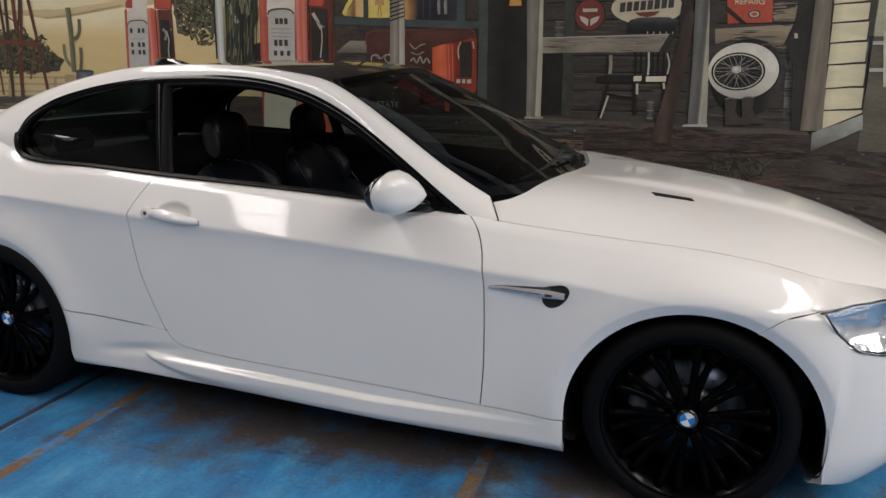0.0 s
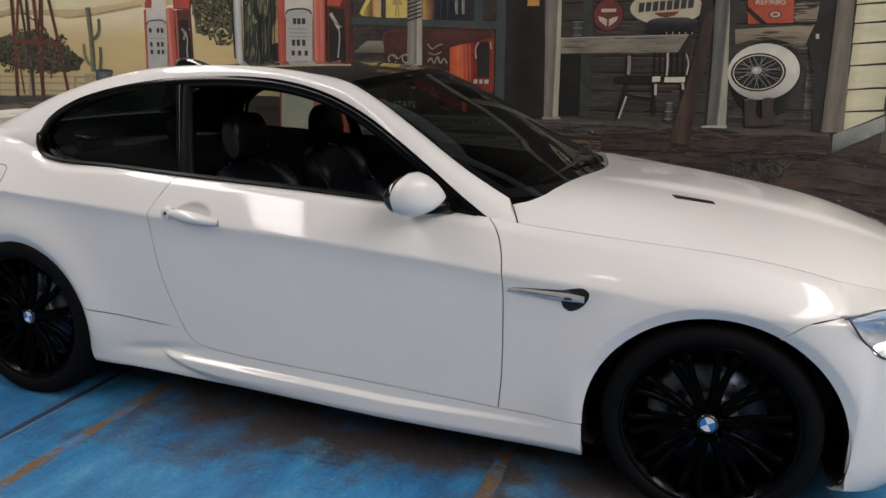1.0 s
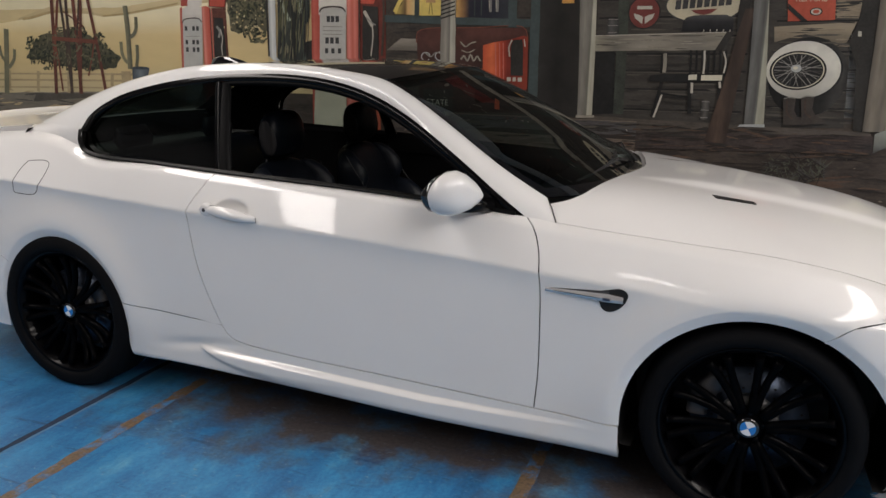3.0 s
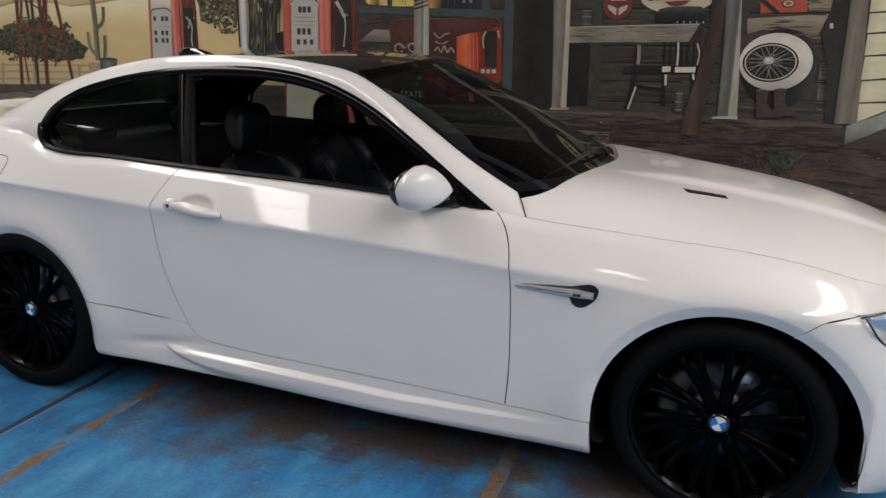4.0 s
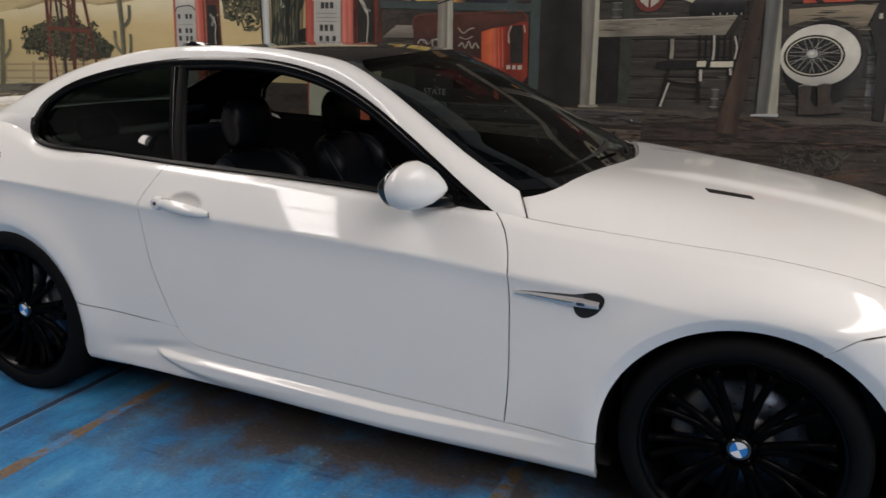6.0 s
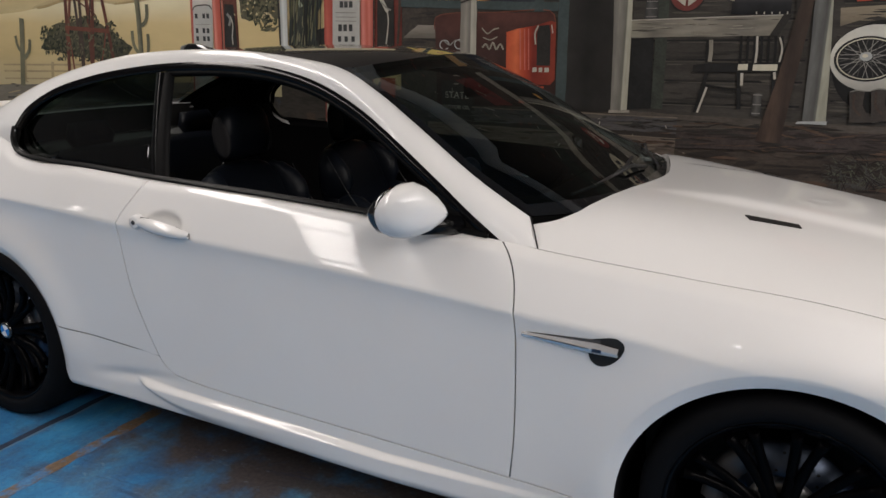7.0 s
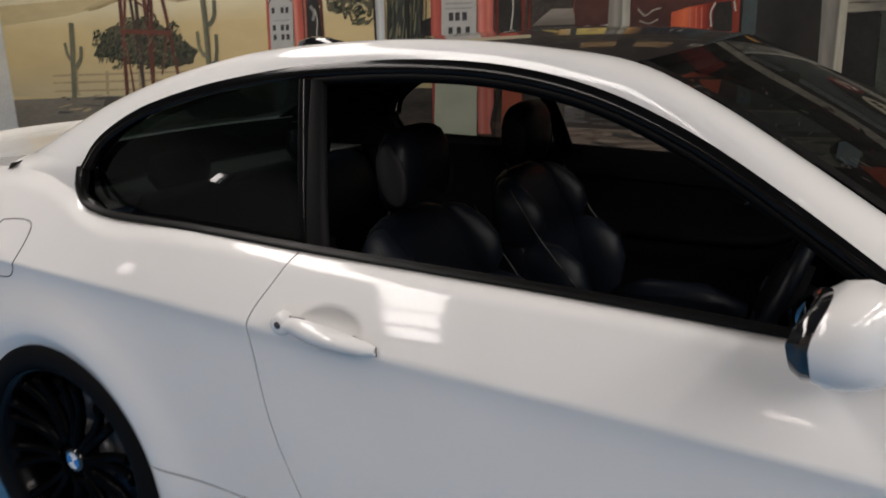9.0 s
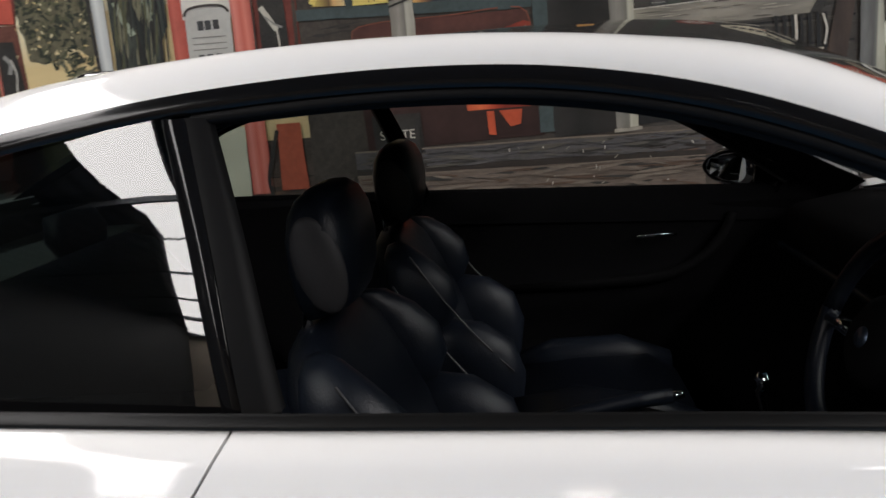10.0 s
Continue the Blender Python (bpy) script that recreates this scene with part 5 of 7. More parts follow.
dabs("mud_texture", (EARTHRED, MUD, BOARDDK, MUD, EARTHLT), (0.32, 0.72, 1.96, 0.885), 150, (0.06, 0.28), (0.006, 0.020), 8.5, 0.0, 0.10, 32)
dabs("drip_texture", (GREYWOOD, PALE), (1.05, 0.78, 1.95, 0.99), 18, (0.010, 0.035), (0.003, 0.006), 11.0, 1.4, 0.5, 33)
dabs("pebble_texture", (EARTHLT, BOARDDK), (-1.2, 0.05, 5.6, 0.92), 200, (0.010, 0.05), (0.004, 0.012), 3.4, 0.0, 0.3, 4)
dabs("yard_texture", (DIRTDK, EARTHLT, TAN), (-4.1, 0.5, -1.4, 1.05), 240, (0.05, 0.30), (0.006, 0.022), 2.2, 0.03, 0.10, 5)
dabs("porch_texture", (EARTHDK, BOARDDK, EARTHRED, EARTHDK), (1.6, 0.83, 3.42, 1.0), 200, (0.04, 0.22), (0.004, 0.014), 6.2, 0.02, 0.12, 6)
dabs("tumbleweed_texture", (OLIVEDK, DKGREY, EARTHDK), (2.80, 0.62, 3.22, 0.88), 150, (0.05, 0.16), (0.003, 0.007), 5.5, 0.2, 1.0, 7, lambda x, z: ((x - 3.0) / 0.19) ** 2 + ((z - 0.755) / 0.09) ** 2 < 1)
# weathered boards of porch and shop
dabs("board_texture", (BOARDDK, BOARDLT, BOARDDK), (1.89, 1.06, 2.60, 2.2), 100, (0.06, 0.32), (0.004, 0.016), 3.6, 0.0, 0.03, 8)
dabs("board_texture", (BOARDDK, BOARDLT, BOARDDK), (2.78, 1.05, 3.30, 1.50), 100, (0.05, 0.24), (0.004, 0.014), 3.6, 0.0, 0.03, 9)
dabs("board_texture", (TANWOOD, BOARDDK, BOARDLT), (2.80, 1.52, 3.28, 2.0), 90, (0.05, 0.24), (0.004, 0.014), 4.2, 0.0, 0.03, 10)
dabs("shop_texture", (DARK, BROWNDK, BOARDDK), (0.10, 1.40, 1.20, 1.70), 90, (0.05, 0.25), (0.005, 0.02), 3.4, 0.0, 0.08, 11)
dabs("rail_grain", (BOARDLT, GREYWOOD), (1.67, 1.495, 2.48, 1.585), 22, (0.06, 0.25), (0.003, 0.008), 6.3, 0.0, 0.03, 12)
# sky, hills and leaves
dabs("sky_texture", (SKYWARM, SKYCOOL, SKYPAINT), (-4.6, 1.85, -0.95, 2.6), 70, (0.35, 1.1), (0.03, 0.10), 1.1, 0.05, 0.07, 18)
dabs("leaf_texture", (LEAFDK, LEAF, LEAFDK, LEAFLT), (-1.42, 1.50, -0.94, 2.3), 620, (0.025, 0.06), (0.010, 0.022), 3.3, 0.6, 1.0, 19, lambda x, z: ((x + 1.125) / 0.20) ** 2 + ((z - 1.90) / 0.34) ** 2 < 1 or ((x + 1.06) / 0.11) ** 2 + ((z - 1.545) / 0.06) ** 2 < 1)
dabs("sky_fleck_texture", (SKYWARM, SKYCOOL), (-1.38, 1.60, -0.96, 2.1), 60, (0.012, 0.03), (0.006, 0.014), 4.8, 0.5, 1.0, 20)
dabs("bush_texture", (LEAFDK, LEAF, LEAFDK, LEAFLT), (-3.62, 1.24, -2.45, 1.62), 420, (0.025, 0.07), (0.010, 0.024), 3.6, 0.7, 0.8, 21, lambda x, z: ((x + 3.03) / 0.52) ** 2 + ((z - 1.40) / (0.15 + 0.09 * math.exp(-((x + 3.0) / 0.3) ** 2))) ** 2 < 1 + 0.8 * noise.noise(Vector((x * 7, 1, z * 7))))
dabs("cactus_texture", (DARK, CACT, LEAF), (-0.84, 1.38, -0.60, 1.94), 60, (0.06, 0.25), (0.006, 0.018), 5.4, 1.45, 0.08, 22)

# ---------------------------------------------------------------- the car: shape of the body
# x runs forward from the rear axle, s = -1 is the driver's side
WB = 2.761
RF, RR = 0.330, 0.339
ARCH = ((2.766, 0.303, 0.389, 1.023), (-0.002, 0.322, 0.353, 0.92))

crease_z = smooth_table([(-0.990, 0.915), (-0.265, 0.901), (0.199, 0.874), (0.501, 0.856), (0.835, 0.834), (1.362, 0.811), (1.872, 0.780), (2.095, 0.762), (2.362, 0.749), (2.778, 0.736), (3.202, 0.727)])
# height and half width of the upper edge of the body side
top_edge = smooth_table([(-0.991, 1.026, 0.680), (-0.719, 1.045, 0.685), (-0.350, 1.085, 0.675), (-0.118, 1.084, 0.712), (0.038, 1.052, 0.757), (0.129, 1.014, 0.793), (0.468, 1.001, 0.800), (0.774, 0.987, 0.800),
                         (1.359, 0.969, 0.800), (1.708, 0.952, 0.797), (2.011, 0.926, 0.792), (2.114, 0.914, 0.787), (2.508, 0.883, 0.772), (2.813, 0.860, 0.760), (3.007, 0.828, 0.748), (3.115, 0.799, 0.740), (3.280, 0.749, 0.730)])
nose_len = smooth_table([(0.1, 0.57), (0.2, 0.61), (0.35, 0.645), (0.5, 0.655), (0.63, 0.635), (0.74, 0.575), (0.84, 0.47)])
NOSE0, TAIL0, NEXP = 2.9, -0.2, 3.2


def end_taper(x, z):
    if x > NOSE0:
        q = min(1.0, (x - NOSE0) / nose_len(z)[0])
        return (1 - q ** NEXP) ** (1 / NEXP)
    if x < TAIL0:
        q = min(1.0, (TAIL0 - x) / (0.865 - 0.12 * max(0.0, z - 0.8)))
        return (1 - q ** 3.0) ** (1 / 3.0)
    return 1.0


def half_width(x, z):
    """Half width of the body side at a place along the car and a height."""
    soft = min(1.0, max(0.0, (x - 2.30) / 0.45))
    soft = soft * soft * (3 - 2 * soft)
    c = crease_z(x)[0] - 0.020 * soft
    zt, wt = top_edge(x)
    wc = 0.889
    strong = 1.0 if x < 2.2 else max(0.15, 1 - (x - 2.2) / 0.35)
    if z >= c:
        s = (z - c) / max(0.05, zt - c)
        fall = wc - wt
        roll = max(0.0, (s - 0.82) / 0.18)
        sharp, round_off = 0.66 * s + 0.14 * s * s, 0.14 * s + 0.66 * s * s
        w = wc - fall * (sharp * (1 - soft) + round_off * soft + 0.20 * roll * roll)
    else:
        d = c - z
        w = wc - 0.011 * strong * (1 - math.exp(-d / 0.035)) - 0.05 * d * d
    for cx, cz, r, k in ARCH:
        dist = math.hypot((x - cx) / k, z - cz)
        if dist > r - 0.03 and z > 0.16:
            fade = min(1.0, max(0.0, (z - 0.16) / 0.22))
            fade = fade * fade * (3 - 2 * fade)
            w += fade * (0.012 if cx > 1 else 0.019) * math.exp(-((dist - r - 0.05) / (0.075 if cx > 1 else 0.09)) ** 2)
            w -= fade * 0.010 * min(1.0, max(0.0, 1 - (dist - r) / 0.035))
    # dish behind the door handle
    dish = 1 - ((x - 0.889) / 0.074) ** 2 - ((z - 0.862) / 0.039) ** 2
    if dish > 0:
        w -= 0.020 * dish ** 0.8
    return w * end_taper(x, z)


def sill_width(x, z):
    """Half width of the skirt under the doors, with its blade."""
    w = half_width(x, z)
    step = lambda v: (lambda c: c * c * (3 - 2 * c))(min(1.0, max(0.0, v)))
    line = 0.294 - 0.040 * min(1.0, max(0.0, (x - 0.69) / 1.0))
    lead = step((x - 0.90) / 0.80)
    low = 0.165 + 0.129 * math.exp(-max(0.0, x - 0.67) / 0.15)
    # the blade swells out of the panel in front of a slanting edge
    w += 0.019 * step((line - z) / 0.022) * (lead + (1 - lead) * step((z - low) / (0.030 + 0.06 * max(0.0, x - 0.68)))) * step((x - 0.640) / 0.05) * step((2.40 - x) / 0.8)
    # scoop that leads to the blade's tip
    w -= 0.010 * math.exp(-((z - (0.268 + 0.12 * (x - 0.47))) / 0.022) ** 2) * step((x - 0.42) / 0.25) * step((0.98 - x) / 0.28)
    under = max(0.0, 0.208 - 0.014 * (x - 0.6) - z) / 0.05
    w -= 0.035 * under * under
    return w


def on_side(G, s, f=half_width):
    return [[(p[0], s * f(p[0], p[1]), p[1]) for p in row] for row in G]


GAP = 0.0022


def shift(pts, dx, dz):
    return [(p[0] + dx, p[1] + dz) for p in pts]


DOOR_FRONT = [(2.081, 0.278), (2.090, 0.408), (2.090, 0.581), (2.084, 0.731), (2.068, 0.838), (2.039, 0.901), (2.010, 0.926)]
DOOR_REAR = [(0.864, 0.341), (0.827, 0.371), (0.804, 0.410), (0.757, 0.514), (0.720, 0.618), (0.698, 0.733), (0.689, 0.847), (0.698, 0.872), (0.738, 0.934), (0.773, 0.988)]
DOOR_LOW = [(0.864, 0.341), (0.913, 0.330), (0.981, 0.323), (1.149, 0.313), (1.559, 0.299), (2.081, 0.278)]
BELT = [(0.773, 0.988), (1.083, 0.978), (1.357, 0.969), (1.704, 0.952), (2.010, 0.926)]
QUARTER_SEAM = [(0.813, 0.394), (0.670, 0.404), (0.477, 0.4155), (0.303, 0.430)]


def arch_arc(k, a0, a1, n, dr=0.0):
    cx, cz, r, kx = ARCH[k]
    return [(cx + kx * (r + dr) * math.cos(math.radians(a0 + (a1 - a0) * i / (n - 1))), cz + (r + dr) * math.sin(math.radians(a0 + (a1 - a0) * i / (n - 1)))) for i in range(n)]


car = thing("car", "white two-door coupe with black roof and black wheels, driver's window down", "car")
SIDES = (-1, 1)
near_door = {}
wing_grid = {}


def seam_strip(name, pts, s, f=half_width, width=0.02):
    """Dark rubber behind a shut line."""
    P = spline(pts, 60)
    G = []
    for i, p in enumerate(P):
        d = P[min(i + 1, 59)] - P[max(i - 1, 0)]
        nrm = np.array((-d[1], d[0])) / max(1e-6, np.hypot(*d))
        G.append([(q[0], s * (f(q[0], q[1]) - 0.011), q[1]) for q in (p - nrm * width / 2, p + nrm * width / 2)])
    return part(name, sheet(G, (0, s, 0)), DARKHOLE, car)


for s in SIDES:
    out = (0, s, 0)
    # door skin
    lo = spline(shift(DOOR_LOW, 0, GAP), 170)
    hi = spline(BELT, 170)
    le = spline(shift(DOOR_REAR, GAP, 0), 84)
    ri = spline(shift(DOOR_FRONT, -GAP, 0), 84)
    lo[0], hi[0], lo[-1], hi[-1] = le[0], le[-1], ri[0], ri[-1]
    door = part("door", sheet(on_side(coons(lo, hi, le, ri), s), out, 0.014), WHITE, car, "white door with a pressed crease and open window")
    near_door[s] = door
    # front wing
    low = [(2.081 + GAP, 0.278 + GAP), (2.223, 0.273 + GAP), (2.367, 0.268 + GAP)]
    arc = arch_arc(0, 184.5, 65.0, 60)
    lo = np.vstack([poly(low, 14)[:-1], poly(arc, 60)])
    n = len(lo)
    hi = poly([(2.010 + GAP, 0.926), *((x, top_edge(x)[0] - 0.0006) for x in np.linspace(2.10, 3.092, 60))], n)
    le = spline(shift(DOOR_FRONT, GAP, 0), 60)
    ri = np.vstack([spline([arc[-1], (3.002, 0.711), (3.088, 0.7365)], 46), poly([(3.090, 0.739), (3.092, top_edge(3.092)[0] - 0.0006)], 14)])
    lo[0], hi[0], lo[-1], hi[-1] = le[0], le[-1], ri[0], ri[-1]
    wing_grid[s] = on_side(coons(lo, hi, le, ri), s)
    # rear quarter
    rear_cut = [r for r in DOOR_REAR if r[1] >= 0.40]
    lo = spline(shift([(0.813, 0.394), (0.670, 0.404), (0.5, 0.4143)], 0, GAP), 40)
    hi = poly([(0.773 - GAP, 0.988), (0.5, 1.0)], 40)
    le = spline(shift([(0.813, 0.394), *rear_cut], -GAP, 0), 72)
    ri = poly([(0.5, 0.4143 + GAP), (0.5, 1.0)], 72)
    lo[0], hi[0], lo[-1], hi[-1] = le[0], le[-1], ri[0], ri[-1]
    cols = [list(c) for c in zip(*coons(lo, hi, le, ri))]
    crown = spline([(0.5, 1.0), (0.469, 1.001), (0.166, 1.013), (0.083, 1.040), (0.018, 1.057), (-0.121, 1.082), (-0.352, 1.084), (-0.772, 1.041)], 120)[::-1]
    cx, cz, r, kx = ARCH[1]
    for x in (*np.linspace(0.5, 0.33, 24)[1:], *np.linspace(0.33, 0.25, 36)[1:], *np.linspace(0.25, -0.25, 70)[1:], *np.linspace(-0.25, -0.752, 54)[1:]):
        if x > 0.303:
            zl = float(np.interp(x, [0.303, 0.477, 0.5], [0.430, 0.4155, 0.4143])) + GAP
        elif x > -0.27:
            zl = cz + math.sqrt(max(0.0, r * r - ((x - cx) / kx) ** 2))
        else:
            zl = float(np.interp(-x, [0.27, 0.412, 0.600, 0.725, 0.76], [0.530, 0.614, 0.714, 0.774, 0.79]))
        zh = float(np.interp(x, crown[:, 0], crown[:, 1]))
        cols.append([(x, zl + (zh - zl) * v) for v in np.linspace(0, 1, 72)])
    part("quarter_panel", sheet(on_side(cols, s), out, 0.016), WHITE, car, "white rear quarter with flared arch")
    # side skirt
    n = 230
    lo = spline([(0.337, 0.188), (0.378, 0.187), (0.572, 0.193), (0.864, 0.185), (1.360, 0.172), (1.764, 0.158), (2.10, 0.147), (2.371, 0.139)], n)
    hi = spline([(0.303, 0.430 - GAP), (0.477, 0.4155 - GAP), (0.670, 0.404 - GAP), (0.807, 0.395 - GAP), (0.830, 0.364), (0.864, 0.338), (0.913, 0.330 - GAP), (0.981, 0.323 - GAP), (1.149, 0.313 - GAP), (1.559, 0.299 - GAP), (2.081, 0.278 - GAP), (2.367, 0.268 - GAP)], n)
    le = spline([lo[0], (0.324, 0.283), (0.317, 0.346), hi[0]], 64)
    ri = poly([lo[-1], hi[-1]], 64)
    part("side_skirt", sheet(on_side(coons(lo, hi, le, ri), s, sill_width), out, 0.022), WHITE, car, "white side skirt with a sharp blade")
    for nm, pts in (("shut_line", DOOR_FRONT), ("shut_line", DOOR_REAR), ("shut_line", DOOR_LOW), ("shut_line", QUARTER_SEAM), ("shut_line", [(2.081, 0.278), (2.367, 0.268)]), ("shut_line", [(2.935, 0.664), (3.002, 0.711), (3.090, 0.7365)])):
        seam_strip(nm, pts, s)
    for pts in (QUARTER_SEAM,):
        part("shut_line", tube([(p[0], s * (half_width(p[0], p[1]) - 0.0006), p[1]) for p in spline(pts, 40)], 0.0007, 6), DARKHOLE, car)
    # arch liners
    for k in (0, 1):
        cx, cz, r, kx = ARCH[k]
        G = []
        for y in (0.868, 0.60, 0.50):
            G.append([(cx + (kx * r + (0.004 if y > 0.8 else 0.0)) * math.cos(a), s * y, max(0.205, cz + (r + 0.004) * math.sin(a))) for a in np.linspace(math.radians(-28), math.radians(208), 50)])
        part("arch_liner", sheet(G, (0, 0, -1)), DARKHOLE, car)
        bm = bmesh.new()
        disc(bm, (cx, s * 0.50, cz), (0, s, 0), r, 40)
        part("arch_liner", bm, DARKHOLE, car)


# front bumper, lamps and rear bumper follow the rounded ends in plan
def nose_point(theta, z, grow=0.0):
    L = nose_len(z)[0] + grow
    w = half_width(NOSE0, z) + grow
    c, sn = math.cos(theta), math.sin(theta)
    return (NOSE0 + L * abs(c) ** (2 / NEXP), w * math.copysign(abs(sn) ** (2 / NEXP), sn), z)


def nose_theta(x, z):
    q = min(1.0, max(0.0, (x - NOSE0) / nose_len(z)[0]))
    return math.acos(q ** (NEXP / 2))


hood_mid = smooth_table([(2.246, 1.018), (2.402, 1.004), (2.665, 0.978), (2.877, 0.951), (3.091, 0.910), (3.308, 0.851), (3.473, 0.789), (3.607, 0.725)])


def hood_edge(x):
    zt, wt = top_edge(min(x, 3.094))
    if x > 3.094:
        zt = float(np.interp(x, [3.094, 3.25, 3.42], [top_edge(3.094)[0], 0.777, 0.738]))
        wt = 0.74
    return wt * end_taper(x, zt) - GAP, zt


lamp_low = table([(3.006, 0.738), (3.107, 0.737), (3.152, 0.672), (3.212, 0.624), (3.290, 0.612), (3.494, 0.629), (3.656, 0.647)])
lamp_high = table([(3.006, 0.738), (3.107, 0.739), (3.180, 0.761), (3.271, 0.769), (3.367, 0.763), (3.541, 0.740)])

for s in SIDES:
    # bumper half: from the arch to the middle of the nose
    cols = []
    for i in range(70):
        u = i / 69
        if u < 0.45:
            v = u / 0.45
            x = 2.934 + 0.217 * v / 0.7 if v < 0.7 else 3.151 + 0.022 * (v - 0.7) / 0.3
            th = None
        else:
            th0 = nose_theta(3.173, 0.5)
            th = th0 * (1 - (u - 0.45) / 0.55)
            x = nose_point(th, 0.5)[0]
        col = []
        if x < 3.169 and th is None:
            cx, cz, r, kx = ARCH[0]
            zl = cz + math.sqrt(max(0.0, r * r - ((min(x, 3.1635) - cx) / kx) ** 2))
            t = min(1.0, max(0.0, (x - 3.1585) / 0.008))
            low_z = zl * (1 - t) + 0.192 * t
        else:
            low_z = 0.182 - 0.03 * min(1.0, max(0.0, (x - 3.17) / 0.25))
        bx = [2.934, 3.002, 3.090]
        top_z = float(np.interp(x, bx, [0.656 - GAP, 0.711 - GAP, 0.7365 - GAP])) if x <= 3.090 else lamp_low(x)[0] - GAP
        if th is not None and abs(math.sin(th)) < 0.35:
            top_z = 0.645 + 0.02 * (1 - abs(math.sin(th)) / 0.35)
        low_z = min(low_z, top_z - 0.002)
        for j in range(30):
            z = low_z + (top_z - low_z) * j / 29
            if th is None:
                col.append((x, s * half_width(x, z), z))
            else:
                px, py, pz = nose_point(th, z)
                tuck = 0.03 * max(0.0, (0.3 - z) / 0.1) ** 2
                col.append((px - tuck, s * py, z))
        cols.append(col)
    part("front_bumper", sheet(cols, (1, s * 0.5, 0), 0.012), WHITE, car, "white front bumper cover")
    # lower intake and lamp
    bm = bmesh.new()
    G = [[nose_point(th, z, 0.004) for th in np.linspace(0.02, 0.62, 16)] for z in np.linspace(0.22, 0.40, 8)]
    G = [[(p[0], s * p[1], p[2]) for p in row] for row in G]
    part("lower_intake", sheet(G, (1, 0, 0), 0.01), DARKHOLE, car)
    lens, back = [], []
    for i in range(28):
        x = 3.093 + (3.40 - 3.093) * i / 27
        th = nose_theta(x, 0.66)
        a, b = lamp_low(x)[0] + 0.002, max(lamp_high(x)[0], lamp_low(x)[0] + 0.006)
        row, row2 = [], []
        for j in range(12):
            z = a + (b - a) * j / 11
            th2 = nose_theta(min(x, NOSE0 + nose_len(z)[0] * 0.985), z)
            p = nose_point(th2, z)
            row.append((p[0], s * p[1], z))
            flute = 0.008 * (0.5 + noise.noise(Vector((i * 0.35, j * 0.55, 4.0 + s)))) * min(1.0, i / 4)
            row2.append((p[0] - 0.012 - 0.02 * math.sin(math.pi * j / 11) - flute, s * (p[1] - 0.012 - flute - 0.04 * math.sin(math.pi * j / 11) * min(1.0, i / 4)), z))
        lens.append(row)
        back.append(row2)
    lamp = part("headlamp", sheet(back, (1, s, 0)), REFLECTOR, car, "clear headlamp with chrome reflector")
    part("lens", sheet(lens, (1, s, 0)), LAMPCLEAR, lamp, "clear headlamp lens")
    for cx, cyy in ((3.235, 0.765), (3.33, 0.66)):
        bm = bmesh.new()
        ring(bm, (cx, s * (cyy - 0.045), 0.686), (1, s * 0.6, 0), [(0.0, -0.012), (0.03, -0.01), (0.036, 0.0), (0.043, 0.012), (0.047, 0.005)], 28)
        part("projector", bm, CHROME, lamp)
    # black edge under the lamp
    edge = [nose_point(nose_theta(min(x, 3.4), lamp_low(x)[0]), lamp_low(x)[0], 0.001) for x in np.linspace(3.093, 3.4, 24)]
    part("lamp_gasket", tube([(p[0], s * p[1], p[2]) for p in edge], 0.0034, 6), GLOSSBLACK, lamp)
    edge = [nose_point(nose_theta(min(x, 3.4), lamp_high(x)[0]), lamp_high(x)[0], 0.0) for x in np.linspace(3.10, 3.4, 24)]
    part("lamp_gasket", tube([(p[0], s * p[1], p[2] - 0.001) for p in edge], 0.0035, 6), GLOSSBLACK, lamp)
    # the wing runs on above the lamp to the nose
    over = [[row[-1] for row in wing_grid[s][-14:]]]
    for x in np.linspace(3.0915, 3.43, 27)[1:]:
        ye, ze = hood_edge(x)
        zb = lamp_high(x)[0] + GAP
        row = []
        for k in range(14):
            z = zb + (ze - 0.0006 - zb) * k / 13
            p = nose_point(nose_theta(min(x, NOSE0 + nose_len(z)[0] * 0.985), z), z)
            u = (k / 13) ** 1.5
            join = min(1.0, max(0.0, (x - 3.0915) / 0.06))
            low_y = half_width(x, z) * (1 - join) + p[1] * join
            low_x = x * (1 - join) + p[0] * join
            row.append((x * u + low_x * (1 - u), s * (low_y * (1 - u) + (ye + 0.003) * u), z))
        over.append(row)
    bm = sheet(wing_grid[s], (0, s, 0))
    sheet(over, (0.3, s, 1), bm=bm)
    bmesh.ops.remove_doubles(bm, verts=bm.verts, dist=0.0003)
    bmesh.ops.recalc_face_normals(bm, faces=bm.faces)
    bm.normal_update()
    if sum((f.normal.y * f.calc_area() for f in bm.faces)) * s < 0:
        bmesh.ops.reverse_faces(bm, faces=bm.faces)
        bm.normal_update()
    lip(bm, 0.014)
    part("front_wing", bm, WHITE, car, "white front wing with flared arch")
    # kidney grille
    G = [[nose_point(th, z, 0.006) for th in np.linspace(0.05, 0.24, 8)] for z in np.linspace(0.63, 0.73, 6)]
    part("grille", sheet([[(p[0], s * p[1], p[2]) for p in row] for row in G], (1, 0, 0), 0.02), GLOSSBLACK, car)

# nose strip between bumper and bonnet
G = [[nose_point(th, z, -0.006) for th in np.linspace(-0.7, 0.7, 50)] for z in np.linspace(0.55, 0.755, 8)]
part("nose_panel", sheet(G, (1, 0, 0)), WHITE, car)


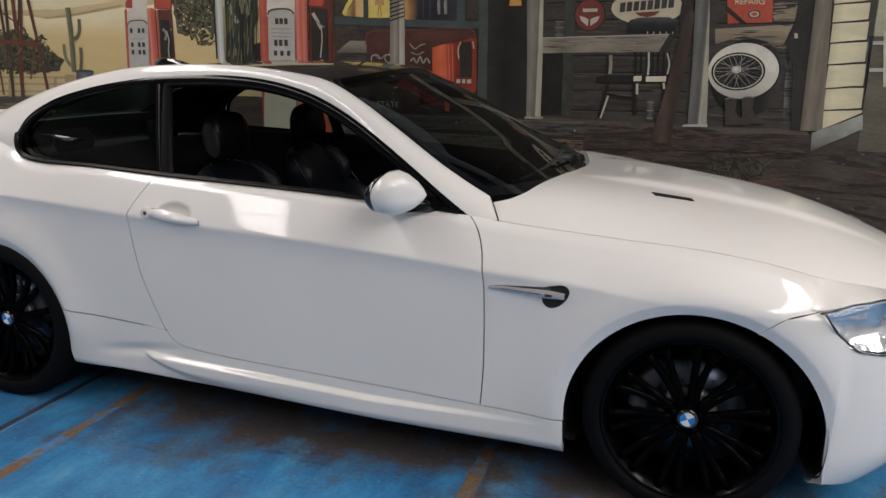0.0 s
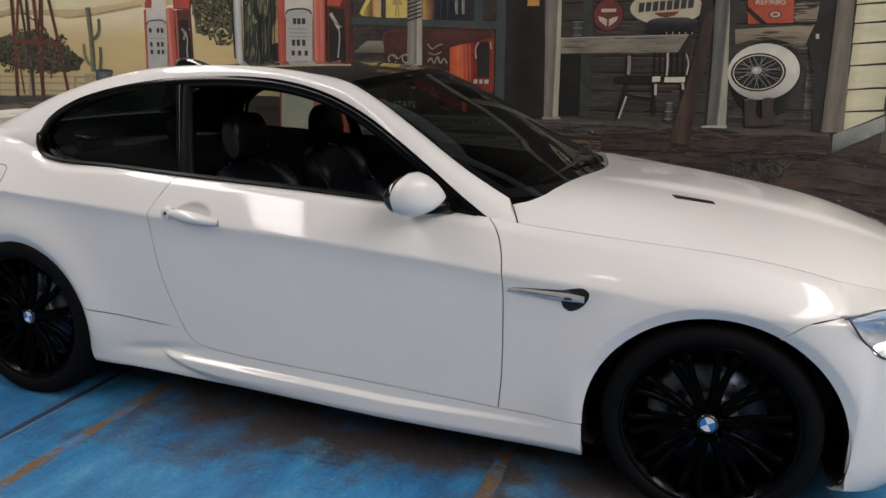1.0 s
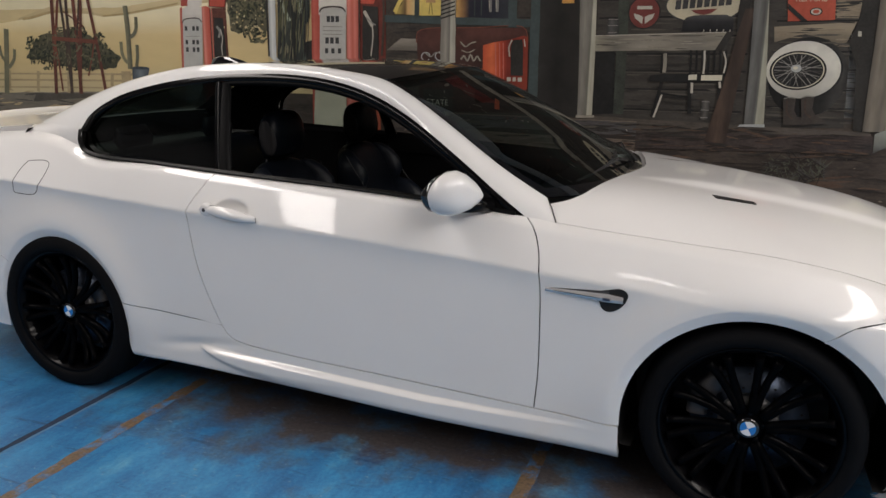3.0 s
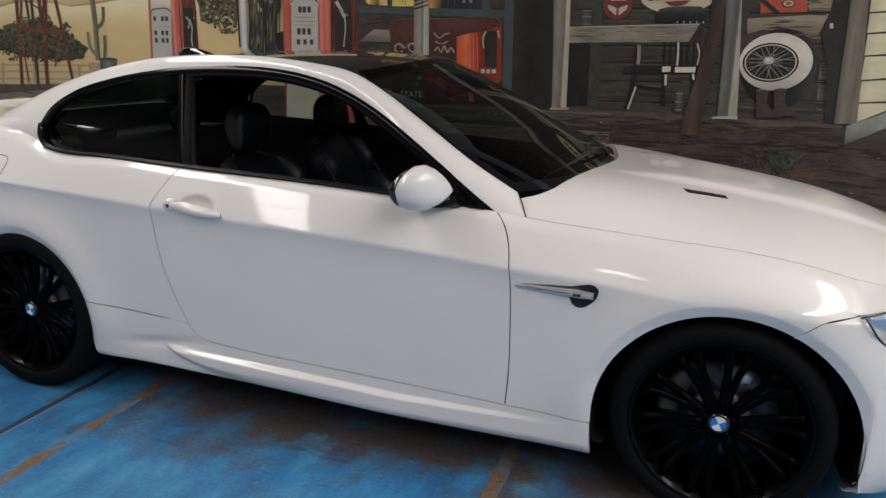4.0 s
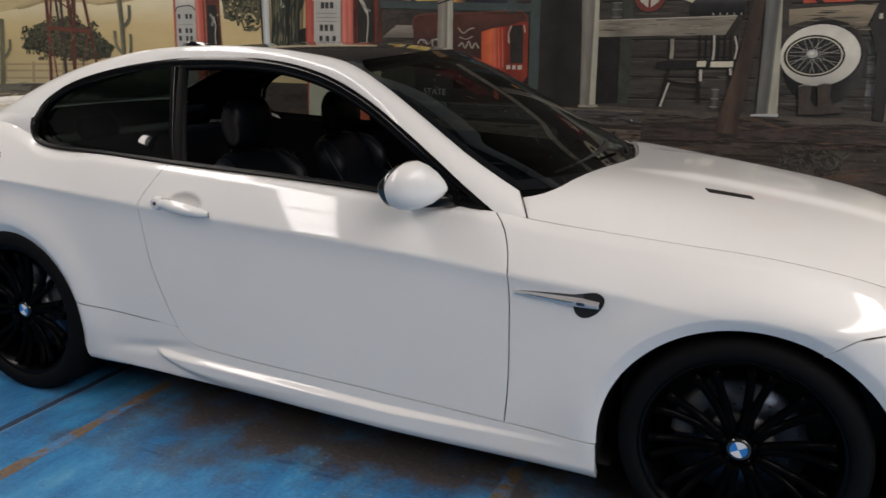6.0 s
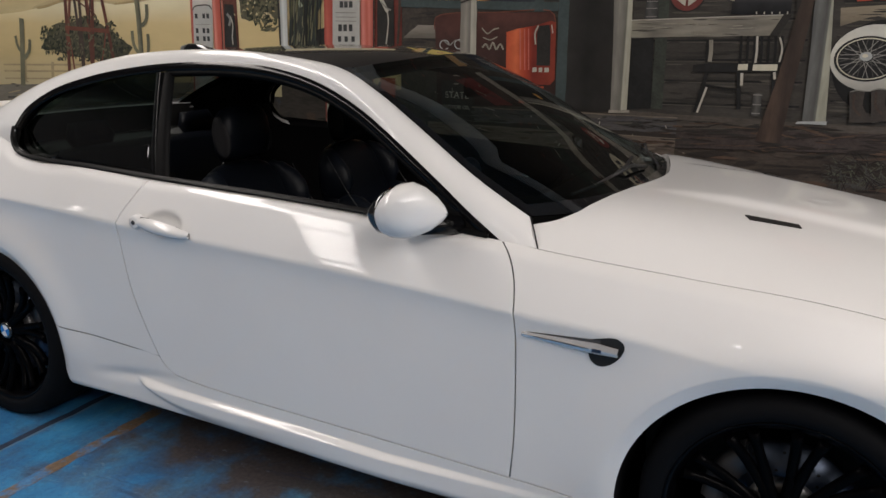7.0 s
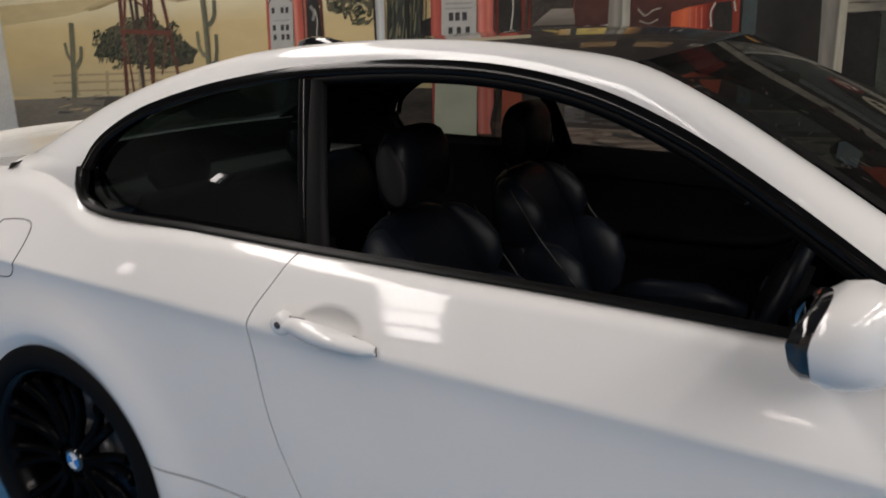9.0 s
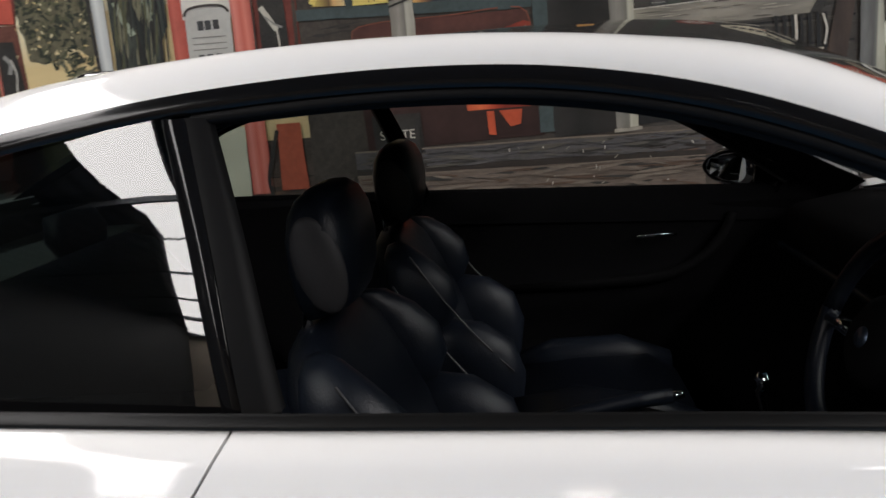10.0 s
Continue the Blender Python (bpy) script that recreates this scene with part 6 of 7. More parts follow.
def tail_point(th, z, grow=0.0):
    L = 0.865 - 0.12 * max(0.0, z - 0.8) + grow
    w = half_width(TAIL0, min(z, 0.9)) - (0.16 * max(0.0, z - 0.9)) + grow
    c, sn = math.cos(th), math.sin(th)
    return (TAIL0 - L * abs(c) ** (2 / 3.0), w * math.copysign(abs(sn) ** (2 / 3.0), sn), z)


for s in SIDES:
    cols = []
    for i in range(60):
        u = i / 59
        if u < 0.4:
            x = float(np.interp(u / 0.4, [0, 0.3, 0.55, 1], [-0.277, -0.335, -0.357, -0.58]))
            cx, cz, r, kx = ARCH[1]
            low_z = cz + math.sqrt(max(0.0, r * r - ((x - cx) / kx) ** 2)) if x > -0.335 else max(0.22, 0.430 - 9.5 * (-0.335 - x))
            top_z = float(np.interp(-x, [0.277, 0.42, 0.58], [0.536, 0.612, 0.695])) - GAP
            col = [(x, s * half_width(x, low_z + (top_z - low_z) * j / 25), low_z + (top_z - low_z) * j / 25) for j in range(26)]
        else:
            th0 = math.acos(min(1.0, (0.38 / 0.865)) ** 1.5)
            th = th0 * (1 - (u - 0.4) / 0.6)
            top_z = 0.70 + 0.03 * (1 - abs(math.sin(th)))
            col = []
            for j in range(26):
                z = 0.22 + (top_z - 0.22) * j / 25
                p = tail_point(th, z, 0.0)
                col.append((p[0] + 0.04 * max(0.0, (0.34 - z) / 0.12) ** 2, s * p[1], z))
        cols.append(col)
    part("rear_bumper", sheet(cols, (-1, s * 0.5, 0), 0.012), WHITE, car, "white rear bumper cover")
    G = [[tail_point(th, z, 0.004) for th in np.linspace(0.55, 1.0, 14)] for z in np.linspace(0.74, 0.90, 8)]
    part("tail_lamp", sheet([[(p[0], s * p[1], p[2]) for p in row] for row in G], (-1, s, 0), 0.02), LAMPRED, car, "red tail lamp")
G = [[tail_point(th, z, -0.004) for th in np.linspace(-1.05, 1.05, 60)] for z in np.linspace(0.66, 1.06, 14)]
part("boot_panel", sheet(G, (-1, 0, 0)), WHITE, car, "white boot lid face")
for k, w in enumerate((0.26,)):
    bm = block(bmesh.new(), (-1.078, -w, 0.76), (-1.064, w, 0.87), 0.004)
    part("plate_recess", bm, MATTEBLACK, car)

# ---------------------------------------------------------------- bonnet
KNEE = 0.922
hood_foot = smooth_table([(-0.25, 2.264), (0.0, 2.293), (0.191, 2.279), (0.382, 2.253), (0.586, 2.220), (0.739, 2.188), (0.841, 2.153), (0.892, 2.112), (KNEE, 2.066)])


def hood_rear(a):
    """Rear edge: along the foot of the windscreen, then back out along the pillar's seam."""
    return hood_foot(min(a, KNEE))[0] + 0.041 * max(0.0, (a - KNEE) / (1 - KNEE))


def hood_front(a):
    return 3.445 - 0.03 * a * a


def hood_point(q, t):
    """q: -1 to 1 across; t: 0 rear, 1 front."""
    a = abs(q)
    xr = hood_rear(a)
    xf = hood_front(a)
    x = xr + (xf - xr) * t
    ye, ze = hood_edge(x)
    zm = hood_mid(x)[0]
    k = min(1.0, max(0.0, (x - 2.08) / 0.80))
    flat = 7.0 - 4.6 * k * k * (3 - 2 * k)
    z = zm - (zm - ze) * a ** flat
    dome = 0.5 - 0.5 * math.tanh((a * ye - 0.30 + 0.055 * (x - 2.35)) / 0.024)
    z += 0.014 * dome * min(1.0, max(0.0, (x - 2.3) / 0.22)) * min(1.0, max(0.0, (3.4 - x) / 0.3))
    return (x, q * ye, z)


HOOD_Q = [*np.linspace(-1, -KNEE, 9)[:-1], *np.linspace(-KNEE, KNEE, 141), *np.linspace(KNEE, 1, 9)[1:]]
G = [[hood_point(q, t) for q in HOOD_Q] for t in np.linspace(0, 1, 64)]
hood = part("bonnet", sheet(G, (0, 0, 1), 0.02), WHITE, car, "white bonnet with a power dome and two slots")
for s in SIDES:
    pts = []
    for xx, yy in ((2.576, 0.402), (2.714, 0.372), (2.723, 0.397), (2.592, 0.433)):
        pts.append((xx, s * yy))
    G = []
    for v in np.linspace(0, 1, 6):
        row = []
        for u in np.linspace(0, 1, 14):
            a = np.array(pts[0]) * (1 - u) + np.array(pts[1]) * u
            b = np.array(pts[3]) * (1 - u) + np.array(pts[2]) * u
            p = a * (1 - v) + b * v
            rx = p[0]
            ye, ze = hood_edge(rx)
            q = p[1] / ye
            xr, xf = hood_rear(abs(q)), hood_front(abs(q))
            z = hood_point(q, (rx - xr) / (xf - xr))[2]
            row.append((p[0], p[1], z + 0.003))
        G.append(row)
    part("bonnet_slot", sheet(G, (0, 0, 1), 0.02), DARKHOLE, hood, "black slot in the bonnet")
    # shut lines between bonnet, pillar and wing
    part("shut_line", tube([(2.0595, s * 0.7205, 0.9825), (2.084, s * 0.756, 0.955), (2.106, s * 0.786, 0.9145)], 0.0021, 6), DARKHOLE, car)
    L = [(hood_edge(x)[0] + 0.002, x, hood_edge(x)[1] - 0.014) for x in np.linspace(2.11, 3.3, 50)]
    part("shut_line", sheet([[(x, s * (y - 0.012), z), (x, s * (y + 0.012), z)] for y, x, z in L], (0, 0, 1)), DARKHOLE, car)

# ---------------------------------------------------------------- cabin frame, roof and glass
def lean(z, x=1.0):
    """Half width of the side glass: curved in height, drawn in towards the front."""
    return 0.806 - 0.25 * (z - 0.96) - 0.60 * (z - 0.96) ** 2 - 0.020 * min(1.0, max(0.0, (x - 1.65) / 0.35))


# outer edge of the side glazing: front to back
GLAZE = [(2.006, 0.925), (1.901, 0.996), (1.801, 1.067), (1.627, 1.179), (1.491, 1.251), (1.336, 1.310), (1.161, 1.347), (0.970, 1.361), (0.725, 1.355), (0.550, 1.336), (0.370, 1.303), (0.197, 1.248), (0.097, 1.179), (0.066, 1.119)]
# inner edge of the white frame: windscreen, roof, rear window
INNER = [(2.060, 0.722, 0.982), (1.985, 0.712, 1.020), (1.883, 0.700, 1.077), (1.689, 0.660, 1.198), (1.542, 0.628, 1.285), (1.396, 0.595, 1.350), (1.221, 0.565, 1.379), (1.007, 0.548, 1.392), (0.737, 0.540, 1.387), (0.506, 0.540, 1.366), (0.277, 0.545, 1.328), (0.030, 0.560, 1.263), (-0.179, 0.582, 1.183), (-0.330, 0.605, 1.113)]
NF = 90
outer2 = spline(GLAZE, NF)
outer3 = [(p[0], lean(p[1], p[0]), p[1]) for p in outer2]
inner3 = spline(INNER, NF)
for s in SIDES:
    G = []
    for i in range(NF):
        a, b = np.array(outer3[i]), np.array(inner3[i])
        across = b - a
        along = np.array(outer3[min(i + 1, NF - 1)]) - np.array(outer3[max(i - 1, 0)])
        nrm = np.cross(across, along)
        nrm = nrm / max(1e-9, np.linalg.norm(nrm))
        if nrm[1] + nrm[2] < 0:
            nrm = -nrm
        ends = min(1.25, 1.05 + 0.02 * i) * (1 - 0.7 * min(1.0, max(0.0, (i - 62) / 27)))
        swell = (0.085 * np.linalg.norm(across) + 0.004) * ends
        row = []
        for k in range(13):
            u = k / 12
            p = a + across * u + nrm * swell * 4 * u * (1 - u)
            row.append((p[0], s * p[1], p[2]))
        G.append(row)
    # lower corner that closes against the bonnet and wing
    corner = poly([(outer3[0][0], outer3[0][1], outer3[0][2]), (2.107, 0.786, 0.9145), tuple(inner3[0])], 13)
    G.insert(0, [(p[0], s * p[1], p[2]) for p in corner])
    part("cabin_frame", sheet(G, (0, s, 0.6), 0.02), WHITE, car, "white pillar and roof rail")
    lining = []
    for i in (*range(0, NF, 3), NF - 1):
        a, b = np.array(outer3[i]), np.array(inner3[i])
        lining.append([(p[0], s * (p[1] - 0.026), p[2] - 0.016) for p in (a + (b - a) * u - np.array((0, 0.0, 0.012 * 4 * u * (1 - u))) for u in np.linspace(-0.02, 1.05, 7))])
    part("frame_lining", sheet(lining, (0, -s, -0.6)), HEADLINER, car, "dark cloth lining of pillar and rail")
    # rear shoulder between glazing, rear window and deck
    lowr = [(x, s * half_width(x, z), z) for x, z in ((x, float(np.interp(x, crown[:, 0], crown[:, 1]))) for x in np.linspace(0.128, -0.345, 30))]
    upr = spline([(0.123, s * lean(1.012), 1.012), (0.080, s * lean(1.052), 1.052), *(G[-1][k] for k in (0, 3, 6, 9, 12))], 30)
    shoulder = []
    for v in np.linspace(0, 1, 9):
        row = []
        for i, (a, b) in enumerate(zip(lowr, upr)):
            a, b = np.array(a), np.array(b)
            swell = 0.06 * np.linalg.norm(b - a) * 4 * v * (1 - v)
            row.append(tuple(a * (1 - v) + b * v + np.array((-0.5 * swell, s * 0.7 * swell, 0.5 * swell))))
        shoulder.append(row)
    part("rear_shoulder", sheet(shoulder, (0, s, 0.3)), WHITE, car, "white shoulder behind the side glass")
    part("frame_lining", sheet([[(p[0], p[1] - s * 0.022, p[2] - 0.012) for p in row] for row in shoulder], (0, -s, -0.3)), HEADLINER, car)

roof_mid = smooth_table([(0.279, 1.360), (0.552, 1.394), (0.847, 1.415), (1.095, 1.422), (1.345, 1.415), (1.517, 1.393)])
iy = table(sorted((p[0], p[1], p[2]) for p in inner3))


def roof_point(q, t):
    a = abs(q)
    x0, x1 = 0.276 - 0.006 * (1 - a * a), 1.395 + 0.115 * (1 - a * a)
    x = x0 + (x1 - x0) * t
    y, ze = iy(x)
    zm = max(roof_mid(x)[0], ze + 0.005)
    return (x, q * (y - 0.002), zm - (zm - ze - 0.001) * a ** 2.2)


roof = part("roof", sheet([[roof_point(q, t) for q in np.linspace(-1, 1, 41)] for t in np.linspace(0, 1, 40)], (0, 0, 1), 0.02), CARBON, car, "glossy black carbon-fibre roof panel")
part("headlining", sheet([[(lambda p: (p[0], p[1], p[2] - 0.045))(roof_point(q, t)) for q in np.linspace(-1, 1, 21)] for t in np.linspace(0, 1, 20)], (0, 0, -1)), HEADLINER, car, "grey cloth headlining")
# fin aerial
bm = bmesh.new()
rows = []
for k, (x, w, z0, h) in enumerate(((0.17, 0.006, 1.352, 0.036), (0.185, 0.018, 1.356, 0.052), (0.23, 0.022, 1.362, 0.056), (0.29, 0.022, 1.370, 0.045), (0.35, 0.016, 1.376, 0.024), (0.39, 0.004, 1.380, 0.006))):
    rows.append([(x, w * math.cos(a), z0 - 0.01 + (h + 0.01) * math.sin(a) ** 0.8) for a in np.linspace(0.001, math.pi - 0.001, 11)])
part("aerial_fin", sheet(rows, (0, 0, 1), bm=bm), GLOSSBLACK, car, "gloss black roof aerial fin")

# windscreen
edge_ws = spline(INNER[:6], 30)
mid_ws = spline([(2.300, 0, 0.982), (2.095, 0, 1.090), (1.832, 0, 1.240), (1.514, 0, 1.391)], 30)


def between(edge, mid, q, i, power=1.9, foot=0.0):
    """A point of a curved pane; foot draws its lowest rows into a fuller oval."""
    a = abs(q)
    power += foot * max(0.0, 1 - i / 10)
    e, m = edge[i], mid[i]
    return (m[0] + (e[0] - m[0]) * a ** power, q * e[1], m[2] + (e[2] - m[2]) * a ** power)


part("windscreen", sheet([[between(edge_ws, mid_ws, q, i, foot=1.6) for q in np.linspace(-1, 1, 41)] for i in range(30)], (1, 0, 1)), WINDSCREEN, car, "raked windscreen reflecting the mural").visible_shadow = False
band = [[(lambda p: (p[0] + 0.002, p[1], p[2] + 0.003))(between(edge_ws, mid_ws, q, i, foot=1.6)) for q in np.linspace(-0.995, 0.995, 41)] for i in (0, 1, 2)]
part("screen_frit", sheet(band, (1, 0, 1)), GLOSSBLACK, car, "black band at the foot of the windscreen")
for s in SIDES:
    side_band = [[(lambda p: (p[0] + 0.0015, p[1], p[2] + 0.0025))(between(edge_ws, mid_ws, s * q, i, foot=1.6)) for q in (0.965, 0.98, 0.998)] for i in range(30)]
    part("screen_frit", sheet(side_band, (1, 0, 1)), GLOSSBLACK, car)
cowl = [[(2.255 - 0.190 * abs(q) ** 3.2 + dx, q * 0.72, 0.985 - 0.035 * abs(q) ** 2.5 - dz) for q in np.linspace(-1, 1, 41)] for dx, dz in ((-0.05, 0.012), (0.0, 0.014), (0.05, 0.03))]
part("cowl", sheet(cowl, (0, 0, 1)), MATTEBLACK, car, "black plastic scuttle under the windscreen")
for y0, y1, k in ((0.10, 0.62, 1), (-0.55, 0.0, 1)):
    pts = []
    for u in np.linspace(0, 1, 14):
        y = y0 + (y1 - y0) * u
        q = y / 0.74
        i = 2 + 3.0 * u
        p = np.array(between(edge_ws, mid_ws, q, int(i)))
        p2 = np.array(between(edge_ws, mid_ws, q, int(i) + 1))
        p = p + (p2 - p) * (i - int(i))
        pts.append((p[0] + 0.006, p[1], p[2] + 0.010))
    wip = part("wiper", tube(pts, 0.005, 8), MATTEBLACK, car, "black windscreen wiper")
    part("wiper_arm", tube([(pts[-1][0] + 0.05, pts[-1][1], pts[-1][2] - 0.03), (pts[9][0] + 0.025, pts[9][1], pts[9][2] + 0.008), pts[6]], 0.006, 8), MATTEBLACK, wip)
# rear window and deck
edge_rw = spline(INNER[-4:], 20)
mid_rw = spline([(0.274, 0, 1.368), (0.066, 0, 1.315), (-0.175, 0, 1.216), (-0.368, 0, 1.115)], 20)
for s in SIDES:
    part("rear_frit", sheet([[(lambda p: (p[0] + 0.006, p[1], p[2] - 0.006))(between(edge_rw, mid_rw, s * q, i)) for q in (0.80, 0.9, 1.03)] for i in range(20)], (-1, 0, 1)), FELT, car, "black band round the rear window")
part("rear_window", sheet([[between(edge_rw, mid_rw, q, i) for q in np.linspace(-1, 1, 31)] for i in range(20)], (-1, 0, 1)), REARGLASS, car, "tinted rear window").visible_shadow = False
G = []
for t in np.linspace(0, 1, 24):
    row = []
    for q in np.linspace(-1, 1, 41):
        a = abs(q)
        xa = -0.385 + 0.06 * a ** 2
        xb = -0.98 + 0.13 * a ** 3
        x = xa + (xb - xa) * t
        e = top_edge(x)
        y = q * (0.60 + 0.05 * min(1, t * 3)) * (1 if t < 0.9 else 1 - 0.04 * (t - 0.9) / 0.1)
        z = 1.110 - 0.02 * t + 0.012 * (1 - a * a) + (0.022 * max(0.0, (t - 0.8) / 0.2) ** 2) - 0.03 * a ** 4 * t
        row.append((x, y, z))
    G.append(row)
part("boot_lid", sheet(G, (0, 0, 1), 0.03), WHITE, car, "white boot lid with a small lip")

# side glazing: black trim ring, door frame, panes
LOWLINE = [(2.010, 0.926), (1.704, 0.952), (1.357, 0.969), (1.083, 0.978), (0.773, 0.988), (0.469, 1.001), (0.166, 1.013), (0.097, 1.034), (0.064, 1.077), (0.058, 1.118)]


def on_glass(p, s, inset=0.0):
    return (p[0], s * (lean(p[1], p[0]) - inset), p[1])


def strip_between(a, b, s, ia, ib, out, edge=0.0):
    G = [[on_glass(p, s, ia), on_glass(np.array(p) * 0.75 + np.array(q) * 0.25, s, ia - 0.004), on_glass((np.array(p) + np.array(q)) / 2, s, (ia + ib) / 2 - 0.006), on_glass(np.array(p) * 0.25 + np.array(q) * 0.75, s, (ia + ib) / 2 - 0.004), on_glass(q, s, ib)] for p, q in zip(a, b)]
    return sheet(G, out, edge)


def inward(P, d, center):
    """A copy of an open line, moved d to the side on which center lies."""
    R = []
    n = len(P)
    for i in range(n):
        t = P[min(i + 1, n - 1)] - P[max(i - 1, 0)]
        m = np.array((-t[1], t[0])) / max(1e-9, np.hypot(*t))
        if np.dot(m, np.array(center) - P[i]) < 0:
            m = -m
        R.append(P[i] + m * (d[i] if hasattr(d, "__len__") else d))
    return np.array(R)


top_line = spline(GLAZE, 100)
low_line = spline(LOWLINE, 100)
for s in SIDES:
    out = (0, s, 0)
    t1 = inward(top_line, 0.026, (1.0, 1.11))
    part("window_trim", strip_between(top_line[2:], t1[2:], s, -0.002, 0.006, out, 0.02), TRIMBLACK, car, "gloss black window surround")
    l1 = inward(low_line, 0.013, (1.0, 1.13))
    part("waist_trim", strip_between(low_line[2:], l1[2:], s, -0.006, 0.0, out, 0.02), WAISTBLACK, car, "black waist moulding")
    # door window frame, front of the centre pillar
    frame_top = np.array([p for p in t1 if 0.70 < p[0] < 1.885])
    wide = np.interp(frame_top[:, 0], [0.8, 1.2, 1.75, 1.93], [0.017, 0.015, 0.014, 0.012])
    f2 = inward(frame_top, wide, (1.0, 1.11))
    fr = part("window_frame", strip_between(frame_top, f2, s, 0.012, 0.022, out, 0.025), FRAMEBLACK, near_door[s], "satin black door window frame")
    B = np.array([(0.806, 0.997), (0.791, 1.073), (0.771, 1.164), (0.745, 1.255), (0.722, 1.323)])
    Bp = spline(B, 24)
    fw = lambda z: float(np.interp(z, [1.0, 1.3], [0.017, 0.003]))
    part("pillar_frame", sheet([[on_glass((p[0] - 0.025, p[1]), s, 0.008), on_glass((p[0], p[1]), s, 0.010), on_glass((p[0] + fw(p[1]), p[1]), s, 0.018), (p[0] + fw(p[1]) + 0.001, s * (lean(p[1]) - 0.030), p[1])] for p in Bp], out, 0.02), FRAMEBLACK, near_door[s], "satin black rear edge of the door frame")
    lay = lambda z: 0.019 * max(0.0, (1.323 - z) / 0.326)
    part("pillar_cover", sheet([[on_glass((p[0] - 0.054, p[1]), s, 0.003 + lay(p[1])), on_glass((p[0] - 0.049, p[1]), s, -0.0010 + lay(p[1])), on_glass((p[0] - 0.038, p[1]), s, -0.0015 + lay(p[1])), on_glass((p[0] - 0.028, p[1]), s, -0.0018 + lay(p[1])), on_glass((p[0] - 0.022, p[1]), s, 0.012 + lay(p[1]))] for p in Bp], out, 0.02), TRIMBLACK, car, "gloss black centre pillar cover")
    # quarter glass
    qt = np.array([p for p in t1 if p[0] < 0.700])
    qt = poly(qt, 40)[::-1]
    ql = np.array([p for p in l1 if p[0] < 0.785])
    ql = poly(ql, 40)
    G = []
    for a, b in zip(ql, qt[::-1]):
        turn_in = 0.030 * min(1.0, max(0.0, (0.74 - a[0]) / 0.65))
        lo3, hi3 = np.array(on_glass(a, s, 0.024 + turn_in)), np.array(on_glass(b, s, 0.003 + turn_in))
        G.append([tuple(lo3 * (1 - v) + hi3 * v + np.array((0, s * 0.012 * math.sin(math.pi * v), 0))) for v in np.linspace(0, 1, 12)])
    part("quarter_glass", sheet(G, out), TINTED if s < 0 else PRIVACY, car, "dark tinted rear side glass" if s < 0 else "lightly tinted rear side glass").visible_shadow = False
    # sail and foot in front of the door window
    G = coons(poly([(1.79, 0.950), (2.003, 0.929)], 10), poly([(1.79, 1.060), (1.86, 1.020)], 10), poly([(1.79, 0.950), (1.79, 1.060)], 10), poly([(2.003, 0.929), (1.86, 1.020)], 10))
    part("mirror_sail", sheet([[on_glass(p, s, 0.002) for p in row] for row in G], out, 0.02), TRIMBLACK, near_door[s], "gloss black mirror base panel")
    # inner sides of the pillars, seen through the openings
    G = []
    for i in (*range(0, NF, 3), NF - 1):
        a, b = np.array(outer3[i]), np.array(inner3[i])
        G.append([(p[0], s * (p[1] - 0.05), p[2] - 0.015) for p in (a * (1 - u) + b * u for u in (0.0, 0.5, 1.0))])
    part("pillar_lining", sheet(G, (0, -s, 0)), PLASTIC, car)
    # door mirror
    rows = []
    for k, (x, cy, cz, ry, rz) in enumerate(((1.716, 0.905, 1.000, 0.060, 0.052), (1.721, 0.905, 1.001, 0.070, 0.062), (1.742, 0.905, 1.004, 0.076, 0.072), (1.775, 0.901, 1.006, 0.075, 0.074), (1.808, 0.890, 1.003, 0.066, 0.064), (1.838, 0.873, 0.998, 0.050, 0.044), (1.859, 0.856, 0.995, 0.028, 0.022), (1.871, 0.845, 0.994, 0.005, 0.004))):
        lead = 1 - k / 7
        if s > 0:
            x = 1.755 + (x - 1.716) * 0.5
        row = []
        for a in np.linspace(0, 2 * math.pi, 37)[:-1]:
            ca, sa = math.cos(a), math.sin(a)
            swing = 0.05 if s < 0 else -0.85 * lead
            row.append((x + swing * ca * ry + (0.030 * max(0.0, sa) ** 1.5 + 0.012 * max(0.0, -sa)) * lead, s * (cy + ry * math.copysign(abs(ca) ** 0.85, ca)), cz + rz * math.copysign(abs(sa) ** 0.92, sa)))
        rows.append(row)
    mir = part("door_mirror", sheet(rows[1:], (0, s, 0), closed=True), WHITE, near_door[s], "white door mirror cap")
    bm = bmesh.new()
    sheet([[(p[0] - 0.022, p[1], p[2]) for p in rows[0]], [(p[0] - 0.012, p[1] * 1.001, p[2]) for p in rows[1]], rows[1]], (0, s, 0), closed=True, bm=bm)
    part("mirror_rim", bm, GLOSSBLACK, mir, "gloss black mirror rim")
    bm = bmesh.new()
    bm.faces.new([bm.verts.new((p[0] - 0.012, p[1], p[2])) for p in rows[0]])
    part("mirror_glass", bm, MIRROR, mir, "mirror glass")
    part("mirror_foot", tube([(1.875, s * 0.785, 0.950), (1.85, s * 0.83, 0.955), (1.81, s * 0.88, 0.967)], [0.03, 0.022, 0.03], 12), TRIMBLACK, mir, "gloss black mirror foot")

    # door handle, its dished cup and the lock
    hx = np.linspace(0, 1, 22)
    door_y = lambda x, z: half_width(x, z) + (0.020 * max(0.0, 1 - ((x - 0.889) / 0.074) ** 2 - ((z - 0.862) / 0.039) ** 2) ** 0.8)
    rows = []
